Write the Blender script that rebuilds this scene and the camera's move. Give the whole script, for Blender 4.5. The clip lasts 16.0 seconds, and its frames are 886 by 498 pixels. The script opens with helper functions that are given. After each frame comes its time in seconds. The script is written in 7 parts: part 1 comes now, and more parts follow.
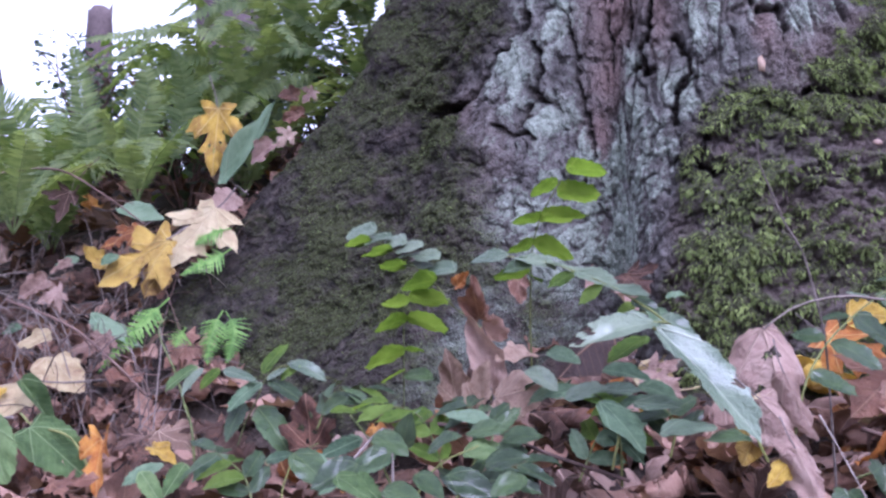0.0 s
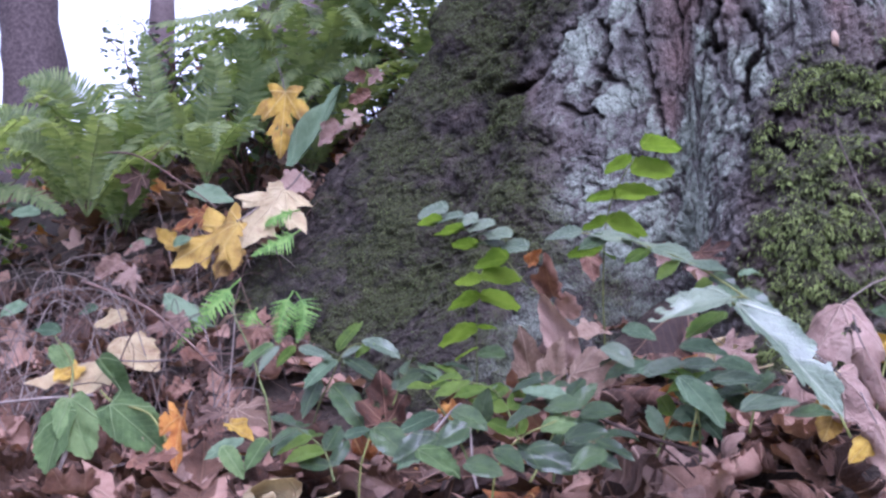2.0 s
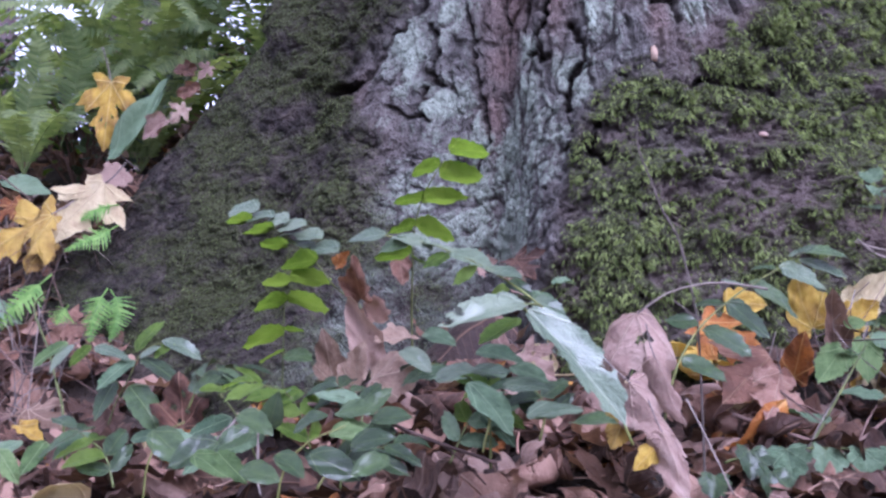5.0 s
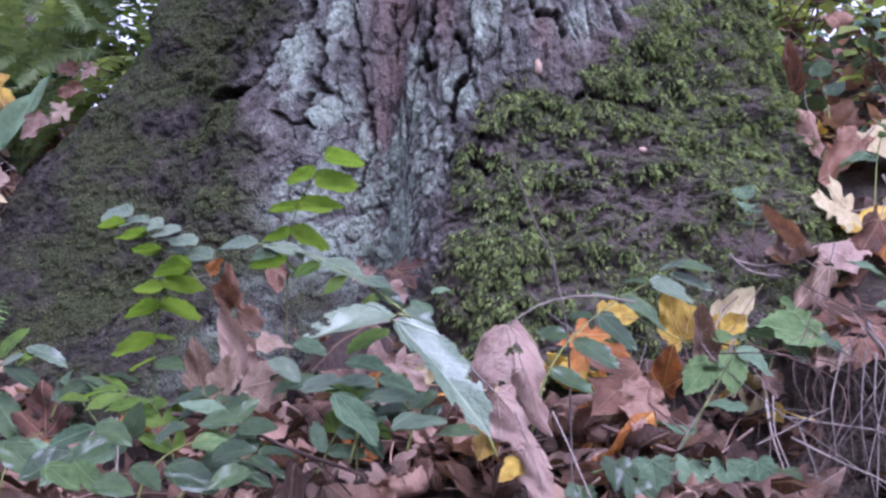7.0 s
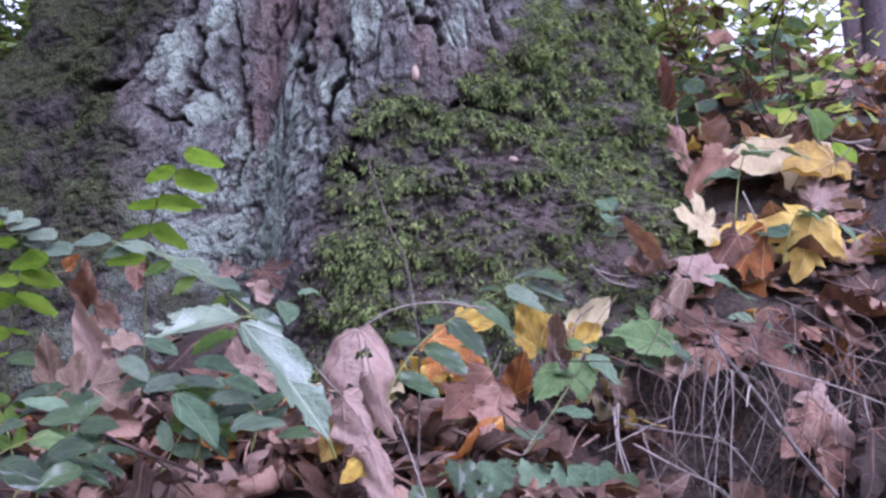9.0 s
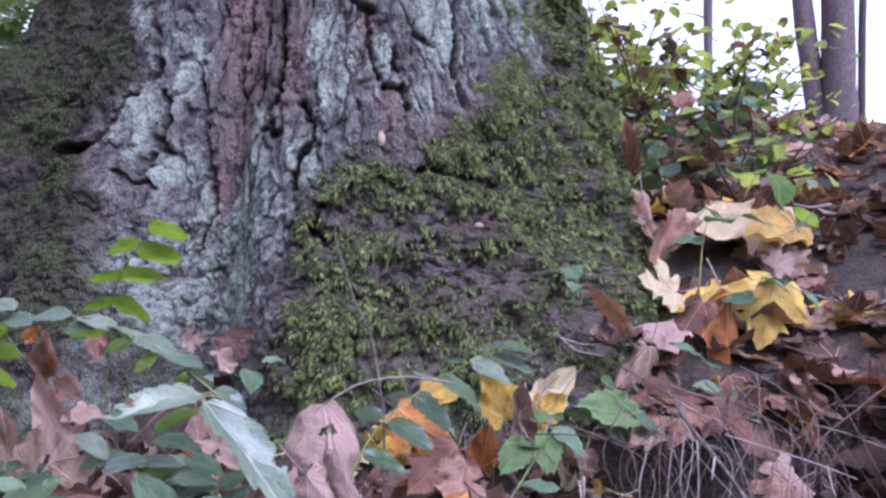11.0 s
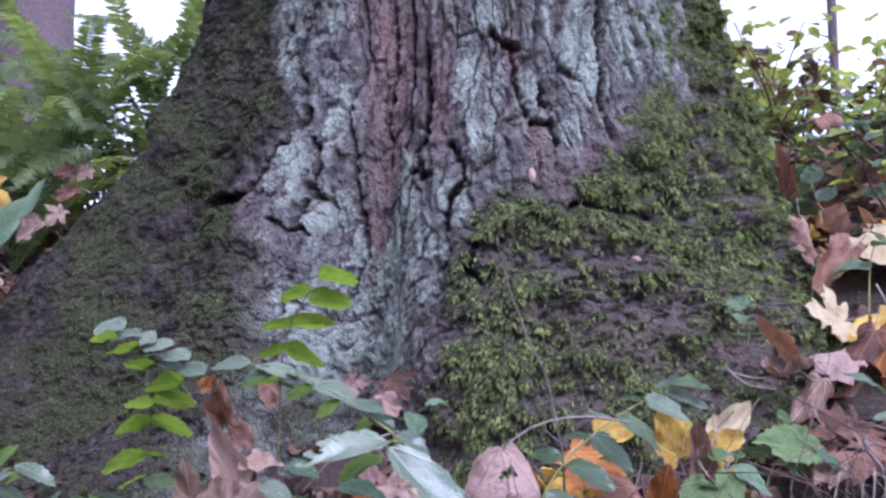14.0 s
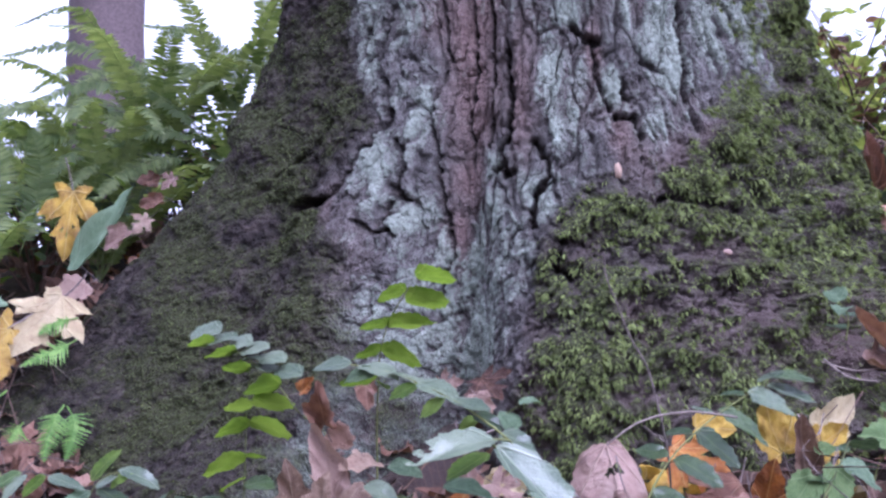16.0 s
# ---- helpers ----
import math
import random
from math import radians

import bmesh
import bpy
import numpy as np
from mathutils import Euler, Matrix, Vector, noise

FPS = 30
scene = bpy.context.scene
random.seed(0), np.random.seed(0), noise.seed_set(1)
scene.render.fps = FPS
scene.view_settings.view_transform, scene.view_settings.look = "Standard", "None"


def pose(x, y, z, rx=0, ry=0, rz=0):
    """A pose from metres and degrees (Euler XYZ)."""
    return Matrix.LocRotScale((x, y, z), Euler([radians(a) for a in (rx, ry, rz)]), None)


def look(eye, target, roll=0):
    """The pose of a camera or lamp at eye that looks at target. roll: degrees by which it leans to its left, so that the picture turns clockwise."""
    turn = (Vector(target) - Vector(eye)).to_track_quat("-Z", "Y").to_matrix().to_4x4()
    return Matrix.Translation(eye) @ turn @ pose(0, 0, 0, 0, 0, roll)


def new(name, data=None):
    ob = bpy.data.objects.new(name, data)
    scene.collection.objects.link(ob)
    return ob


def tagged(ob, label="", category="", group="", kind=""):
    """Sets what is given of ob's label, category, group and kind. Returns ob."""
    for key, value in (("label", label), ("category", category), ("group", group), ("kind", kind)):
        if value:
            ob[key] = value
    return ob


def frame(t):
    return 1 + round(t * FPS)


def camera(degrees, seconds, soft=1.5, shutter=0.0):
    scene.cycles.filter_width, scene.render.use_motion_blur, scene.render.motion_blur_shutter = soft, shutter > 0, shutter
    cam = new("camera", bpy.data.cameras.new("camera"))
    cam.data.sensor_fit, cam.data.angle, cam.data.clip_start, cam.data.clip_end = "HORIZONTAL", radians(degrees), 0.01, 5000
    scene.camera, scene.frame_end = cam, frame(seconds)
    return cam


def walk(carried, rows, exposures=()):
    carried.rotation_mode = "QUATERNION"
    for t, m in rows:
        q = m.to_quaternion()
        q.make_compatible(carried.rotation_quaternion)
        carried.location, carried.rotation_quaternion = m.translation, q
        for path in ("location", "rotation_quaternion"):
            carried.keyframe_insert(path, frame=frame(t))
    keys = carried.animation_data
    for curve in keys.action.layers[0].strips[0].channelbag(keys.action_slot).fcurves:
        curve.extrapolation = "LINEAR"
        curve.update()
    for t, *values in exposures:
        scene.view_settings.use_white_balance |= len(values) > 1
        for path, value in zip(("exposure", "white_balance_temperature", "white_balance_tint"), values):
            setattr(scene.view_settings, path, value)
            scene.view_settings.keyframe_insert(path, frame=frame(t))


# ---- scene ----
cam = camera(42.5, 16.0, soft=2.6)
PATH = [
    (0, (0.013, -0.209, 0.596), (-0.019, 1.784, 0.759), -1.2),
    (0.5, (-0.01, -0.217, 0.599), (-0.097, 1.774, 0.77), -1.4),
    (1, (-0.025, -0.226, 0.6), (-0.156, 1.762, 0.774), -1.7),
    (1.5, (-0.022, -0.227, 0.599), (-0.159, 1.762, 0.763), -1.6),
    (2, (-0.014, -0.219, 0.586), (-0.146, 1.771, 0.723), -1.3),
    (2.5, (0.003, -0.209, 0.578), (-0.09, 1.785, 0.697), -1.0),
    (3, (0.021, -0.199, 0.579), (-0.024, 1.796, 0.703), -0.8),
    (3.5, (0.037, -0.193, 0.581), (0.031, 1.803, 0.714), -0.6),
    (4, (0.048, -0.191, 0.58), (0.076, 1.805, 0.715), -0.5),
    (6.5, (0.103, -0.182, 0.589), (0.353, 1.797, 0.743), 0.3),
    (7, (0.114, -0.186, 0.588), (0.398, 1.787, 0.742), 0.4),
    (7.5, (0.132, -0.194, 0.59), (0.456, 1.774, 0.746), 0.8),
    (8, (0.154, -0.209, 0.594), (0.524, 1.751, 0.749), 1.2),
    (8.5, (0.172, -0.219, 0.595), (0.58, 1.732, 0.752), 1.4),
    (9, (0.187, -0.229, 0.599), (0.629, 1.715, 0.752), 1.8),
    (9.2, (0.193, -0.233, 0.602), (0.652, 1.708, 0.756), 2.0),
    (11.3, (0.181, -0.226, 0.641), (0.677, 1.696, 0.891), 1.8),
    (11.5, (0.177, -0.221, 0.64), (0.66, 1.703, 0.895), 1.7),
    (12, (0.169, -0.21, 0.636), (0.614, 1.723, 0.896), 1.3),
    (12.5, (0.157, -0.204, 0.636), (0.56, 1.736, 0.905), 1.0),
    (13, (0.143, -0.196, 0.636), (0.506, 1.751, 0.91), 0.6),
    (13.5, (0.128, -0.191, 0.64), (0.448, 1.763, 0.923), 0.5),
    (14, (0.114, -0.189, 0.643), (0.404, 1.768, 0.941), 0.5),
    (14.5, (0.102, -0.186, 0.644), (0.365, 1.773, 0.949), 0.4),
    (15, (0.093, -0.18, 0.64), (0.332, 1.782, 0.942), 0.1),
    (15.5, (0.081, -0.175, 0.638), (0.289, 1.792, 0.939), -0.0),
    (16, (0.066, -0.172, 0.637), (0.245, 1.797, 0.939), -0.4),
]
walk(cam, [(t, look(eye, target, roll)) for t, eye, target, roll in PATH], exposures=[(0, 1.78, 5060, 38), (16, 1.78, 5060, 38)])

# ---------------------------------------------------------------- light
world = bpy.data.worlds.new("world")
scene.world = world
world.use_nodes = True
wn = world.node_tree.nodes
sky = wn.new("ShaderNodeTexSky")
sky.sky_type, sky.sun_disc = "NISHITA", False
sky.sun_elevation, sky.sun_rotation = radians(55), radians(155)
sky.air_density, sky.dust_density, sky.ozone_density = 1.0, 4.0, 1.0
cloud = wn.new("ShaderNodeHueSaturation")
cloud.inputs["Saturation"].default_value = 0.12
world.node_tree.links.new(sky.outputs[0], cloud.inputs["Color"])
world.node_tree.links.new(cloud.outputs[0], wn["Background"].inputs[0])
wn["Background"].inputs[1].default_value = 0.15
sun_data = bpy.data.lights.new("sun", "SUN")
sun_data.energy, sun_data.angle, sun_data.color = 0.6, radians(30), (1.0, 0.96, 0.9)
sun = new("sun", sun_data)
sun.matrix_world = look((3.0, -2.2, 8.6), (0.7, 2.6, 0.6))

# ---------------------------------------------------------------- numbers for noise
def lattice(ix, iy, iz, seed):
    h = (ix.astype(np.int64) * 374761393 + iy.astype(np.int64) * 668265263 + iz.astype(np.int64) * 2147483647 + seed * 974711) & 0xFFFFFFFF
    h = ((h ^ (h >> 13)) * 1274126177) & 0xFFFFFFFF
    h = ((h ^ (h >> 16)) * 2246822519) & 0xFFFFFFFF
    return ((h ^ (h >> 15)) & 0xFFFFFF) / 8388607.5 - 1.0


def vnoise(x, y, z=0.0, seed=0):
    """Smooth noise from -1 to 1 over arrays."""
    x, y, z = np.broadcast_arrays(np.asarray(x, float), np.asarray(y, float), np.asarray(z, float))
    fx, fy, fz = np.floor(x), np.floor(y), np.floor(z)
    tx, ty, tz = x - fx, y - fy, z - fz
    tx, ty, tz = tx * tx * (3 - 2 * tx), ty * ty * (3 - 2 * ty), tz * tz * (3 - 2 * tz)
    total = 0.0
    for i in (0, 1):
        for j in (0, 1):
            for k in (0, 1):
                w = (tx if i else 1 - tx) * (ty if j else 1 - ty) * (tz if k else 1 - tz)
                total = total + w * lattice(fx + i, fy + j, fz + k, seed)
    return total


def fbm(x, y, z=0.0, seed=0, octaves=3):
    total, a = 0.0, 1.0
    for o in range(octaves):
        total = total + a * vnoise(np.asarray(x) * 2 ** o, np.asarray(y) * 2 ** o, np.asarray(z) * 2 ** o, seed + 17 * o)
        a *= 0.5
    return total


def cells(x, y, z=0.0, seed=0):
    """Cell noise: distance to the nearest point, gap to the next one, and a number for each cell."""
    x, y, z = np.broadcast_arrays(np.asarray(x, float), np.asarray(y, float), np.asarray(z, float))
    fx, fy, fz = np.floor(x), np.floor(y), np.floor(z)
    f1, f2, num = np.full(x.shape, 9.0), np.full(x.shape, 9.0), np.zeros(x.shape)
    for i in (-1, 0, 1):
        for j in (-1, 0, 1):
            for k in ((-1, 0, 1) if np.ptp(z) > 0 else (0,)):
                cx, cy, cz = fx + i, fy + j, fz + k
                px, py, pz = (0.5 + 0.45 * lattice(cx, cy, cz, seed + s) for s in (1, 2, 3))
                d = np.sqrt((cx + px - x) ** 2 + (cy + py - y) ** 2 + (0.0 if np.ptp(z) == 0 else (cz + pz - z) ** 2))
                near = d < f1
                f2 = np.where(near, f1, np.minimum(f2, d))
                num = np.where(near, lattice(cx, cy, cz, seed + 9), num)
                f1 = np.where(near, d, f1)
    return f1, f2 - f1, num


def smooth(a, b, v):
    t = np.clip((v - a) / (b - a), 0, 1)
    return t * t * (3 - 2 * t)


# ---------------------------------------------------------------- materials
def material(name, rough=0.8, spec=0.3):
    m = bpy.data.materials.new(name)
    m.use_nodes = True
    b = m.node_tree.nodes["Principled BSDF"]
    b.inputs["Roughness"].default_value = rough
    b.inputs["Specular IOR Level"].default_value = spec
    return m, m.node_tree.nodes, m.node_tree.links, b


def math_node(nodes, links, op, a, b=None, clamp=False):
    n = nodes.new("ShaderNodeMath")
    n.operation, n.use_clamp = op, clamp
    for slot, v in enumerate((a, b)):
        if v is None:
            continue
        if isinstance(v, (int, float)):
            n.inputs[slot].default_value = v
        else:
            links.new(v, n.inputs[slot])
    return n.outputs[0]


def noise_node(nodes, links, coord, scale, detail=3.0, rough=0.6):
    n = nodes.new("ShaderNodeTexNoise")
    n.inputs["Scale"].default_value, n.inputs["Detail"].default_value, n.inputs["Roughness"].default_value = scale, detail, rough
    links.new(coord, n.inputs["Vector"])
    return n.outputs["Fac"]


def ramp_node(nodes, links, fac, stops):
    n = nodes.new("ShaderNodeValToRGB")
    while len(n.color_ramp.elements) < len(stops):
        n.color_ramp.elements.new(0.5)
    for e, (p, c) in zip(n.color_ramp.elements, stops):
        e.position, e.color = p, (*c, 1)
    links.new(fac, n.inputs[0])
    return n.outputs[0]


def mix_node(nodes, links, fac, a, b, kind="MIX"):
    n = nodes.new("ShaderNodeMix")
    n.data_type, n.blend_type = "RGBA", kind
    for slot, v in ((0, fac), (6, a), (7, b)):
        if isinstance(v, (int, float)):
            n.inputs[slot].default_value = v
        elif isinstance(v, tuple):
            n.inputs[slot].default_value = (*v, 1)
        else:
            links.new(v, n.inputs[slot])
    return n.outputs[2]


def bump_node(nodes, links, bsdf, height, strength, distance):
    n = nodes.new("ShaderNodeBump")
    n.inputs["Strength"].default_value, n.inputs["Distance"].default_value = strength, distance
    links.new(height, n.inputs["Height"])
    links.new(n.outputs[0], bsdf.inputs["Normal"])


def coords(nodes, which="Object"):
    return nodes.new("ShaderNodeTexCoord").outputs[which]


def bark_material():
    """Fissured fir bark; the cover attribute says where moss, lichen, bare red bark and painted shade lie."""
    m, n, l, b = material("bark", 0.9, 0.2)
    c = coords(n)
    att = n.new("ShaderNodeVertexColor")
    att.layer_name = "cover"
    sep = n.new("ShaderNodeSeparateColor")
    l.new(att.outputs[0], sep.inputs[0])
    fine, mid = noise_node(n, l, c, 160, 4), noise_node(n, l, c, 30, 4)
    bark = ramp_node(n, l, mid, [(0.3, (0.046, 0.042, 0.038)), (0.5, (0.108, 0.100, 0.091)), (0.7, (0.195, 0.185, 0.168))])
    red = ramp_node(n, l, fine, [(0.3, (0.13, 0.085, 0.074)), (0.55, (0.215, 0.15, 0.133)), (0.75, (0.30, 0.235, 0.215))])
    lichen = ramp_node(n, l, noise_node(n, l, c, 70, 5), [(0.3, (0.165, 0.19, 0.150)), (0.5, (0.265, 0.305, 0.240)), (0.7, (0.385, 0.430, 0.350))])
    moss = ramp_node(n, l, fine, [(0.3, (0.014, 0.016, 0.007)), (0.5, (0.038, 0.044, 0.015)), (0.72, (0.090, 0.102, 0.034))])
    # Grimy root bark, darkened further: shade on roots and in cracks painted in.
    soiled_shaded = ramp_node(n, l, mid, [(0.3, (0.012, 0.0095, 0.008)), (0.5, (0.030, 0.0235, 0.020)), (0.7, (0.080, 0.062, 0.053))])
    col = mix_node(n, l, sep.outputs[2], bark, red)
    col = mix_node(n, l, att.outputs["Alpha"], col, soiled_shaded)
    edge = math_node(n, l, "SUBTRACT", fine, 0.5)
    edge = math_node(n, l, "MULTIPLY", edge, 1.0)
    for k, tint in ((1, lichen), (0, moss)):
        f = math_node(n, l, "ADD", sep.outputs[k], edge)
        f = math_node(n, l, "SUBTRACT", f, 0.28)
        f = math_node(n, l, "MULTIPLY", math_node(n, l, "MULTIPLY", f, 1.8, True), 0.88)
        col = mix_node(n, l, f, col, tint)
    l.new(col, b.inputs["Base Color"])
    vor = n.new("ShaderNodeTexVoronoi")
    vor.feature = "DISTANCE_TO_EDGE"
    stretch = n.new("ShaderNodeMapping")
    stretch.inputs["Scale"].default_value = (110, 110, 60)
    l.new(c, stretch.inputs[0])
    l.new(stretch.outputs[0], vor.inputs["Vector"])
    vor.inputs["Scale"].default_value = 1.0
    flakes = math_node(n, l, "MULTIPLY", vor.outputs["Distance"], 1.2, True)
    h = math_node(n, l, "ADD", math_node(n, l, "ADD", fine, mid), math_node(n, l, "MULTIPLY", flakes, 0.6))
    bump_node(n, l, b, h, 1.0, 0.014)
    return m


def earth_material():
    m, n, l, b = material("dark_earth", 0.95, 0.2)
    c = coords(n)
    a, f = noise_node(n, l, c, 9, 5), noise_node(n, l, c, 90, 4)
    col = ramp_node(n, l, a, [(0.3, (0.015, 0.011, 0.009)), (0.5, (0.036, 0.027, 0.021)), (0.7, (0.075, 0.055, 0.042))])
    col = mix_node(n, l, 0.5, col, ramp_node(n, l, f, [(0.35, (0.015, 0.012, 0.010)), (0.65, (0.09, 0.068, 0.053))]))
    l.new(col, b.inputs["Base Color"])
    bump_node(n, l, b, f, 0.9, 0.03)
    return m


def leaf_material(name, dark, mid, light, vein, spots=0.5, rough=0.55, spec=0.35, glow=0.25, spread=0.5, coat=0.0):
    """A dry or living leaf: blotches, midrib and side veins, and light that comes through from behind."""
    m, n, l, b = material(name, rough, spec)
    uv = coords(n, "UV")
    info, geo = n.new("ShaderNodeObjectInfo"), n.new("ShaderNodeNewGeometry")
    chance = math_node(n, l, "FRACT", math_node(n, l, "ADD", info.outputs["Random"], geo.outputs["Random Per Island"]))
    shift = n.new("ShaderNodeVectorMath")
    shift.operation = "MULTIPLY_ADD"
    l.new(uv, shift.inputs[0])
    shift.inputs[1].default_value = (1, 1, 1)
    l.new(chance, shift.inputs[2])
    blot, fine = noise_node(n, l, shift.outputs[0], 3.5, 4), noise_node(n, l, shift.outputs[0], 28, 4)
    f = math_node(n, l, "ADD", blot, math_node(n, l, "MULTIPLY", math_node(n, l, "SUBTRACT", chance, 0.5), spread))
    col = ramp_node(n, l, f, [(0.25, dark), (0.5, mid), (0.75, light)])
    col = mix_node(n, l, math_node(n, l, "MULTIPLY", math_node(n, l, "GREATER_THAN", fine, 0.66), spots), col, dark)
    sep = n.new("ShaderNodeSeparateXYZ")
    l.new(uv, sep.inputs[0])
    near = None
    for deg in (0, 42, -42, 88, -88):
        s, k = math.sin(radians(deg)), math.cos(radians(deg))
        d = math_node(n, l, "ABSOLUTE", math_node(n, l, "SUBTRACT", math_node(n, l, "MULTIPLY", sep.outputs[0], k), math_node(n, l, "MULTIPLY", sep.outputs[1], s)))
        along = math_node(n, l, "ADD", math_node(n, l, "MULTIPLY", sep.outputs[0], s), math_node(n, l, "MULTIPLY", sep.outputs[1], k))
        d = math_node(n, l, "ADD", d, math_node(n, l, "MULTIPLY", math_node(n, l, "LESS_THAN", along, 0.0), 1.0))
        near = d if near is None else math_node(n, l, "MINIMUM", near, d)
    line = math_node(n, l, "MULTIPLY", math_node(n, l, "SUBTRACT", 0.016, near), 90, True)
    col = mix_node(n, l, math_node(n, l, "MULTIPLY", line, 0.7), col, vein)
    side = math_node(n, l, "SUBTRACT", sep.outputs[1], math_node(n, l, "MULTIPLY", math_node(n, l, "ABSOLUTE", sep.outputs[0]), 0.8))
    side = math_node(n, l, "ABSOLUTE", math_node(n, l, "SUBTRACT", math_node(n, l, "FRACT", math_node(n, l, "MULTIPLY", side, 9.0)), 0.5))
    side = math_node(n, l, "LESS_THAN", side, 0.045)
    col = mix_node(n, l, math_node(n, l, "MULTIPLY", side, 0.22), col, vein)
    big = noise_node(n, l, shift.outputs[0], 1.6, 5, 0.7)
    stain = math_node(n, l, "MULTIPLY", math_node(n, l, "SUBTRACT", big, 0.5), 4.0, True)
    col = mix_node(n, l, math_node(n, l, "MULTIPLY", stain, 0.75 * spots + 0.1), col, dark)
    l.new(col, b.inputs["Base Color"])
    crease = noise_node(n, l, shift.outputs[0], 11, 5, 0.65)
    l.new(math_node(n, l, "ADD", math_node(n, l, "MULTIPLY", blot, 0.25), rough - 0.12), b.inputs["Roughness"])
    bump_node(n, l, b, math_node(n, l, "ADD", math_node(n, l, "ADD", fine, math_node(n, l, "MULTIPLY", crease, 2.0)), line), 0.75, 0.006)
    if coat:
        b.inputs["Coat Weight"].default_value, b.inputs["Coat Roughness"].default_value = coat, 0.16
    thin = n.new("ShaderNodeBsdfTranslucent")
    l.new(mix_node(n, l, 1.0, col, (1.0, 0.95, 0.6), "MULTIPLY"), thin.inputs[0])
    mix = n.new("ShaderNodeMixShader")
    mix.inputs[0].default_value = glow
    l.new(b.outputs[0], mix.inputs[1])
    l.new(thin.outputs[0], mix.inputs[2])
    l.new(mix.outputs[0], n["Material Output"].inputs[0])
    return m


def green_material(name, dark, light, rough, spec, glow, scale=40.0, island=0.5):
    m, n, l, b = material(name, rough, spec)
    info = n.new("ShaderNodeObjectInfo")
    c = coords(n)
    geo = n.new("ShaderNodeNewGeometry")
    f = noise_node(n, l, c, scale, 3)
    f = math_node(n, l, "ADD", f, math_node(n, l, "MULTIPLY", math_node(n, l, "SUBTRACT", info.outputs["Random"], 0.5), 0.4))
    f = math_node(n, l, "ADD", f, math_node(n, l, "MULTIPLY", math_node(n, l, "SUBTRACT", geo.outputs["Random Per Island"], 0.5), island))
    col = ramp_node(n, l, f, [(0.25, dark), (0.75, light)])
    l.new(col, b.inputs["Base Color"])
    bump_node(n, l, b, noise_node(n, l, c, scale * 4, 2), 0.3, 0.003)
    thin = n.new("ShaderNodeBsdfTranslucent")
    l.new(mix_node(n, l, 1.0, col, (1.0, 1.0, 0.45), "MULTIPLY"), thin.inputs[0])
    mix = n.new("ShaderNodeMixShader")
    mix.inputs[0].default_value = glow
    l.new(b.outputs[0], mix.inputs[1])
    l.new(thin.outputs[0], mix.inputs[2])
    l.new(mix.outputs[0], n["Material Output"].inputs[0])
    return m


def stick_material(name, dark, light, rough=0.8):
    m, n, l, b = material(name, rough, 0.25)
    info = n.new("ShaderNodeObjectInfo")
    f = math_node(n, l, "ADD", noise_node(n, l, coords(n), 45, 4), math_node(n, l, "MULTIPLY", math_node(n, l, "SUBTRACT", info.outputs["Random"], 0.5), 0.5))
    l.new(ramp_node(n, l, f, [(0.25, dark), (0.75, light)]), b.inputs["Base Color"])
    bump_node(n, l, b, noise_node(n, l, coords(n), 220, 3), 0.5, 0.003)
    return m


BARK, EARTH = bark_material(), earth_material()
FAR_BARK = stick_material("far_bark", (0.04, 0.029, 0.029), (0.13, 0.098, 0.095))
BROWN = leaf_material("brown_leaf", (0.065, 0.033, 0.021), (0.215, 0.110, 0.074), (0.365, 0.22, 0.160), (0.42, 0.28, 0.20), spread=0.95)
PINK = leaf_material("pinkish_leaf", (0.080, 0.045, 0.032), (0.225, 0.138, 0.104), (0.345, 0.235, 0.185), (0.40, 0.28, 0.22), spread=0.7)
TAN = leaf_material("tan_leaf", (0.17, 0.105, 0.07), (0.37, 0.255, 0.18), (0.50, 0.375, 0.28), (0.50, 0.38, 0.28), spread=0.5)
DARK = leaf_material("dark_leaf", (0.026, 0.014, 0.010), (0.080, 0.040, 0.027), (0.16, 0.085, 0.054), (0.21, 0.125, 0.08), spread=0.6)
ORANGE = leaf_material("orange_leaf", (0.15, 0.05, 0.015), (0.40, 0.145, 0.03), (0.60, 0.30, 0.06), (0.60, 0.36, 0.13))
YELLOW = leaf_material("yellow_leaf", (0.18, 0.09, 0.03), (0.50, 0.325, 0.045), (0.66, 0.485, 0.10), (0.60, 0.45, 0.17), spots=0.35, spread=0.12)
PALE = leaf_material("pale_leaf", (0.28, 0.19, 0.10), (0.46, 0.375, 0.205), (0.56, 0.48, 0.29), (0.50, 0.41, 0.24), spots=0.35, spread=0.3)
GRAPE = leaf_material("glossy_green_leaf", (0.018, 0.038, 0.012), (0.036, 0.070, 0.022), (0.068, 0.115, 0.036), (0.13, 0.18, 0.07), spots=0.25, rough=0.38, spec=0.5, glow=0.25, coat=0.35)
LIME = leaf_material("light_green_leaf", (0.08, 0.15, 0.022), (0.14, 0.235, 0.034), (0.21, 0.32, 0.06), (0.24, 0.35, 0.09), spots=0.12, rough=0.4, spec=0.45, glow=0.6)
BLUEGREEN = leaf_material("dull_green_leaf", (0.045, 0.082, 0.042), (0.105, 0.165, 0.088), (0.185, 0.26, 0.155), (0.21, 0.28, 0.17), spots=0.3, rough=0.6, spec=0.3, glow=0.25)
# Brighter than LIME for far shrubs: daylight on them is put into the colour.
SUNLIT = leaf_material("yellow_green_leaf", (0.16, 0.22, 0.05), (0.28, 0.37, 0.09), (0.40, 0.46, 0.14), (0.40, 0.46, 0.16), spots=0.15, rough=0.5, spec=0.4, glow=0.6)
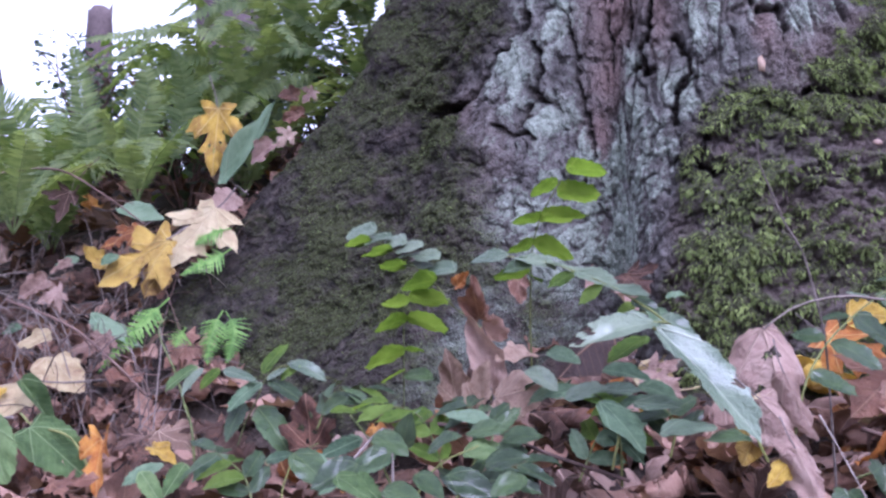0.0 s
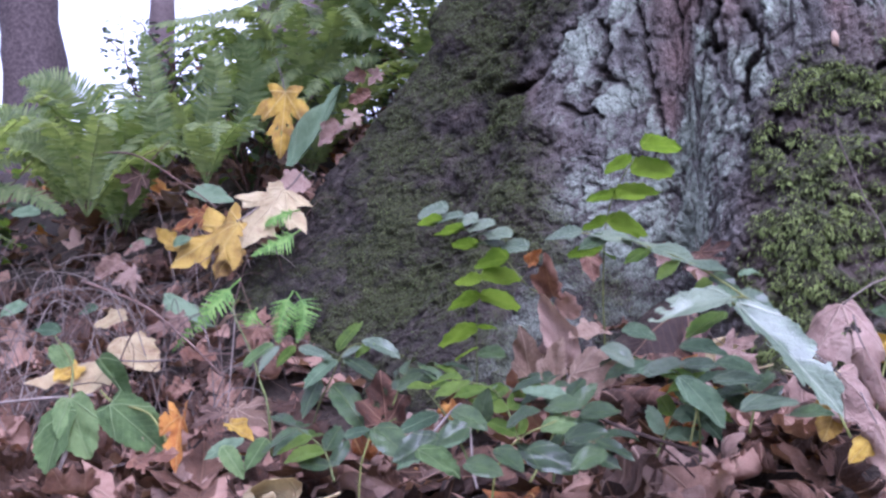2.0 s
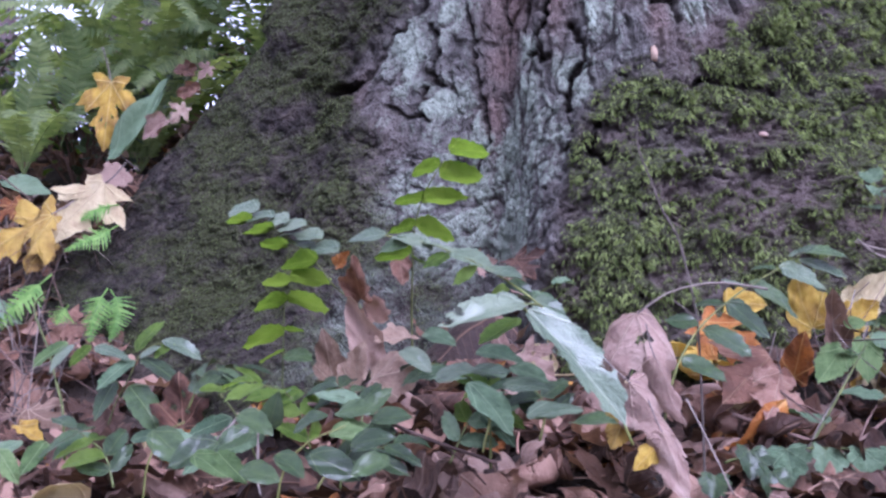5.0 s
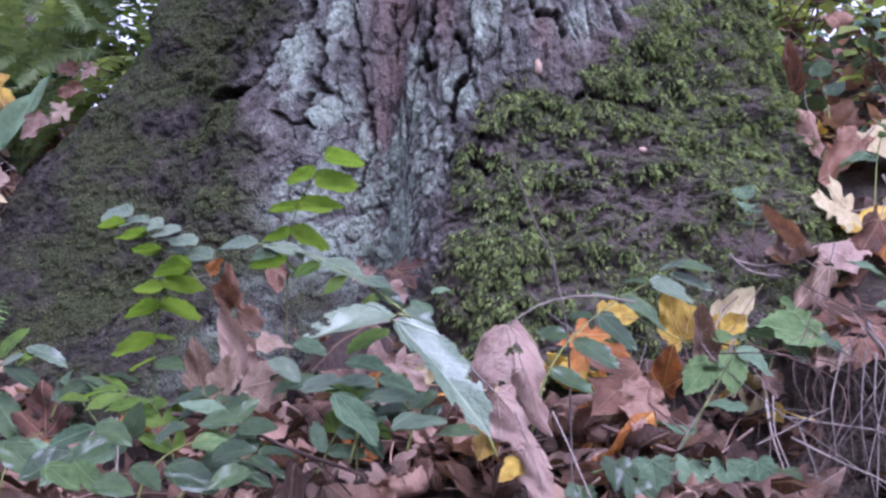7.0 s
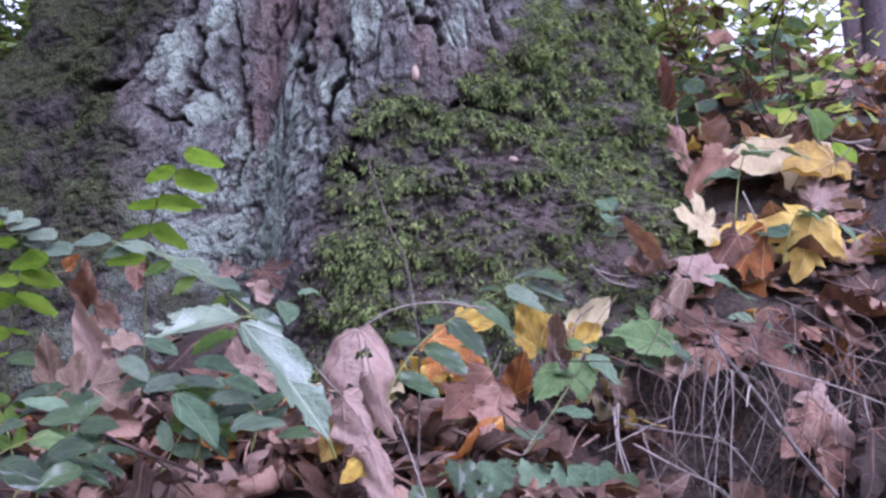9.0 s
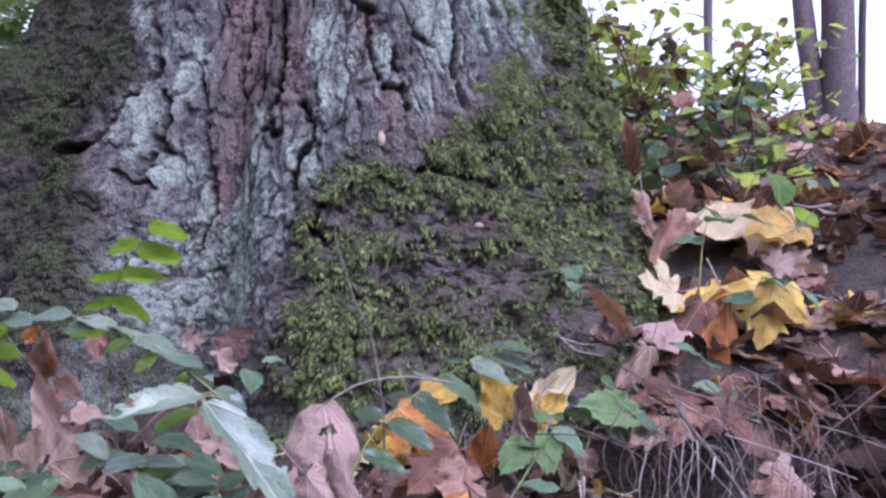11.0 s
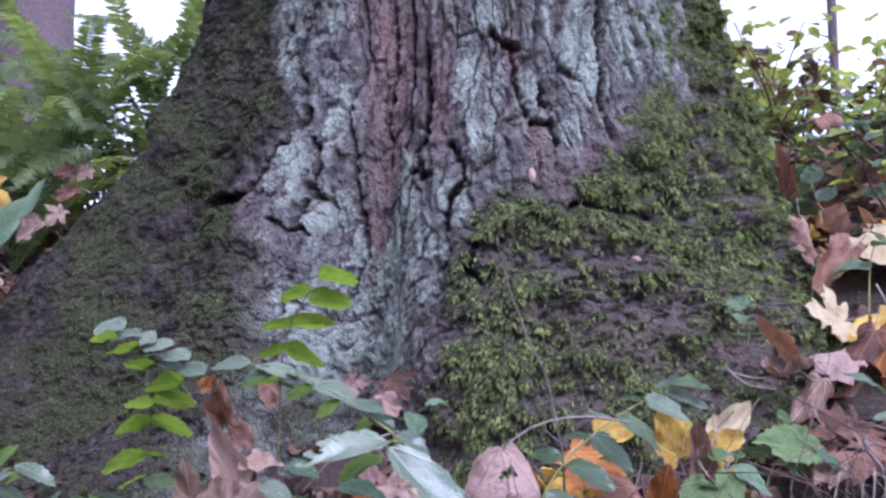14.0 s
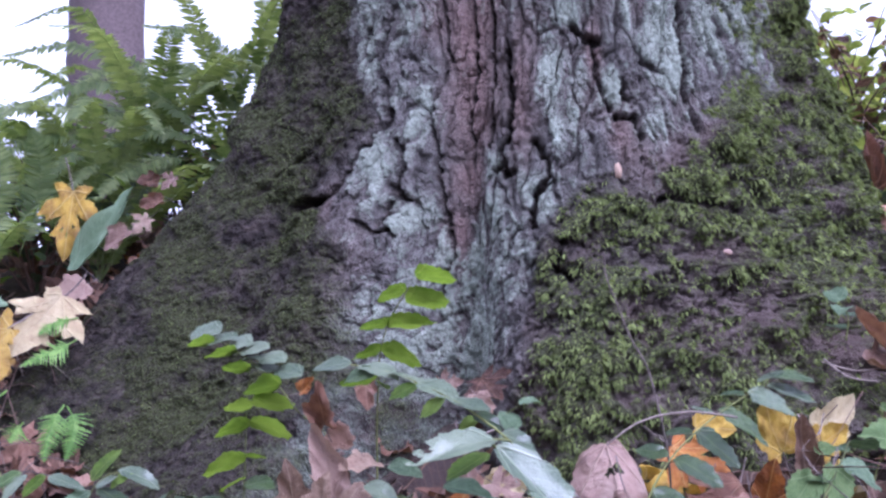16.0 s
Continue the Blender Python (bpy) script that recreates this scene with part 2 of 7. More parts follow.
# Copy of LIME with stronger glow: light from behind is built into the material.
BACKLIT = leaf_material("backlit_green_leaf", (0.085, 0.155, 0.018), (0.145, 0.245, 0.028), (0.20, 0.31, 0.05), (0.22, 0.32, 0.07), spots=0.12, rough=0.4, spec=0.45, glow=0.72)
RUST = leaf_material("rust_leaf", (0.06, 0.027, 0.017), (0.17, 0.078, 0.048), (0.29, 0.155, 0.10), (0.33, 0.20, 0.13), spread=0.5)
HERB = leaf_material("herb_leaf", (0.06, 0.105, 0.035), (0.115, 0.185, 0.065), (0.18, 0.26, 0.10), (0.24, 0.32, 0.15), spots=0.25, rough=0.6, spec=0.25, glow=0.35)
AMBER = leaf_material("amber_leaf", (0.12, 0.065, 0.022), (0.36, 0.23, 0.04), (0.52, 0.37, 0.075), (0.48, 0.35, 0.12), spots=0.7, spread=0.4)
# Glossy green made paler: the sky's reflection on leaf tops is put into the colour.
SKY_SHEEN = leaf_material("silvery_green_leaf", (0.060, 0.095, 0.052), (0.110, 0.155, 0.088), (0.170, 0.215, 0.135), (0.23, 0.28, 0.18), spots=0.3, rough=0.42, spec=0.5, glow=0.2, coat=0.4)
MAUVE = leaf_material("mauve_leaf", (0.15, 0.09, 0.072), (0.33, 0.22, 0.175), (0.44, 0.325, 0.265), (0.40, 0.29, 0.22), spread=0.1)
FERN = green_material("fern_green", (0.15, 0.215, 0.085), (0.32, 0.39, 0.18), 0.45, 0.4, 0.65, 25)
NEEDLES = green_material("needle_green", (0.02, 0.035, 0.015), (0.06, 0.09, 0.035), 0.6, 0.3, 0.2, 3)
FERN_LIGHT = green_material("young_fern_green", (0.10, 0.21, 0.04), (0.22, 0.37, 0.09), 0.5, 0.3, 0.4, 40)
MOSS = green_material("moss_green", (0.062, 0.080, 0.028), (0.245, 0.295, 0.105), 0.95, 0.05, 0.2, 22, 0.22)
TWIG = stick_material("dry_twig", (0.075, 0.060, 0.052), (0.25, 0.205, 0.175))
STEM = stick_material("green_stem", (0.07, 0.085, 0.025), (0.19, 0.20, 0.06), 0.5)
DARK_STEM = stick_material("brown_stem", (0.05, 0.032, 0.026), (0.15, 0.095, 0.075))


# ---------------------------------------------------------------- mesh helpers
def mesh_object(name, verts, faces, mat, parent=None, label="", uv=None, smoothed=True):
    me = bpy.data.meshes.new(name)
    me.from_pydata([tuple(v) for v in verts], [], faces)
    if uv is not None:
        layer = me.uv_layers.new(name="leaf")
        idx = np.empty(len(me.loops), dtype=np.int32)
        me.loops.foreach_get("vertex_index", idx)
        layer.data.foreach_set("uv", np.asarray(uv, dtype=np.float32)[idx].ravel())
    if smoothed:
        me.polygons.foreach_set("use_smooth", np.ones(len(me.polygons), dtype=bool))
    me.materials.append(mat)
    me.update()
    ob = new(name, me)
    if parent is not None:
        ob.parent = parent
    if label:
        tagged(ob, label)
    return ob


def shared(name, me, parent=None):
    ob = new(name, me)
    if parent is not None:
        ob.parent = parent
    return ob


def empty(name, at=(0, 0, 0)):
    ob = new(name)
    ob.empty_display_size = 0.05
    ob.location = at
    return ob


def spline(points, n):
    """A smooth line of n points through the given ones."""
    p = np.array(points, float)
    p = np.vstack([2 * p[0] - p[1], p, 2 * p[-1] - p[-2]])
    out = []
    for v in np.linspace(0, len(p) - 3 - 1e-6, n):
        i, t = int(v), v - int(v)
        a, b, c, d = p[i:i + 4]
        out.append(0.5 * (2 * b + (c - a) * t + (2 * a - 5 * b + 4 * c - d) * t * t + (3 * b - a - 3 * c + d) * t ** 3))
    return np.array(out)


def tube_data(line, r0, r1, sides=5, knots=0.0):
    line = np.asarray(line, float)
    verts, faces, n = [], [], len(line)
    for i, p in enumerate(line):
        d = Vector(line[min(i + 1, n - 1)] - line[max(i - 1, 0)]).normalized()
        a = d.orthogonal().normalized()
        b = d.cross(a)
        r = r0 + (r1 - r0) * i / (n - 1)
        r *= 1 + knots * math.sin(i * 2.3) * math.cos(i * 1.1)
        for k in range(sides):
            w = 2 * math.pi * k / sides
            verts.append(tuple(Vector(p) + r * (a * math.cos(w) + b * math.sin(w))))
    for i in range(n - 1):
        for k in range(sides):
            faces.append((i * sides + k, i * sides + (k + 1) % sides, (i + 1) * sides + (k + 1) % sides, (i + 1) * sides + k))
    faces.append(tuple(range(sides - 1, -1, -1)))
    faces.append(tuple((n - 1) * sides + k for k in range(sides)))
    return verts, faces


def tube(name, line, r0, r1, mat, parent=None, sides=5, knots=0.0, label=""):
    v, f = tube_data(line, r0, r1, sides, knots)
    return mesh_object(name, v, f, mat, parent, label)


def basis(at, along, up, size=1.0):
    """A pose whose y runs along, whose z is as near to up as can be."""
    y = Vector(along).normalized()
    x = y.cross(Vector(up))
    x = x.normalized() if x.length > 1e-5 else y.orthogonal().normalized()
    z = x.cross(y)
    m = Matrix((x * size, y * size, z * size)).transposed().to_4x4()
    m.translation = at
    return m


# ---------------------------------------------------------------- the ground
SLOPE_S = (-8.0, -2.0, -0.2, 0.8, 1.4, 1.8, 2.2, 2.5, 2.8, 3.1, 3.6, 4.5, 6.0, 9.0, 14.0, 40.0, 400.0)
SLOPE_Z = (-1.2, -0.35, -0.02, 0.10, 0.24, 0.34, 0.49, 0.64, 0.79, 0.98, 1.18, 1.42, 1.68, 1.80, 1.75, 0.6, 0.5)


def ground_z(x, y):
    """The leafy bank, which rises away from the camera and to its right."""
    x, y = np.asarray(x, float), np.asarray(y, float)
    s = y + 0.45 * np.clip(x, -2.5, 3.0)
    z = np.interp(s, SLOPE_S, SLOPE_Z)
    for d in (-0.18, 0.18):
        z = z + np.interp(s + d, SLOPE_S, SLOPE_Z)
    z = z / 3
    z = z + 0.36 * np.exp(-((x + 0.05) / 0.42) ** 2 - ((y - 3.55) / 0.42) ** 2)
    z = z + 0.28 * smooth(0.9, 2.6, x) * smooth(2.6, 4.8, y) * (1 - smooth(7, 14, y))
    z = z - 0.46 * np.exp(-(((x - 1.24) / 0.32) ** 2) ** 2 - (((y - 1.60) / 0.25) ** 2) ** 2)
    z = z - 0.11 * np.exp(-((x + 0.40) / 0.55) ** 2 - ((y - 2.25) / 0.35) ** 2)
    return z + 0.035 * vnoise(x * 1.7, y * 1.7, 0, 3) + 0.018 * vnoise(x * 6, y * 6, 0, 5) * np.exp(-np.hypot(x, y - 2) / 8)


def build_ground():
    fine_x, fine_y = np.arange(-2.6, 3.4, 0.03), np.arange(-0.6, 5.0, 0.03)
    far = np.array([0.2, 0.5, 1, 2, 3.5, 6, 10, 16, 26, 45, 90, 180, 360])
    gx = np.concatenate([fine_x[0] - far[::-1], fine_x, fine_x[-1] + far])
    gy = np.concatenate([fine_y[0] - far[::-1], fine_y, fine_y[-1] + far])
    X, Y = np.meshgrid(gx, gy)
    Z = ground_z(X, Y) + 0.012 * vnoise(X * 22, Y * 22, 0, 9) * (np.hypot(X, Y - 2) < 5)
    nx, ny = len(gx), len(gy)
    verts = np.stack([X, Y, Z], -1).reshape(-1, 3)
    faces = [(j * nx + i, j * nx + i + 1, (j + 1) * nx + i + 1, (j + 1) * nx + i) for j in range(ny - 1) for i in range(nx - 1)]
    return tagged(mesh_object("ground", verts, faces, EARTH), "dark leaf-mould soil of a steep forest bank", "ground", kind="structure")


ground = build_ground()

# ---------------------------------------------------------------- the great fir
TX, TY = 0.677, 2.95


def trunk_radius(th, z):
    """Radius of the trunk at an angle in degrees and a height: a column, the spreading roots and the hollow between them."""
    r = 0.64 + np.where(z < 1.55, 0.229, 0.05) * (1.55 - np.maximum(z, 0.45))
    for t, a, w, h, low in ((-72.1, 0.273, 36.0, 0.196, 0.80), (-182.9, 0.675, 21.5, 0.692, 0.5), (-120.7, -0.234, 9.3, 0.585, 0.5), (-29.6, 0.170, 30.75, 0.629, 0.85), (95, 0.45, 35, 0.5, 0.8), (-141.1, 0.157, 13.4, 0.351, 0.45)):
        d = (th - t + 180) % 360 - 180
        zz = low + 0.06 * np.log1p(np.exp((z - low) / 0.06))
        r = r + a * np.exp(-(d / w) ** 2) * np.exp(-(zz - 0.75) / h)
    return r


def trunk_point(th, z, out=0.0):
    r = float(trunk_radius(th, z)) + out
    return Vector((TX + r * math.cos(radians(th)), TY + r * math.sin(radians(th)), z))


# deep cracks in the bark: lines of (angle, height), half width and depth in metres
CRACKS = [
    (((-155.3, 1.160), (-150.5, 1.166), (-146.3, 1.168)), 0.011, 0.08),
    (((-146.3, 1.166), (-143.7, 1.195), (-141.3, 1.25), (-138.2, 1.304), (-135.9, 1.352)), 0.0075, 0.06),
    (((-135.9, 1.352), (-138.0, 1.434), (-141.5, 1.514), (-141.4, 1.594), (-139.2, 1.659)), 0.0065, 0.05),
    (((-133.2, 1.29), (-131.5, 1.24), (-132.0, 1.182), (-130.9, 1.149)), 0.0075, 0.05),
    (((-132.6, 1.170), (-131.6, 1.158)), 0.011, 0.04),
    (((-133.0, 1.140), (-133.8, 1.095)), 0.007, 0.03),
    (((-137.5, 1.090), (-134.2, 1.072), (-131.0, 1.06)), 0.006, 0.025),
    (((-147.5, 1.62), (-146.6, 1.52), (-147.5, 1.44)), 0.006, 0.03),
    (((-151.5, 1.36), (-155.0, 1.31), (-160.0, 1.27), (-163.0, 1.22)), 0.009, 0.05),
    (((-110.8, 1.19), (-111.9, 1.255), (-110.2, 1.292), (-110.2, 1.40), (-111.5, 1.52)), 0.007, 0.045),
    (((-112.5, 1.205), (-109.0, 1.188)), 0.008, 0.03),
    (((-105.0, 1.258), (-103.5, 1.225)), 0.009, 0.035),
    (((-102.9, 1.216), (-102.4, 1.164), (-105.1, 1.122), (-104.9, 1.047)), 0.006, 0.03),
    (((-97.5, 1.540), (-95.0, 1.512), (-91.7, 1.499)), 0.008, 0.035),
    (((-93.3, 1.49), (-93.0, 1.40), (-91.0, 1.33)), 0.007, 0.02),
    (((-88.4, 1.400), (-87.6, 1.350)), 0.006, 0.025),
    (((-89.5, 1.308), (-87.2, 1.300), (-86.2, 1.25)), 0.008, 0.03),
    (((-72.0, 1.68), (-73.5, 1.55), (-76.0, 1.373), (-75.2, 1.29)), 0.008, 0.04),
    (((-84.5, 1.112), (-80.0, 1.108), (-75.9, 1.108), (-71.0, 1.085)), 0.007, 0.022),
    (((-100.0, 1.01), (-102.5, 0.97), (-99.5, 0.93)), 0.006, 0.014),
    (((-125.5, 0.92), (-123.0, 1.02), (-124.5, 1.10), (-126.5, 1.28)), 0.005, 0.02),
    (((-127.5, 1.66), (-125.8, 1.50), (-127.8, 1.38), (-126.8, 1.28)), 0.005, 0.022),
    (((-120.5, 1.66), (-119.0, 1.48), (-120.5, 1.33), (-119.0, 1.22)), 0.005, 0.025),
    (((-115.5, 1.66), (-115.0, 1.50), (-114.0, 1.36), (-115.0, 1.26)), 0.005, 0.025),
]
# patches of cover: angle, height, half width in degrees, half height, strength
MOSS_PATCHES = [
    (-96, 1.05, 4, 0.045, 0.7), (-92, 1.09, 5, 0.03, 0.8), (-91, 1.02, 6, 0.025, 0.7), (-87.5, 1.05, 3, 0.05, 0.6), (-80.4, 1.18, 5, 0.03, 0.9), (-76, 1.20, 5, 0.025, 0.6), (-64.5, 1.25, 7, 0.05, 0.7), (-59, 1.21, 6, 0.05, 0.7),
    (-70, 1.06, 5, 0.035, 0.8), (-59, 1.12, 6, 0.05, 0.7), (-51, 1.09, 6, 0.07, 0.8), (-55, 0.975, 5, 0.05, 0.5), (-83, 0.90, 3.5, 0.05, 0.9), (-80.5, 0.855, 3, 0.04, 0.8), (-99, 0.73, 5, 0.08, 0.8), (-103.5, 0.66, 3.5, 0.10, 0.7),
    (-86, 0.95, 3, 0.04, 0.6), (-89.7, 0.76, 3, 0.05, 0.35), (-72, 0.74, 4, 0.05, 0.5), (-96, 1.18, 3, 0.03, 0.5), (-72, 1.33, 5, 0.02, 0.9), (-67, 1.31, 4, 0.03, 0.8), (-45, 1.34, 4, 0.1, 0.6), (-43.5, 1.16, 5, 0.09, 0.8), (-60, 1.55, 3, 0.08, 0.45),
    (-169, 1.24, 8, 0.06, 0.3), (-166, 1.01, 8, 0.08, 0.3), (-162, 0.80, 5, 0.10, 0.35), (-142, 0.70, 6, 0.12, 0.3), (-154, 0.88, 6, 0.06, 0.25), (-157, 0.60, 8, 0.10, 0.35), (-155, 1.05, 5, 0.04, 0.3), (-158, 1.30, 6, 0.05, 0.3), (-165.5, 1.42, 5, 0.08, 0.3),
]
LICHEN_PATCHES = [
    (-146, 1.62, 3.5, 0.14, 0.75), (-143.5, 1.45, 2.5, 0.12, 0.6), (-137, 1.24, 4.5, 0.055, 1.0), (-134, 1.40, 3, 0.10, 0.55), (-136.5, 1.60, 2.5, 0.10, 0.5), (-130, 1.36, 2.5, 0.08, 0.8), (-129, 1.10, 4, 0.045, 1.0), (-128, 0.96, 5, 0.07, 0.85), (-124, 0.88, 6, 0.09, 0.85),
    (-119, 0.78, 7, 0.12, 1.1), (-115, 0.90, 6, 0.16, 1.0), (-128, 0.78, 6, 0.10, 1.0), (-132, 0.92, 5, 0.07, 0.8), (-126, 1.02, 6, 0.06, 0.9), (-118, 1.00, 4, 0.06, 0.7), (-113.5, 1.22, 2.2, 0.05, 0.9), (-113, 1.05, 3, 0.10, 0.55), (-131.5, 1.02, 4, 0.04, 0.55), (-134, 0.86, 5, 0.10, 0.40), (-102, 1.39, 3, 0.10, 1.0), (-101.2, 1.28, 1.8, 0.06, 1.0),
    (-97.5, 1.575, 4, 0.045, 1.0), (-104, 1.52, 2.5, 0.06, 0.6), (-91, 1.385, 2.4, 0.09, 1.0), (-97, 1.34, 2.5, 0.12, 0.7), (-80, 1.52, 6, 0.15, 1.0), (-67.5, 1.50, 3.2, 0.09, 0.9), (-82.5, 1.28, 4, 0.05, 0.75), (-86, 1.60, 3, 0.1, 0.7), (-106, 1.15, 2.5, 0.06, 0.6), (-61, 1.62, 4, 0.10, 0.6), (-98.5, 1.01, 1.6, 0.02, 0.7),
]
RED_PATCHES = [(-121, 1.62, 8, 0.20, 1.0), (-119, 1.38, 7, 0.16, 1.0), (-119.5, 1.20, 4.5, 0.08, 1.0), (-122, 1.08, 2.2, 0.07, 0.9), (-93.3, 1.47, 1.7, 0.08, 1.0), (-90, 1.25, 2, 0.07, 0.8), (-108, 1.35, 3, 0.2, 0.6), (-78, 0.80, 14, 0.10, 0.4), (-150, 1.12, 6, 0.05, 0.5), (-172, 1.05, 6, 0.06, 0.6), (-146, 0.76, 7, 0.05, 0.5)]
# where the film of moss on the long root ends, and how high the cushions climb
LEFT_Z = (0.45, 0.62, 0.82, 0.93, 1.05, 1.13, 1.20, 1.30, 1.36, 1.52, 1.65, 1.9)
LEFT_T = (-117, -122, -130, -134, -137, -142, -147, -141, -138, -146, -151, -153)
RIGHT_T = (-112, -104, -97, -90, -84, -77, -70, -60, -52, -45, -38)
RIGHT_Z = (0.50, 1.02, 1.12, 1.17, 1.20, 1.24, 1.31, 1.35, 1.48, 1.70, 1.95)


def patches(rows, th, z):
    total = np.zeros_like(th)
    for t, h, w, dz, a in rows:
        total = np.maximum(total, a * np.exp(-((th - t) / w) ** 2 - ((z - h) / dz) ** 2))
    return total


def terraces(v, steps):
    """Noise cut into flat layers with short steps between them."""
    v = v * steps
    k = np.floor(v)
    return (k + smooth(0.72, 1.0, v - k)) / steps


def bark_fields(th, z):
    """Outward relief in metres, and how much moss, lichen, bare red bark and darkened bark (root grime and painted
    shade) there is.
    """
    th, z = np.asarray(th, float), np.asarray(z, float)
    u = np.radians(th) * 0.75
    r = trunk_radius(th, z)
    X, Y = r * np.cos(np.radians(th)), r * np.sin(np.radians(th))
    ragged = 2.6 * fbm(u * 8, z * 9, 0, 26, 3)
    left = smooth(4.5, -5.5, th + ragged - np.interp(z, LEFT_Z, LEFT_T))
    right = smooth(-109, -103, th + 0.5 * ragged) * smooth(0.05, -0.07, z + 0.02 * ragged - np.interp(th, RIGHT_T, RIGHT_Z))
    up = 1 - np.maximum(left, right)
    # long flat plates, split by narrow fissures and layered like scales
    wx = 0.030 * vnoise(u * 7, z * 4, 0, 21) + 0.012 * vnoise(u * 22, z * 16, 0, 22) + 0.006 * vnoise(u * 60, z * 50, 0, 24)
    wz = 0.06 * vnoise(u * 9, z * 8, 0, 23) + 0.02 * vnoise(u * 30, z * 24, 0, 25)
    _, gap, num = cells((u + wx) * 21, (z + wz) * 4.6, 0.0, 31)
    _, gap2, num2 = cells((u + 1.4 * wx) * 60, (z + wz) * 26, 0.0, 32)
    fis, fis2 = smooth(0.11, 0.01, gap), smooth(0.14, 0.02, gap2)
    scale = terraces(fbm(u * 24 + 2 * wx, z * 8 + 2 * wz, 0, 41, 3), 5)
    shred = fbm(u * 70, z * 22, 0, 42, 2)
    d = up * (-0.014 * fis - 0.003 * smooth(0.35, 0.05, gap) + 0.005 * num - 0.005 * fis2 + 0.0045 * num2 + 0.010 * scale + 0.0045 * shred)
    # crumbling lumps on the roots
    w1, w2 = 0.014 * vnoise(X * 40, Y * 40, z * 40, 45), 0.014 * vnoise(X * 40, Y * 40, z * 40, 46)
    _, g4, n4 = cells((X + w2) * 40, (Y + w1) * 40, (z + w2) * 36, 44)
    _, g3, n3 = cells((X + 2 * w1) * 21, (Y + 2 * w2) * 21, (z + 2 * w1) * 19, 43)
    hollow = np.exp(-((th + 116) / 9.0) ** 2) * smooth(1.20, 0.95, z)
    crumb = terraces(fbm(X * 13, Y * 13, z * 17, 48, 3), 4)
    lumps = -0.006 * smooth(0.22, 0.03, g4) + 0.0055 * n4 - 0.015 * smooth(0.20, 0.02, g3) + 0.009 * n3
    foot = up * smooth(1.12, 0.95, z)
    d = d + (0.85 * right + 0.6 * left + 0.6 * foot * (1 - 0.5 * hollow)) * lumps - up * hollow * (-0.011 * fis - 0.002 * smooth(0.35, 0.05, gap) + 0.004 * num - 0.002 * fis2 + 0.006 * scale) + 0.010 * foot * crumb + (0.034 * right + 0.024 * left) * fbm(X * 6, Y * 6, z * 8, 47, 3) + (0.020 * right + 0.011 * left) * crumb
    d = d + (0.0036 + 0.0010 * (1 - up)) * fbm(X * 75, Y * 75, z * 60, 51, 2)
    px, pz = u + 0.006 * vnoise(u * 45, z * 45, 0, 61) + 0.004 * vnoise(u * 130, z * 130, 0, 63), z + 0.010 * vnoise(u * 45, z * 45, 0, 62)
    deep = np.zeros_like(d)
    for line, width, depth in CRACKS:
        cut = np.zeros_like(d)
        for (t0, z0), (t1, z1) in zip(line[:-1], line[1:]):
            ax, az, bx, bz = radians(t0) * 0.75, z0, radians(t1) * 0.75, z1
            k = np.clip(((px - ax) * (bx - ax) + (pz - az) * (bz - az)) / ((bx - ax) ** 2 + (bz - az) ** 2 + 1e-9), 0, 1)
            dist = np.hypot(px - ax - k * (bx - ax), pz - az - k * (bz - az))
            cut = np.maximum(cut, smooth(1.7, 0.5, dist / width))
        d = d - depth * cut
        deep = np.maximum(deep, cut)
    # moss grows on ledges and hangs over their edges; smaller cushions lie between
    p = (z + 0.03 * vnoise(u * 9, z * 5, 0, 52) + 0.016 * vnoise(u * 26, z * 18, 0, 53) + 0.25 * u * smooth(-75, -45, th)) * 12 + 1.5 * vnoise(u * 5, z * 3, 0, 54)
    p = p - np.floor(p)
    shelf = smooth(0, 0.16, p) * (1 - p) ** 0.6 * smooth(-0.45, 0.25, vnoise(u * 14, z * 14, 0, 57))
    f6, _, n6 = cells((X + w2) * 34, (Y + w1) * 34, (z + w1) * 36, 56)
    dome = np.clip(1 - (f6 / 0.66) ** 2, 0, 1) * smooth(-0.5, 0.3, n6)
    cushion = np.maximum(shelf, 0.7 * dome)
    fringe = smooth(-62, -44, th)
    patchy = fbm(u * 7, z * 8, 0, 71, 3)
    bald = np.exp(-((th + 80) / 14) ** 2 - ((z - 0.80) / 0.13) ** 2)
    spots = patches(MOSS_PATCHES, th, z)
    moss = right * (0.66 * cushion + 0.36 * patchy + 0.42 + 0.15 * fringe + spots * (0.25 + 0.6 * cushion) - 0.22 * bald)
    moss = moss + left * (0.62 + 0.50 * fbm(X * 7, Y * 7, z * 9, 73, 3) + 0.16 * vnoise(X * 30, Y * 30, z * 30, 74) + 0.6 * spots + 0.15 * dome)
    moss = moss + up * (0.8 * spots * cushion + smooth(-80, -58, th) * (0.34 + 0.45 * cushion + 0.5 * patchy))
    moss = moss - deep - 0.45 * (right + 0.6 * left) * smooth(0.22, 0.02, g3)
    lichen = up * (patches(LICHEN_PATCHES, th, z) * (0.85 + 0.3 * scale) + 0.30 * fbm(u * 12, z * 8, 0, 81, 3) + 0.24 * num2 + 0.30 + 0.12 * shred - 0.55 * fis - 0.25 * fis2)
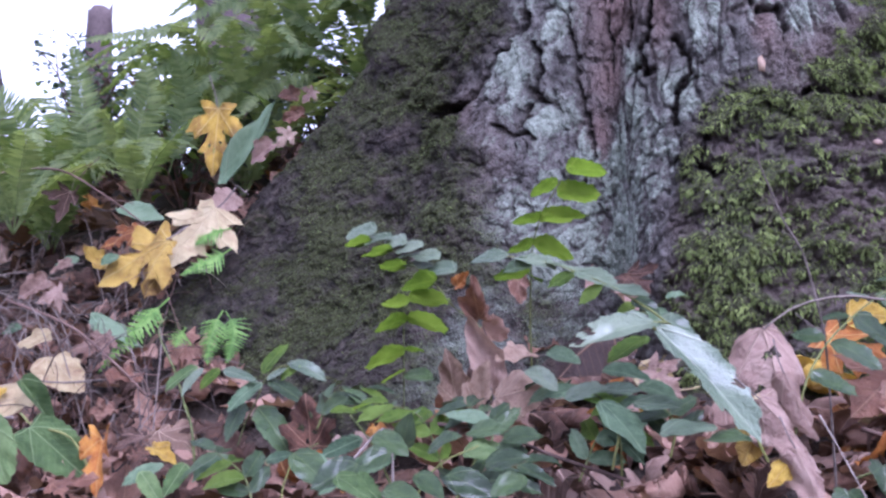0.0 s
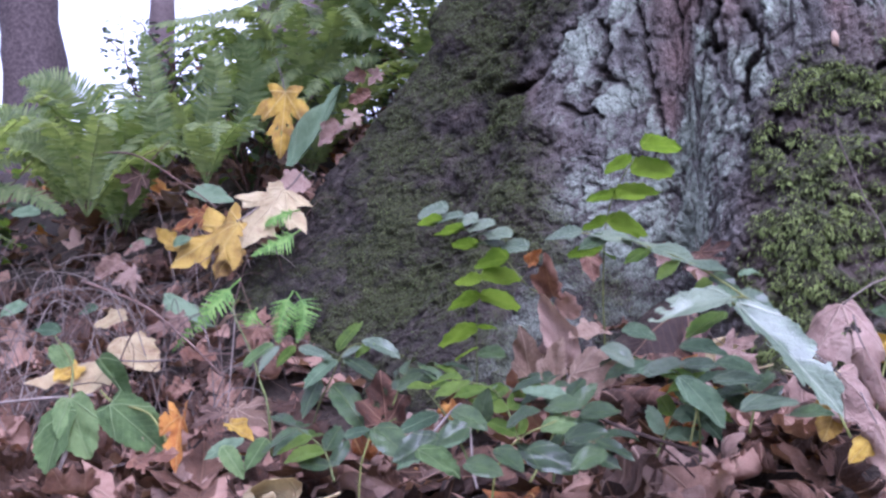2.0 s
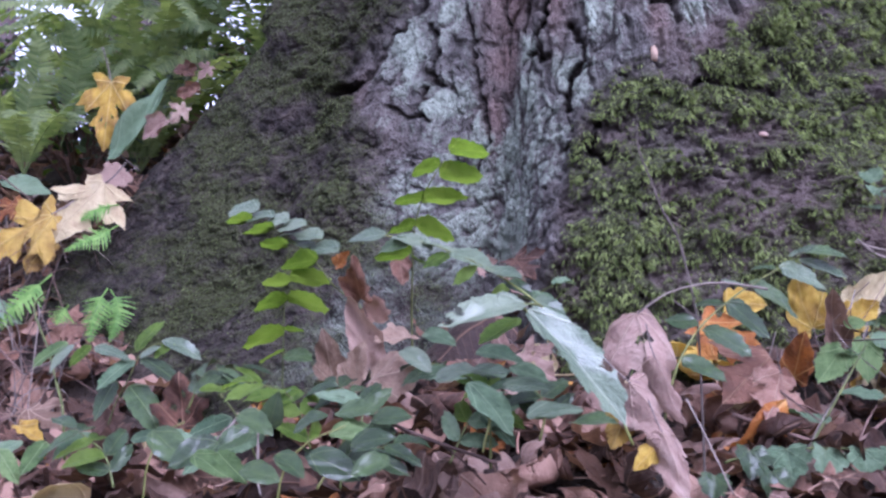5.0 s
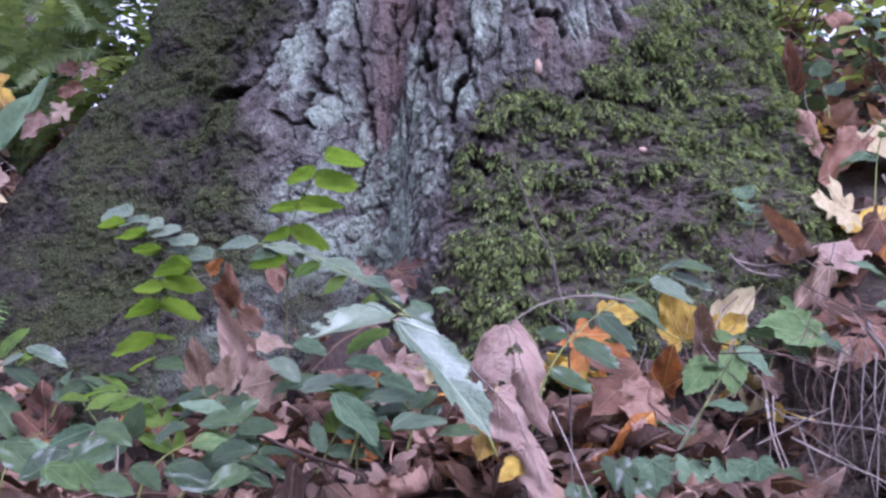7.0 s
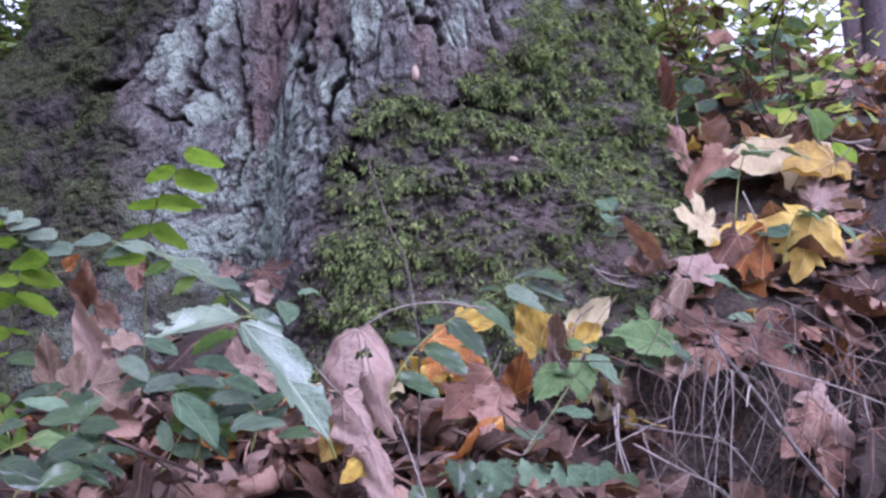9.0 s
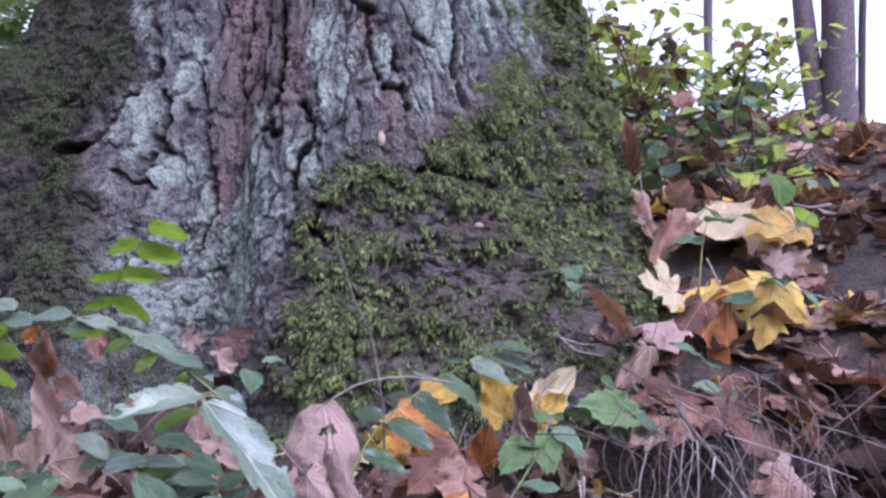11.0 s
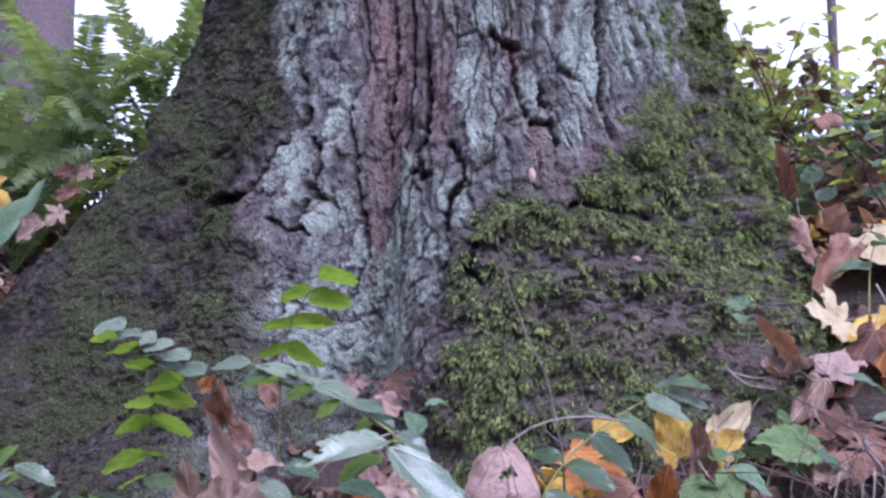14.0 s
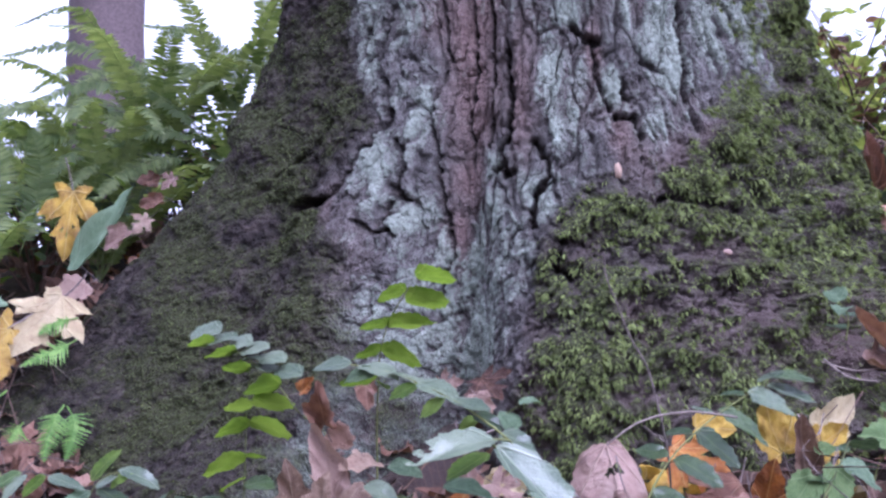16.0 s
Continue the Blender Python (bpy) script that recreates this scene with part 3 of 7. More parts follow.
    lichen = lichen + left * (0.22 * fbm(X * 22, Y * 22, z * 24, 82, 2) - 0.05 + 0.50 * smooth(-142, -131, th) * smooth(1.12, 1.0, z)) + foot * (0.30 * fbm(X * 24, Y * 24, z * 24, 84, 3) - 0.02 - 0.40 * smooth(0.2, 0.03, g4) - 0.3 * smooth(0.2, 0.03, g3)) + right * (0.20 * fbm(X * 20, Y * 20, z * 22, 83, 2) - 0.10 + 0.5 * patches(LICHEN_PATCHES, th, z)) - 0.7 * deep + 0.35 * hollow * up
    red = patches(RED_PATCHES, th, z) + 0.40 * right + 0.25 * fbm(u * 10, z * 6, 0, 91, 2)
    lichen = lichen - 0.45 * np.clip(patches(RED_PATCHES, th, z), 0, 1) * up
    d = d + (0.030 * right + 0.012 * fringe) * cushion * np.clip(0.25 + moss, 0, 1)
    # Last value: root grime plus shade painted on the left root and in cracks.
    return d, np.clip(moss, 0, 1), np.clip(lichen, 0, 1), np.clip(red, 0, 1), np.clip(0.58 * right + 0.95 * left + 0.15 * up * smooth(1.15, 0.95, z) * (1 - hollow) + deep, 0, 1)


def fast_mesh(name, verts, quads, mat, parent=None, label="", smoothed=True):
    """A mesh of four-sided faces from arrays."""
    me = bpy.data.meshes.new(name)
    me.vertices.add(len(verts))
    me.vertices.foreach_set("co", np.ascontiguousarray(verts, dtype=np.float32).ravel())
    me.loops.add(quads.size)
    me.loops.foreach_set("vertex_index", np.ascontiguousarray(quads, dtype=np.int32).ravel())
    me.polygons.add(len(quads))
    me.polygons.foreach_set("loop_start", np.arange(0, quads.size, 4, dtype=np.int32))
    me.polygons.foreach_set("use_smooth", np.full(len(quads), smoothed))
    me.materials.append(mat)
    me.update(calc_edges=True)
    ob = new(name, me)
    ob.parent = parent
    if label:
        tagged(ob, label)
    return ob


def build_tree():
    tree = tagged(empty("fir_tree", (TX, TY, 0.6)), "huge old fir with mossy fissured bark and spreading roots", "tree")
    th = np.concatenate([np.arange(-226, -192, 0.35), np.arange(-192, -140, 0.15), np.arange(-140, -30, 0.21), np.arange(-30, 6, 0.4), np.arange(6, 134, 3.0)])
    z = np.concatenate([np.arange(0.40, 1.80, 0.0040), np.arange(1.80, 2.0, 0.02), np.arange(2.0, 8.0, 0.15)])
    T, Z = np.meshgrid(th, z)
    # The last field also carries the shade painted into roots and cracks.
    d, moss, lichen, red, soil = bark_fields(T, Z)
    r = trunk_radius(T, Z) + d
    P = np.stack([r * np.cos(np.radians(T)), r * np.sin(np.radians(T)), Z - 0.6], -1).reshape(-1, 3)
    n, rows = len(th), len(z)
    i, j = np.meshgrid(np.arange(n), np.arange(rows - 1))
    i, j = i.ravel(), j.ravel()
    k = (i + 1) % n
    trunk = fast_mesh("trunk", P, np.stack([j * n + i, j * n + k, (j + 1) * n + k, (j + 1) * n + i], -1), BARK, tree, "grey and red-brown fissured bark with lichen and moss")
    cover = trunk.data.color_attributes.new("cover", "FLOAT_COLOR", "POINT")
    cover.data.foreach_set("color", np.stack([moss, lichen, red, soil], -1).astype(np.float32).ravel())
    return tree


def build_unseen_crown(parent, z0, z1, reach, limbs, seed, centre=(0, 0), sprays=55):
    """Limbs high overhead with drooping needle sprays, open in places; out of view, added to block skylight and vary
    reflections.
    """
    rng = random.Random(seed)
    verts, faces = [], []
    for k in range(limbs):
        a = 2.4 * k + rng.uniform(-0.4, 0.4)
        z = z0 + (z1 - z0) * k / limbs
        long = reach * rng.uniform(0.6, 1.1)
        out = Vector((math.cos(a), math.sin(a), 0))
        start = Vector((centre[0], centre[1], z))
        line = [start, start + out * long * 0.5 + Vector((0, 0, 0.25)), start + out * long + Vector((0, 0, -0.35))]
        pts = spline(line, 16)
        v, f = tube_data(pts, 0.05, 0.012, 5)
        mesh_object("limb", v, f, FAR_BARK, parent)
        for _ in range(sprays):
            i = rng.randrange(3, 16)
            p = Vector(pts[i])
            b = rng.uniform(0, 6.283)
            d = (Vector((math.cos(b), math.sin(b), rng.uniform(-0.5, 0.1))) + out * 0.5).normalized() * rng.uniform(0.2, 0.5)
            side = d.cross(Vector((rng.gauss(0, 0.3), rng.gauss(0, 0.3), 1))).normalized() * d.length * 0.22
            n = len(verts)
            verts += [p, p + d * 0.4 + side, p + d * 0.75 + side * 0.7 + Vector((0, 0, -0.03)), p + d + Vector((0, 0, -0.07)), p + d * 0.75 - side * 0.7 + Vector((0, 0, -0.03)), p + d * 0.4 - side]
            faces += [(n, n + 1, n + 2), (n, n + 2, n + 3), (n, n + 3, n + 4), (n, n + 4, n + 5)]
    tagged(mesh_object("crown", verts, faces, NEEDLES, parent, smoothed=False), kind="stuff")


tree = build_tree()
build_unseen_crown(tree, 3.6, 7.3, 3.6, 26, 15)



def on_trunk(th, z):
    """A place on the relief of the bark, and the way outward there."""
    d = float(bark_fields(np.array([th]), np.array([z]))[0][0])
    p = trunk_point(th, z, d)
    a, b = trunk_point(th + 1, z), trunk_point(th, z + 0.02)
    c = trunk_point(th, z)
    return p, (a - c).cross(b - c).normalized()


def build_moss():
    """Fine strands that stand out of the mossy bark in tufts and hang down."""
    rng = np.random.default_rng(5)
    count = 500000
    th, z = rng.uniform(-200, 0, count), rng.uniform(0.50, 1.75, count)
    d, moss, _, _, _ = bark_fields(th, z)
    right = smooth(-112, -104, th)
    keep = rng.random(count) < np.clip(moss * 2.0 - 0.68, 0, 1) * (0.30 + 0.70 * right)
    th, z, d, right = th[keep], z[keep], d[keep], right[keep]
    count, eps = len(th), 0.6
    r, r1, r2 = trunk_radius(th, z), trunk_radius(th + eps, z), trunk_radius(th, z + 0.01)

    def place(t, rr, zz):
        return np.stack([rr * np.cos(np.radians(t)), rr * np.sin(np.radians(t)), zz - 0.6], -1)

    def unit(v):
        return v / (np.linalg.norm(v, axis=1)[:, None] + 1e-9)

    c = place(th, r + d, z)
    nrm = unit(np.cross(place(th + eps, r1, z) - place(th, r, z), place(th, r2, z + 0.01) - place(th, r, z)))
    tuft = np.stack([vnoise(c[:, 0] * 45, c[:, 1] * 45, c[:, 2] * 45, s) for s in (96, 97, 98)], -1)
    way = unit(nrm * (0.75 - 0.25 * right[:, None]) + tuft * 0.7 + rng.normal(size=(count, 3)) * 0.28 + np.array((0, 0, -0.55)) * (0.3 + 0.7 * right[:, None]))
    long = (0.006 + 0.007 * rng.random(count)) * (0.55 + 0.6 * right) * (1 + 0.5 * tuft[:, 0])
    side = unit(np.cross(way, rng.normal(size=(count, 3)))) * (long * rng.uniform(0.09, 0.15, count))[:, None]
    long = long[:, None]
    root = c - nrm * 0.002
    mid = root + way * long * 0.55
    tip = root + way * long + np.array((0, 0, -0.35)) * long
    verts = np.stack([root, mid + side, tip, mid - side], 1).reshape(-1, 3)
    moss_ob = fast_mesh("moss", verts, np.arange(4 * count).reshape(-1, 4), MOSS, tree, "bright green feathery hanging moss", smoothed=False)
    tagged(moss_ob, kind="stuff")


build_moss()

# a pale flake, a creeping dead stem and a small reddish cone scale on the bark
p, out = on_trunk(-91.0, 1.173)
flake = mesh_object("bark_flake", [(-0.007, 0, -0.018), (0.006, 0.002, -0.02), (0.010, 0.004, 0.004), (0.003, 0.003, 0.022), (-0.006, 0.001, 0.014), (-0.006, 0.006, -0.016), (0.005, 0.008, -0.018), (0.008, 0.009, 0.003), (0.002, 0.008, 0.019), (-0.005, 0.007, 0.012)],
                    [(0, 1, 2, 3, 4), (9, 8, 7, 6, 5), (0, 5, 6, 1), (1, 6, 7, 2), (2, 7, 8, 3), (3, 8, 9, 4), (4, 9, 5, 0)], TAN, uv=[(0.3, 0.5)] * 10)
flake.matrix_world = basis(p + out * 0.012, -out, (0, 0, 1))
tagged(flake, "pale pinkish flake of wood caught on mossy bark", "bark flake")
vine_line = [(0.452, 1.46, 0.885), (0.455, 1.46, 0.847), (0.471, 1.46, 0.805), (0.488, 1.46, 0.759), (0.511, 1.46, 0.717), (0.523, 1.46, 0.670), (0.532, 1.46, 0.628), (0.540, 1.46, 0.56), (0.545, 1.46, 0.33)]
vine = tube("dead_stem", spline(vine_line, 40), 0.0013, 0.0019, TWIG, knots=0.2)
tagged(vine, "thin dry brown stem standing before the mossy trunk", "dead stem")
p, out = on_trunk(-77.5, 0.975)
cup = [(0.011 * q * math.cos(k * 0.785), -0.006 * (1 - q * q) - 0.001, 0.008 * q * math.sin(k * 0.785)) for q in (1.0, 0.75, 0.4) for k in range(8)]
scale_ob = mesh_object("cone_scale", cup, [(8 * j + k, 8 * j + (k + 1) % 8, 8 * j + 8 + (k + 1) % 8, 8 * j + 8 + k) for j in range(2) for k in range(8)] + [tuple(range(16, 24)), tuple(range(7, -1, -1))], PINK, uv=[(0.3, 0.5)] * 24)
scale_ob.matrix_world = basis(p + out * 0.014, -out, (0, 0.3, 1))
tagged(scale_ob, "small reddish cone scale caught in moss", "cone scale")


# ---------------------------------------------------------------- leaves
LEAF_HALF = ((0.0, 0.0), (0.08, -0.07), (0.20, -0.11), (0.36, -0.09), (0.30, 0.01), (0.23, 0.10), (0.38, 0.13), (0.50, 0.23), (0.60, 0.39), (0.45, 0.37), (0.40, 0.47), (0.27, 0.39),
             (0.15, 0.34), (0.21, 0.50), (0.33, 0.64), (0.19, 0.66), (0.14, 0.81), (0.0, 1.0))

BROAD_HALF = ((0.0, 0.0), (0.12, -0.07), (0.28, -0.06), (0.42, 0.04), (0.40, 0.16), (0.52, 0.27), (0.56, 0.42), (0.42, 0.47), (0.31, 0.52), (0.33, 0.68), (0.22, 0.76), (0.12, 0.90), (0.0, 1.0))


def outline(half, wobble, rng, n=3):
    """A closed leaf edge from its right half, with small waves."""
    ring = list(half) + [(-x, y) for x, y in half[-2:0:-1]]
    pts = []
    for a, b in zip(ring, ring[1:] + ring[:1]):
        for k in range(n):
            t = k / n
            j = wobble * (0.5 if k else 0.2)
            pts.append((a[0] + (b[0] - a[0]) * t + rng.uniform(-j, j), a[1] + (b[1] - a[1]) * t + rng.uniform(-j, j)))
    return pts


def blade(half, seed, fold=0.2, curl=0.5, cup=0.15, ripple=0.04, crumple=0.06, wobble=0.02, heart=(0.0, 0.25), rings=(1.0, 0.8, 0.55, 0.3), petiole=0.0, n=3, twist=0.0, roll=0.0, holes=()):
    """A leaf one unit long: folded along its midrib, curled lengthwise, cupped and rippled. Returns points, faces and flat coordinates."""
    rng = random.Random(seed)
    edge = outline(half, wobble, rng, n)
    m = len(edge)
    flat = [(heart[0] + (x - heart[0]) * r, heart[1] + (y - heart[1]) * r) for r in rings for x, y in edge] + [heart]
    faces = [(j * m + i, j * m + (i + 1) % m, (j + 1) * m + (i + 1) % m, (j + 1) * m + i) for j in range(len(rings) - 1) for i in range(m)]
    last = (len(rings) - 1) * m
    faces += [(last + i, last + (i + 1) % m, len(flat) - 1) for i in range(m)]
    faces = [q for q in faces if not any(math.hypot(sum(flat[i][0] for i in q) / len(q) - hx, sum(flat[i][1] for i in q) / len(q) - hy) < hr for hx, hy, hr in holes)]
    ph = [rng.uniform(0, 6.28) for _ in range(4)]
    pts = []
    for x, y in flat:
        w = math.hypot(x, y - heart[1])
        z = fold * abs(x) * 0.9 + cup * w * w + crumple * (math.sin(5 * x + ph[3]) * math.cos(4.3 * y + ph[0])) * min(1, 2 * w) + ripple * (math.sin(9 * x + ph[0]) * math.sin(8 * y + ph[1]) + 0.6 * math.sin(17 * x + 11 * y + ph[2])) * min(1, 2.2 * w)
        if roll:
            x, z = math.sin(roll * x) / roll - z * math.sin(roll * x), (1 - math.cos(roll * x)) / roll + z * math.cos(roll * x)
        a = curl * y
        if abs(curl) > 1e-3:
            yy, zz = (math.sin(a) / curl) - z * math.sin(a), (1 - math.cos(a)) / curl + z * math.cos(a)
        else:
            yy, zz = y, z
        b = twist * y
        pts.append((x * math.cos(b) - zz * math.sin(b), yy, x * math.sin(b) + zz * math.cos(b)))
    if petiole:
        line = spline([(0, 0.02, 0.004), (0, -0.3 * petiole, -0.02), (0.05 * petiole, -0.7 * petiole, -0.05), (0.1 * petiole, -petiole, -0.03)], 6)
        v, f = tube_data(line, 0.012, 0.015, 4)
        b = len(pts)
        pts += v
        flat += [(0.0, 0.3)] * len(v)
        faces += [tuple(i + b for i in q) for q in f]
    return pts, faces, flat


BLADES = {}


def leaf_mesh(name, data, mat):
    ob = mesh_object(name, *data[:2], mat, uv=data[2])
    me = ob.data
    bpy.data.objects.remove(ob)
    BLADES[me.name] = data
    return me


def hero_leaf(base, tip, up, mat, label, seed, category="leaf", name="maple_leaf", half=LEAF_HALF, width=1.0, stalk=None, **shape):
    """One fallen leaf from its stalk's end to its tip; the stalk is a part of it."""
    base, tip = Vector(base), Vector(tip)
    size = (tip - base).length
    data = blade(half, seed, **shape)
    pts = [(x * width, y, z) for x, y, z in data[0]]
    ob = mesh_object(name, pts, data[1], mat, uv=data[2])
    ob.matrix_world = basis(base, tip - base, up, size)
    tagged(ob, label, category)
    bend = random.Random(seed).uniform(-0.2, 0.2)
    line = stalk or [(0, 0.02, 0), (bend * 0.4, -0.22, -0.03), (bend, -0.5, -0.02)]
    v, f = tube_data(spline(line, 8), 0.009, 0.012, 4)
    mesh_object("petiole", v, f, TWIG, ob)
    return ob


VARIANTS = {}
for key, mat in (("brown", BROWN), ("pink", PINK), ("dark", DARK), ("orange", ORANGE), ("yellow", YELLOW), ("pale", PALE)):
    VARIANTS[key] = [leaf_mesh(key + "_maple_leaf", blade(LEAF_HALF if i % 3 else BROAD_HALF, 100 + 7 * i + len(key), fold=f, curl=c, cup=k, ripple=0.10, crumple=0.13, wobble=0.035, twist=w, roll=o, petiole=0.5, n=2, rings=(1.0, 0.82, 0.62, 0.42, 0.2)), mat)
                     for i, (f, c, k, w, o) in enumerate(((0.15, 0.6, 0.25, 0.3, 1.0), (0.3, 1.5, 0.4, -0.6, 2.5), (-0.3, -1.3, -0.4, 0.5, -2.5), (0.5, 0.6, 0.2, 1.2, 4.0), (0.3, 2.4, 0.4, -0.3, 1.5), (-0.3, 1.0, 0.5, 0.8, -4.0), (0.4, -1.8, 0.4, -1.0, 3.0), (0.0, -0.8, 0.0, 0.4, -1.5)))]
LITTER_LABELS = {"brown": "dry curled brown maple leaf on the forest floor", "pink": "dry pinkish-tan maple leaf on the forest floor", "dark": "rotting dark brown maple leaf in the litter",
                 "orange": "orange-brown fallen maple leaf in the litter", "yellow": "freshly fallen yellow maple leaf in the litter", "pale": "pale cream fallen maple leaf in the litter"}


def in_tree(x, y, z, gap=0.03):
    th = math.degrees(math.atan2(y - TY, x - TX))
    return math.hypot(x - TX, y - TY) < float(trunk_radius(th, z)) + gap


def lay_leaf(kind, x, y, lift, tilt, size, rng):
    z = float(ground_z(x, y)) + lift
    if in_tree(x, y, z) or (0.74 < x < 1.62 and 1.15 < y < 1.78):
        return None
    ob = shared("maple_leaf", rng.choice(VARIANTS[kind]))
    lean = Vector((rng.gauss(0, tilt), rng.gauss(-0.35, tilt), 1.0))
    a = rng.uniform(0, 6.283)
    ob.matrix_world = basis((x, y, z), (math.cos(a), math.sin(a), rng.gauss(0, tilt * 0.5)), lean, size)
    return tagged(ob, LITTER_LABELS[kind], "leaf", "fallen maple leaves")


def litter(seed, count, x0, x1, y0, y1, kinds, lift=(0.0, 0.05), tilt=0.45, size=(0.09, 0.17)):
    rng = random.Random(seed)
    names, weights = zip(*kinds)
    for _ in range(count):
        lay_leaf(rng.choices(names, weights)[0], rng.uniform(x0, x1), rng.uniform(y0, y1), rng.uniform(*lift), tilt, rng.uniform(*size), rng)


def far_litter(seed, count, x0, x1, y0, y1, kinds, label):
    """Loose leaves farther off, joined by colour."""
    rng = random.Random(seed)
    names, weights = zip(*kinds)
    heap = {}
    for _ in range(count):
        kind, x, y = rng.choices(names, weights)[0], rng.uniform(x0, x1), rng.uniform(y0, y1)
        z = float(ground_z(x, y)) + rng.uniform(0.0, 0.05)
        if in_tree(x, y, z):
            continue
        a = rng.uniform(0, 6.283)
        m = basis((x, y, z), (math.cos(a), math.sin(a), rng.gauss(0, 0.22)), (rng.gauss(0, 0.45), rng.gauss(-0.35, 0.45), 1.0), rng.uniform(0.09, 0.17))
        me = rng.choice(VARIANTS[kind])
        d = BLADES[me.name]
        verts, faces, flat, _ = heap.setdefault(kind, ([], [], [], me.materials[0]))
        b = len(verts)
        verts += [m @ Vector(p) for p in d[0]]
        faces += [tuple(i + b for i in q) for q in d[1]]
        flat += [(u + b * 0.37, v + b * 0.21) for u, v in d[2]]
    for kind, (verts, faces, flat, mat) in heap.items():
        tagged(mesh_object("leaf_litter", verts, faces, mat, uv=flat), "loose " + kind + label, "leaf litter", kind="stuff")


MIXED = (("brown", 0.44), ("pink", 0.17), ("dark", 0.29), ("orange", 0.06), ("yellow", 0.02), ("pale", 0.02))
BRIGHT = (("brown", 0.24), ("pink", 0.42), ("dark", 0.04), ("orange", 0.12), ("yellow", 0.08), ("pale", 0.10))
litter(1, 130, -0.9, 0.9, 1.32, 2.1, MIXED)
far_litter(8, 30, -0.75, 0.35, 1.75, 2.35, MIXED, " maple leaves at the root's foot")
litter(10, 38, 0.05, 0.74, 1.40, 1.80, (("brown", 0.5), ("pink", 0.28), ("dark", 0.22)), size=(0.08, 0.15))
litter(9, 18, -0.1, 0.74, 1.12, 1.55, MIXED, size=(0.08, 0.14))
litter(7, 26, 0.15, 1.2, 1.1, 1.4, MIXED, size=(0.07, 0.13))
litter(2, 45, 0.6, 1.15, 1.45, 2.0, BRIGHT)
far_litter(3, 60, 1.1, 2.3, 1.75, 3.0, BRIGHT, " maple leaves on the bank beside the trunk")
far_litter(4, 22, -1.7, -0.5, 2.0, 3.3, MIXED, " maple leaves on the slope")
litter(5, 6, 1.2, 2.2, 1.2, 1.7, MIXED)
far_litter(11, 34, -1.6, -0.6, 2.75, 3.35, MIXED, " maple leaves under the ferns")


def build_deep_litter():
    """The older, lower layer of leaves, joined."""
    rng = random.Random(33)
    for key, mat, count in (("brown", BROWN, 1250), ("dark", DARK, 950), ("pink", PINK, 520), ("orange", ORANGE, 80)):
        verts, faces, flat = [], [], []
        for _ in range(count):
            x, y = (rng.uniform(-2.4, 3.4), rng.uniform(1.1, 4.8)) if rng.random() < 0.72 else (rng.gauss(0.4, 3.0), rng.gauss(2.6, 2.2))
            z = float(ground_z(x, y)) + rng.uniform(-0.005, 0.03)
            if in_tree(x, y, z) or (0.74 < x < 1.62 and 1.15 < y < 1.78 and rng.random() < 0.85):
                continue
            d = blade(LEAF_HALF, rng.randrange(10 ** 6), fold=rng.uniform(-0.3, 0.5), curl=rng.uniform(-0.8, 1.2), cup=0.2, ripple=0.05, n=1, rings=(1.0, 0.5))
            a = rng.uniform(0, 6.283)
            m = basis((x, y, z), (math.cos(a), math.sin(a), rng.gauss(0, 0.2)), (rng.gauss(0, 0.35), rng.gauss(-0.3, 0.35), 1), rng.uniform(0.08, 0.16))
            b = len(verts)
            verts += [m @ Vector(p) for p in d[0]]
            faces += [tuple(i + b for i in q) for q in d[1]]
            flat += d[2]
        tagged(mesh_object("leaf_litter", verts, faces, mat, uv=flat), "thick layer of rotting " + key + " leaves over the soil", "leaf litter", kind="stuff")


build_deep_litter()


def build_slope_litter():
    """Loose crumpled leaves heaped over the slope at the root's end, joined."""
    rng = random.Random(34)
    verts, faces, flat = [], [], []
    for _ in range(330):
        x, y = rng.uniform(-1.75, -0.35), rng.uniform(1.75, 3.2)
        z = float(ground_z(x, y)) + rng.uniform(0.0, 0.07)
        if in_tree(x, y, z):
            continue
        d = blade(LEAF_HALF, rng.randrange(10 ** 6), fold=rng.uniform(-0.4, 0.5), curl=rng.uniform(-1.2, 1.6), cup=0.2, ripple=0.08, roll=rng.uniform(-3, 3), n=1, rings=(1.0, 0.6, 0.3))
        a = rng.uniform(0, 6.283)
        m = basis((x, y, z), (math.cos(a), math.sin(a), rng.gauss(0, 0.3)), (rng.gauss(0, 0.5), rng.gauss(-0.5, 0.4), 1), rng.uniform(0.08, 0.15))
        b = len(verts)
        verts += [m @ Vector(p) for p in d[0]]
        faces += [tuple(i + b for i in q) for q in d[1]]
        flat += [(u + b * 0.37, v + b * 0.21) for u, v in d[2]]
    tagged(mesh_object("leaf_litter", verts, faces, BROWN, uv=flat), "heap of crumpled brown leaves on the slope", "leaf litter", kind="stuff")


build_slope_litter()


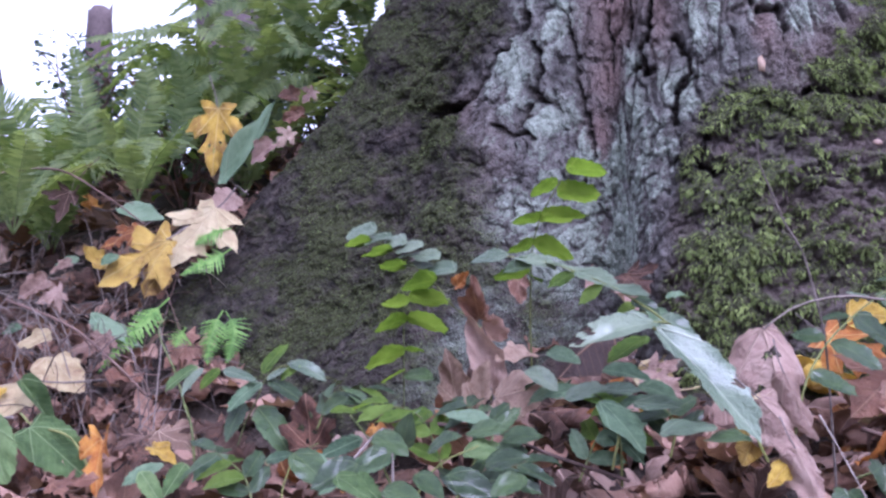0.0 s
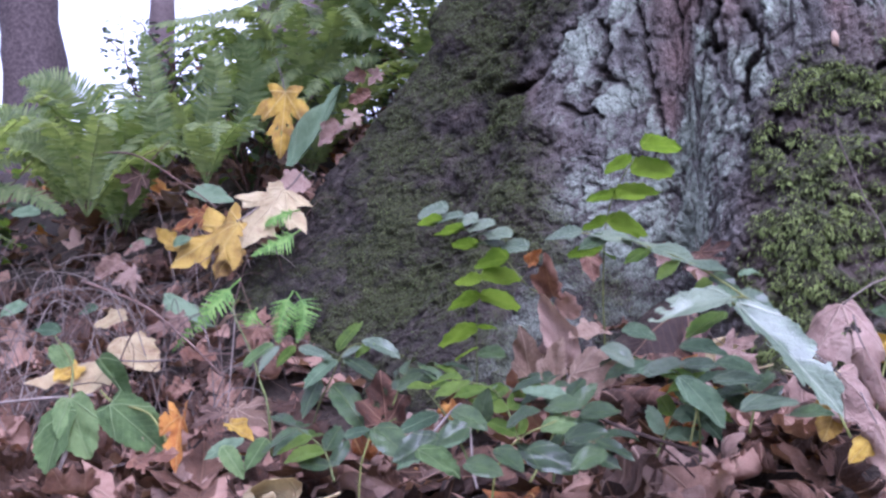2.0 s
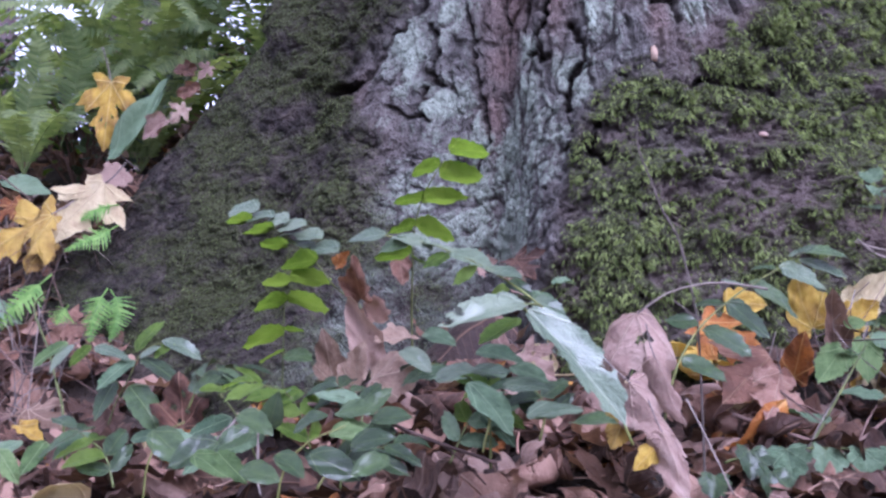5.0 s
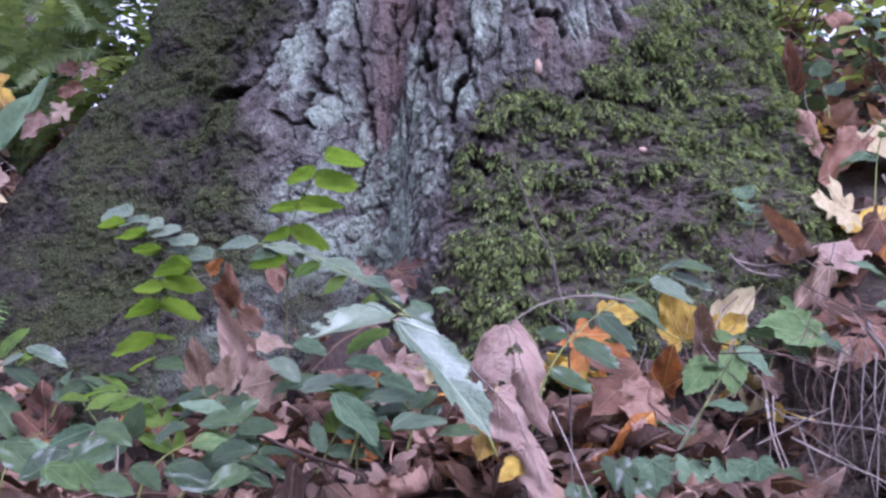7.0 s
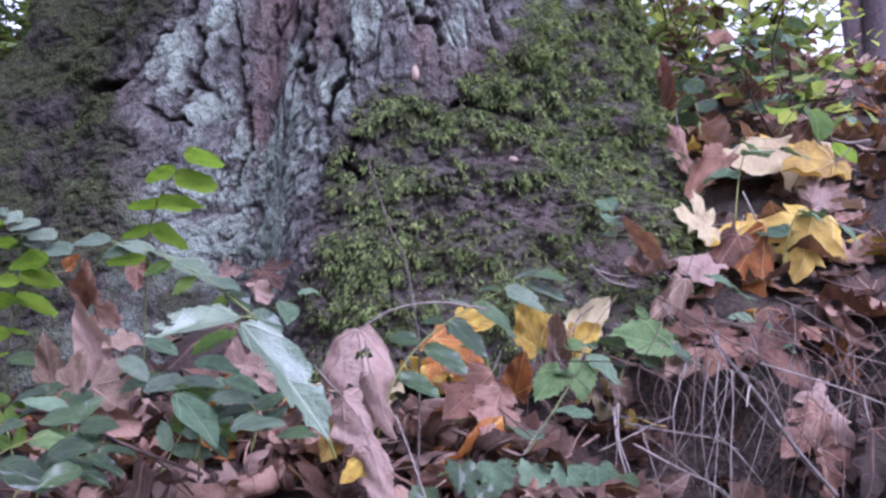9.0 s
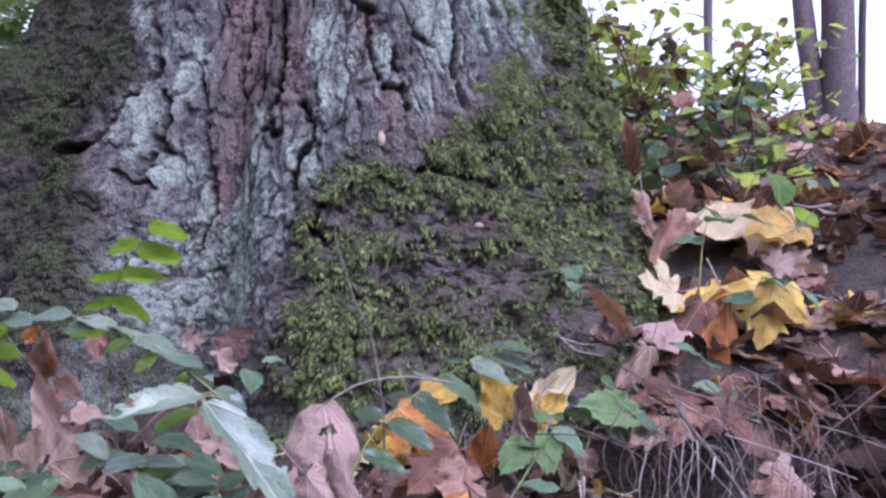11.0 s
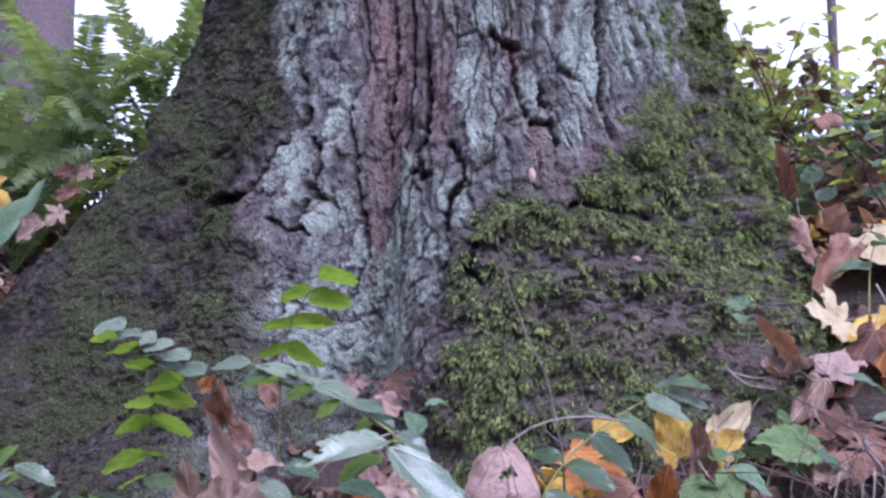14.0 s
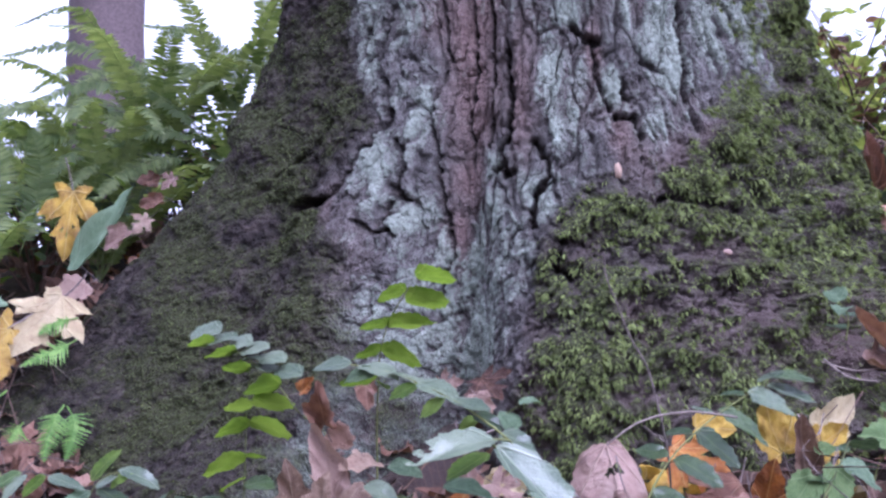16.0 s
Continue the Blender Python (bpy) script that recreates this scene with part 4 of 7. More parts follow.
def build_ledge_litter():
    """Matted leaves that overhang the hollow under the bank, joined."""
    rng = random.Random(35)
    verts, faces, flat = [], [], []
    for _ in range(16):
        x, y = rng.uniform(0.95, 1.68), rng.uniform(1.78, 1.94)
        z = 0.555 + 0.12 * (x - 1.1) + 0.36 * (y - 1.66) + rng.uniform(-0.03, 0.02)
        if in_tree(x, y, z):
            continue
        d = blade(LEAF_HALF, rng.randrange(10 ** 6), fold=rng.uniform(-0.4, 0.4), curl=rng.uniform(-1.4, 0.8), cup=0.1, ripple=0.07, roll=rng.uniform(-2, 2), n=1, rings=(1.0, 0.6, 0.3))
        a = rng.uniform(3.4, 6.0)
        m = basis((x, y, z), (math.cos(a), math.sin(a), rng.gauss(-0.2, 0.2)), (rng.gauss(0, 0.3), rng.gauss(-0.4, 0.3), 1), rng.uniform(0.10, 0.17))
        b = len(verts)
        verts += [m @ Vector(p) for p in d[0]]
        faces += [tuple(i + b for i in q) for q in d[1]]
        flat += [(u + b * 0.37, v + b * 0.21) for u, v in d[2]]
    tagged(mesh_object("leaf_litter", verts, faces, RUST, uv=flat), "matted brown leaves overhanging the hollow", "leaf litter", kind="stuff")


build_ledge_litter()


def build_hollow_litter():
    """Leaves on the floor and back of the hollow, joined; their dark colour stands in for shade."""
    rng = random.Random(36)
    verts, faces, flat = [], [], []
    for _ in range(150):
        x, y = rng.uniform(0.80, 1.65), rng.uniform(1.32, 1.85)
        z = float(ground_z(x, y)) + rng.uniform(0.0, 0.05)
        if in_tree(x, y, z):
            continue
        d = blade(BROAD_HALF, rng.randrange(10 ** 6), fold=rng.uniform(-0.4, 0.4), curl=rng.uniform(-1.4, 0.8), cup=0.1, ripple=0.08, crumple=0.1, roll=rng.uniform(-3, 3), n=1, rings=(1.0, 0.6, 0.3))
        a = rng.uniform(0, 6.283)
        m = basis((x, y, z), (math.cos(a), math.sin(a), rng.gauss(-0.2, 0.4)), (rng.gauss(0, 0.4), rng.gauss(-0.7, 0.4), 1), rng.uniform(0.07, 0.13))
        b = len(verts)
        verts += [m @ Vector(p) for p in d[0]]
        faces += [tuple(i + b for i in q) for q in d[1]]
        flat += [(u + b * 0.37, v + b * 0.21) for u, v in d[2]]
    tagged(mesh_object("leaf_litter", verts, faces, DARK, uv=flat), "leaves darkened in place of shade in the hollow under the bank", "leaf litter", kind="stuff")


build_hollow_litter()


# ---------------------------------------------------------------- plants
GRAPE_HALF = ((0.0, 0.0), (0.09, 0.03), (0.17, 0.10), (0.25, 0.20), (0.235, 0.26), (0.28, 0.36), (0.255, 0.42), (0.27, 0.53), (0.235, 0.57), (0.23, 0.69), (0.185, 0.72), (0.15, 0.85), (0.10, 0.87), (0.0, 1.0))
OVAL_HALF = ((0.0, 0.0), (0.16, 0.04), (0.29, 0.15), (0.36, 0.30), (0.37, 0.45), (0.31, 0.62), (0.20, 0.80), (0.09, 0.92), (0.0, 1.0))
TOOTH_HALF = ((0.0, 0.0), (0.15, -0.02), (0.30, 0.06), (0.31, 0.12), (0.40, 0.18), (0.385, 0.25), (0.45, 0.33), (0.41, 0.39), (0.45, 0.48), (0.39, 0.53), (0.40, 0.62), (0.31, 0.67), (0.29, 0.76), (0.20, 0.80), (0.16, 0.89), (0.07, 0.92), (0.0, 1.0))
IVY_HALF = ((0.0, 0.0), (0.14, -0.10), (0.32, -0.08), (0.48, 0.05), (0.42, 0.16), (0.55, 0.30), (0.50, 0.44), (0.38, 0.46), (0.42, 0.60), (0.30, 0.70), (0.18, 0.70), (0.0, 0.88))


def leaflets(half, mats, name, shapes, rings=(1.0, 0.6), n=2):
    return {m.name: [leaf_mesh(name, blade(half, 300 + i, fold=f, curl=c, cup=0.05, ripple=0.035, crumple=0.05, wobble=0.010, heart=(0, 0.42), rings=rings, n=n), m) for i, (f, c) in enumerate(shapes)] for m in mats}


GRAPE_LEAFLETS = leaflets(GRAPE_HALF, (GRAPE, LIME, BLUEGREEN), "leaflet", ((0.45, -0.6), (0.6, -1.1), (0.3, 0.3), (0.5, -0.3), (0.35, -1.5)), rings=(1.0, 0.75, 0.4))
LANCE_HALF = tuple((x * 0.72, y) for x, y in GRAPE_HALF)
LANCE_LEAFLETS = leaflets(LANCE_HALF, (GRAPE, LIME, BLUEGREEN), "leaflet", ((0.4, -0.6), (0.5, -1.0), (0.3, -0.3)), rings=(1.0, 0.75, 0.4))
OVAL_LEAVES = leaflets(OVAL_HALF, (GRAPE, LIME, BLUEGREEN, BROWN), "leaf", ((0.2, -0.4), (0.3, -0.8), (0.1, 0.3)))
TOOTH_LEAVES = leaflets(TOOTH_HALF, (LIME, BLUEGREEN), "leaf", ((0.2, -0.5), (0.3, -0.9), (0.1, -0.2)))
IVY_LEAVES = leaflets(IVY_HALF, (GRAPE, BLUEGREEN), "leaf", ((0.35, -0.6), (0.5, -0.3), (0.3, -1.0)), rings=(1.0, 0.8, 0.5))


def frond(parent, line, pairs, size, mat, rng, up, across=None, leaves=None, stalk=0.25, spread=1.15, droop=0.0, mat_stem=None):
    """A feathered leaf: a stalk with pairs of leaflets and one at its end."""
    leaves = leaves or GRAPE_LEAFLETS
    if leaves is LANCE_LEAFLETS:
        spread = 0.7
    pts = spline(line, 24)
    v, f = tube_data(pts, 0.0019, 0.0010, 5)
    mesh_object("stalk", v, f, mat_stem or STEM, parent)
    places = [stalk + (0.97 - stalk) * k / max(1, pairs - 1) * 0.93 for k in range(pairs)]
    for k, t in enumerate(places):
        i = min(22, int(t * 23))
        at, way = Vector(pts[i]), Vector(pts[i + 1] - pts[i]).normalized()
        u = (Vector(up) - way * way.dot(Vector(up))).normalized()
        side = way.cross(u)
        if across:
            u, side = Vector(up).normalized(), Vector(across)
        for sign in (1, -1):
            d = side * sign * spread + way * rng.uniform(0.35, 0.75) * (0.15 if across else 1) - u * (droop + (rng.uniform(-0.1, 0.1) if across else rng.uniform(-0.15, 0.25)))
            kind = mat.name if rng.random() < 0.75 else rng.choice((LIME, BLUEGREEN, GRAPE)).name
            ob = shared("leaflet", rng.choice(leaves[kind]), parent)
            grow = size * (0.85 + 0.3 * math.sin(math.pi * (0.15 + 0.7 * k / pairs))) * rng.uniform(0.88, 1.1)
            ob.matrix_local = basis(at, d, u + side * sign * rng.uniform(0, 0.3), grow)
    ob = shared("leaflet", rng.choice(leaves[mat.name]), parent)
    way = Vector(across) + Vector((0, 0, 0.12)) if across else Vector(pts[-1] - pts[-3])
    ob.matrix_local = basis(pts[-1], way, Vector(up), size * 1.05)


FLAT_HALF = tuple((x * 1.35, y) for x, y in GRAPE_HALF)


def spray(label, stalk, leaves, seed, category="shrub", name="oregon_grape", half=GRAPE_HALF, mats=None, wide=1.25, radius=0.0018, up=(0, -0.55, 1), fold=0.2, holes=(), grow=1.0):
    """A stalk with leaflets, each from its base to its tip."""
    rng = random.Random(seed)
    plant = tagged(empty(name), label, category, "low evergreen shrubs" if category == "shrub" else "")
    tube("stalk", spline(stalk, 24), radius, radius * 0.5, STEM, plant)
    for k, (base, tip, *mat) in enumerate(leaves):
        way = (Vector(tip) - Vector(base)) * grow
        d = blade(half, seed + k, fold=rng.uniform(0.5, 1.4) * fold, curl=rng.uniform(-0.7, -0.1), cup=0.05, ripple=0.03, crumple=0.04, wobble=0.012, heart=(0, 0.42), n=3, rings=(1.0, 0.85, 0.65, 0.4), holes=holes)
        leaf = mesh_object("leaflet", [(x * wide, y, z) for x, y, z in d[0]], d[1], mat[0] if mat else rng.choice(mats), plant, uv=d[2])
        leaf.matrix_local = basis(base, way, Vector((0, 0.45, 1) if mat and mat[0] is BACKLIT else up) + Vector((rng.gauss(0, 0.2), rng.gauss(0, 0.15), 0)), way.length)
    return plant


def grape(lines, label, seed):
    """An evergreen grape shrub: each entry is a line, pairs, leaflet length, material and the way its leaflets face."""
    rng = random.Random(seed)
    plant = tagged(empty("oregon_grape"), label, "shrub", "low evergreen shrubs")
    for line, pairs, size, mat, up, *across in lines:
        leaf = new("compound_leaf")
        leaf.parent = plant
        frond(leaf, line, pairs, size, mat, rng, up, *across)
    return plant


spray("evergreen shrub with an upright light green leaf against the trunk",
      [(0.129, 1.760, 0.480), (0.129, 1.750, 0.565), (0.128, 1.740, 0.629), (0.129, 1.700, 0.704), (0.131, 1.660, 0.752), (0.144, 1.620, 0.798), (0.172, 1.570, 0.846)],
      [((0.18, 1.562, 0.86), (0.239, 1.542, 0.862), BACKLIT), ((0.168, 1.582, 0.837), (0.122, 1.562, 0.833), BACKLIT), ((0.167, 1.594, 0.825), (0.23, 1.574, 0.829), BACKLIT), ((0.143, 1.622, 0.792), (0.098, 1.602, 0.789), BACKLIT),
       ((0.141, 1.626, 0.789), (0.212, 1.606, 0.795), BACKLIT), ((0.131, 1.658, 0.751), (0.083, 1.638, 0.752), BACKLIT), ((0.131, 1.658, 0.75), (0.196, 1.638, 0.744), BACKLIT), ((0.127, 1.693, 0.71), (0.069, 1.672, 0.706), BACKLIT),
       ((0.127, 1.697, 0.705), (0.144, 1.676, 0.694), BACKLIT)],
      11, half=FLAT_HALF, wide=1.25, grow=1.1)
spray("evergreen shrub with a glossy chewed leaf arching over leaves",
      [(0.386, 1.220, 0.440), (0.345, 1.260, 0.545), (0.286, 1.300, 0.612), (0.242, 1.330, 0.649), (0.208, 1.360, 0.672), (0.174, 1.400, 0.691), (0.137, 1.440, 0.708), (0.083, 1.480, 0.721), (0.047, 1.500, 0.723)],
      [((0.083, 1.48, 0.721), (0.020, 1.49, 0.722), SKY_SHEEN), ((0.095, 1.47, 0.719), (0.150, 1.42, 0.712), SKY_SHEEN), ((0.125, 1.45, 0.712), (0.068, 1.44, 0.700), GRAPE), ((0.137, 1.44, 0.708), (0.196, 1.40, 0.694), SKY_SHEEN),
       ((0.174, 1.40, 0.691), (0.132, 1.39, 0.672), LIME), ((0.174, 1.40, 0.691), (0.226, 1.35, 0.677), SKY_SHEEN), ((0.208, 1.36, 0.672), (0.170, 1.36, 0.645), LIME), ((0.215, 1.36, 0.668), (0.262, 1.31, 0.650), SKY_SHEEN),
       ((0.246, 1.36, 0.649), (0.280, 1.33, 0.636), GRAPE), ((0.252, 1.38, 0.645), (0.225, 1.36, 0.628), LIME), ((0.277, 1.34, 0.623), (0.322, 1.31, 0.607), SKY_SHEEN), ((0.316, 1.30, 0.580), (0.349, 1.28, 0.572), GRAPE), ((0.260, 1.32, 0.596), (0.200, 1.30, 0.571), LIME)],
      12, wide=1.15)
# Two big leaves whose pale colour carries a painted sky reflection.
for base, tip, wide, seed, bites in (((0.262, 1.270, 0.616), (0.148, 1.200, 0.606), 0.66, 91, ((-0.10, 0.80, 0.06), (0.05, 0.88, 0.05), (0.14, 0.72, 0.05))), ((0.262, 1.270, 0.606), (0.383, 1.170, 0.490), 0.66, 92, ((0.20, 0.35, 0.06), (0.22, 0.47, 0.05), (-0.20, 0.62, 0.05), (0.16, 0.75, 0.05)))):
    d = blade(GRAPE_HALF, seed, fold=0.3, curl=-0.45, cup=0.03, ripple=0.02, crumple=0.03, heart=(0, 0.42), n=5, rings=(1.0, 0.9, 0.78, 0.62, 0.45, 0.25), holes=bites)
    big = mesh_object("broad_leaf", [(x * wide, y, z) for x, y, z in d[0]], d[1], SKY_SHEEN, uv=d[2])
    big.matrix_world = basis(base, Vector(tip) - Vector(base), (0.1, -0.65, 0.9), (Vector(tip) - Vector(base)).length)
    v, f = tube_data(spline([(0, 0.03, 0.004), (0, -0.10, -0.01), (0.03, -0.22, -0.06)], 6), 0.010, 0.013, 5)
    mesh_object("petiole", v, f, STEM, big)
    tagged(big, "large chewed green leaf with painted sky sheen over brown leaves", "leaf")
spray("evergreen shrub with an arching leaf of glossy spiny leaflets",
      [(0.060, 1.760, 0.480), (0.045, 1.760, 0.616), (0.000, 1.760, 0.654), (-0.040, 1.770, 0.705), (-0.096, 1.800, 0.751), (-0.147, 1.840, 0.783), (-0.195, 1.880, 0.802)],
      [((-0.14, 1.845, 0.798), (-0.196, 1.865, 0.801), SKY_SHEEN), ((-0.112, 1.828, 0.782), (-0.172, 1.848, 0.793), SKY_SHEEN), ((-0.085, 1.811, 0.774), (-0.138, 1.831, 0.78), SKY_SHEEN), ((-0.055, 1.792, 0.763), (-0.103, 1.812, 0.769), SKY_SHEEN),
       ((-0.05, 1.788, 0.744), (-0.099, 1.808, 0.76), SKY_SHEEN), ((-0.026, 1.773, 0.739), (-0.069, 1.793, 0.754), SKY_SHEEN), ((-0.04, 1.782, 0.725), (-0.09, 1.802, 0.738), SKY_SHEEN), ((0.003, 1.76, 0.717), (-0.042, 1.78, 0.732), SKY_SHEEN),
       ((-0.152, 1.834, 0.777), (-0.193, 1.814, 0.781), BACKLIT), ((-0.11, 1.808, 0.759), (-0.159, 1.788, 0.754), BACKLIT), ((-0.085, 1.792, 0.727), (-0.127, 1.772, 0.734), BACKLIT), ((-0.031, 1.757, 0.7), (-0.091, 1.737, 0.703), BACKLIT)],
      13, half=FLAT_HALF, wide=1.25, grow=1.1)
spray("evergreen shrub with backlit green leaflets before a mossy root",
      [(-0.094, 1.800, 0.400), (-0.093, 1.800, 0.500), (-0.092, 1.800, 0.564), (-0.091, 1.800, 0.628), (-0.090, 1.800, 0.693), (-0.080, 1.780, 0.721)],
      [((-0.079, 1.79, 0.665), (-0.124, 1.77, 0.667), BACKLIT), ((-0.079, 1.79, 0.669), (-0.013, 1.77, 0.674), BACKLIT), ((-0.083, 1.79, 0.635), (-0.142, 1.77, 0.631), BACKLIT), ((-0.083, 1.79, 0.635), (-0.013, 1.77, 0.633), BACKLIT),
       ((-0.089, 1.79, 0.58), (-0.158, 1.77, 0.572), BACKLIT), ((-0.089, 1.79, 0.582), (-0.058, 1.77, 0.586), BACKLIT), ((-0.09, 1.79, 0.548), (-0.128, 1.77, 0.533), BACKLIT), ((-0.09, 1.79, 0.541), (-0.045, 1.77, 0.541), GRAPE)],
      19, half=FLAT_HALF, wide=1.25, grow=1.1)
spray("evergreen shrub with a glossy leaf among orange leaves",
      [(0.465, 1.390, 0.440), (0.489, 1.400, 0.527), (0.526, 1.420, 0.580), (0.573, 1.460, 0.615), (0.632, 1.510, 0.648), (0.702, 1.570, 0.679), (0.767, 1.620, 0.711)],
      [((0.536, 1.449, 0.589), (0.490, 1.469, 0.602), GRAPE), ((0.543, 1.454, 0.584), (0.612, 1.420, 0.558), GRAPE), ((0.502, 1.420, 0.541), (0.562, 1.390, 0.516), GRAPE), ((0.585, 1.488, 0.619), (0.545, 1.508, 0.629), GRAPE), ((0.591, 1.493, 0.623), (0.650, 1.463, 0.574), GRAPE), ((0.629, 1.522, 0.646), (0.600, 1.542, 0.663), SKY_SHEEN),
       ((0.636, 1.527, 0.654), (0.716, 1.497, 0.616), GRAPE), ((0.696, 1.571, 0.676), (0.662, 1.591, 0.685), GRAPE), ((0.703, 1.576, 0.684), (0.768, 1.546, 0.647), SKY_SHEEN), ((0.746, 1.605, 0.693), (0.815, 1.575, 0.670), SKY_SHEEN), ((0.753, 1.610, 0.707), (0.822, 1.580, 0.706), GRAPE), ((0.724, 1.591, 0.699), (0.758, 1.561, 0.715), SKY_SHEEN)],
      14, wide=1.1)
spray("low evergreen shrub with broad dark glossy leaves over litter",
      [(-0.060, 1.300, 0.330), (-0.050, 1.280, 0.400), (-0.020, 1.270, 0.440), (0.030, 1.280, 0.462)],
      [((-0.202, 1.22, 0.464), (-0.152, 1.19, 0.425), GRAPE), ((-0.119, 1.20, 0.450), (-0.175, 1.17, 0.426), GRAPE), ((-0.011, 1.18, 0.438), (0.050, 1.15, 0.417), GRAPE), ((0.037, 1.24, 0.440), (0.086, 1.21, 0.463), GRAPE), ((0.009, 1.30, 0.452), (0.060, 1.27, 0.458), HERB), ((0.016, 1.34, 0.473), (0.062, 1.31, 0.492), GRAPE),
       ((-0.035, 1.28, 0.455), (-0.002, 1.25, 0.488), GRAPE), ((-0.082, 1.22, 0.461), (-0.125, 1.19, 0.447), GRAPE), ((-0.075, 1.36, 0.452), (-0.062, 1.33, 0.498), GRAPE), ((0.062, 1.35, 0.464), (0.112, 1.32, 0.477), GRAPE), ((-0.048, 1.18, 0.438), (-0.014, 1.15, 0.415), GRAPE), ((-0.141, 1.15, 0.441), (-0.098, 1.12, 0.424), HERB),
       ((-0.084, 1.13, 0.427), (-0.040, 1.10, 0.422), GRAPE), ((0.082, 1.16, 0.435), (0.040, 1.13, 0.418), GRAPE), ((-0.106, 1.28, 0.478), (-0.060, 1.25, 0.460), GRAPE)],
      811, half=OVAL_HALF, wide=0.78, up=(0, -0.8, 0.8))
spray("low evergreen shrub with shiny oval leaves before the hollow",
      [(0.220, 1.330, 0.400), (0.215, 1.310, 0.470), (0.190, 1.300, 0.520), (0.150, 1.320, 0.530)],
      [((0.145, 1.30, 0.520), (0.194, 1.27, 0.541), SKY_SHEEN), ((0.188, 1.29, 0.530), (0.238, 1.26, 0.532), SKY_SHEEN), ((0.230, 1.27, 0.513), (0.286, 1.24, 0.514), SKY_SHEEN), ((0.253, 1.22, 0.478), (0.318, 1.19, 0.490), SKY_SHEEN), ((0.304, 1.20, 0.468), (0.354, 1.17, 0.485), GRAPE), ((0.183, 1.26, 0.515), (0.250, 1.23, 0.465), BLUEGREEN),
       ((0.103, 1.45, 0.553), (0.148, 1.42, 0.535), SKY_SHEEN), ((0.207, 1.40, 0.553), (0.275, 1.37, 0.549), BLUEGREEN), ((0.246, 1.34, 0.533), (0.298, 1.31, 0.524), BLUEGREEN), ((0.137, 1.50, 0.577), (0.184, 1.47, 0.574), BLUEGREEN)],
      812, half=OVAL_HALF, wide=0.85, up=(0, -0.6, 1))
grape([([(-0.221, 1.600, 0.463), (-0.194, 1.600, 0.516), (-0.142, 1.620, 0.523)], 4, 0.054, GRAPE, (0, -0.4, 1), None, LANCE_LEAFLETS)],
      "low evergreen shrub with dark glossy leaflets at the root", 15)
grape([([(-0.015, 1.380, 0.399), (-0.029, 1.380, 0.453), (-0.053, 1.400, 0.495), (-0.101, 1.420, 0.510)], 4, 0.056, LIME, (0, -0.4, 1), None, LANCE_LEAFLETS),
       ([(0.016, 1.340, 0.388), (0.049, 1.360, 0.461), (0.042, 1.380, 0.490), (0.011, 1.420, 0.508)], 5, 0.054, GRAPE, (0, -0.5, 1), None, LANCE_LEAFLETS),
       ([(0.023, 1.280, 0.382), (0.031, 1.280, 0.418), (0.091, 1.300, 0.436)], 4, 0.058, GRAPE, (0, -0.5, 1), None, LANCE_LEAFLETS),
       ([(-0.273, 1.340, 0.379), (-0.292, 1.360, 0.422), (-0.339, 1.400, 0.449)], 4, 0.058, GRAPE, (0, -0.4, 1), None, LANCE_LEAFLETS)],
      "low evergreen shrub with dark glossy leaflets among litter", 16)
grape([([(0.214, 1.380, 0.416), (0.230, 1.400, 0.491), (0.201, 1.440, 0.521), (0.146, 1.480, 0.535)], 5, 0.058, GRAPE, (0, -0.4, 1), None, LANCE_LEAFLETS),
       ([(0.287, 1.340, 0.435), (0.294, 1.340, 0.480), (0.275, 1.380, 0.508), (0.231, 1.420, 0.514)], 4, 0.054, GRAPE, (0, -0.5, 1), None, LANCE_LEAFLETS),
       ([(0.170, 1.400, 0.399), (0.201, 1.420, 0.459), (0.232, 1.420, 0.474)], 4, 0.067, BLUEGREEN, (0, -0.4, 1), None, LANCE_LEAFLETS)],
      "low evergreen shrub with shiny spiny leaflets over brown leaves", 17)


def sprig(name, line, count, size, leaves, mat, label, category, seed, up=(0, -0.3, 1), group="", stem=None, radius=0.002):
    """A stem with simple leaves along it."""
    rng = random.Random(seed)
    plant = tagged(empty(name), label, category, group)
    pts = spline(line, 20)
    v, f = tube_data(pts, radius, radius * 0.5, 5)
    mesh_object("stem", v, f, stem or STEM, plant)
    for k in range(count):
        t = 0.3 + 0.7 * k / max(1, count - 1)
        i = min(18, int(t * 19))
        way = Vector(pts[i + 1] - pts[i]).normalized()
        side = way.cross(Vector(up)).normalized() * (1 if k % 2 else -1)
        d = way * (0.4 if k < count - 1 else 1.5) + side * rng.uniform(0.6, 1.1) + Vector((0, 0, rng.uniform(-0.5, 0.1)))
        ob = shared("leaf", rng.choice(leaves[mat.name]), plant)
        ob.matrix_local = basis(pts[i], d, Vector(up) + Vector((rng.gauss(0, 0.25), rng.gauss(0, 0.25), 0)), size * rng.uniform(0.75, 1.15))
    return plant


# toothed herbs, trailing bramble and ivy
sprig("bramble", [(0.682, 1.450, 0.385), (0.756, 1.520, 0.457), (0.854, 1.600, 0.564), (0.901, 1.660, 0.603)], 6, 0.075, TOOTH_LEAVES, BLUEGREEN, "trailing bramble with dull green toothed leaves", "bramble", 43)
sprig("bramble", [(0.951, 1.700, 0.504), (0.979, 1.720, 0.564), (1.031, 1.740, 0.607), (1.082, 1.780, 0.618)], 5, 0.075, TOOTH_LEAVES, BLUEGREEN, "bramble with dull green leaves above dry twigs", "bramble", 44)
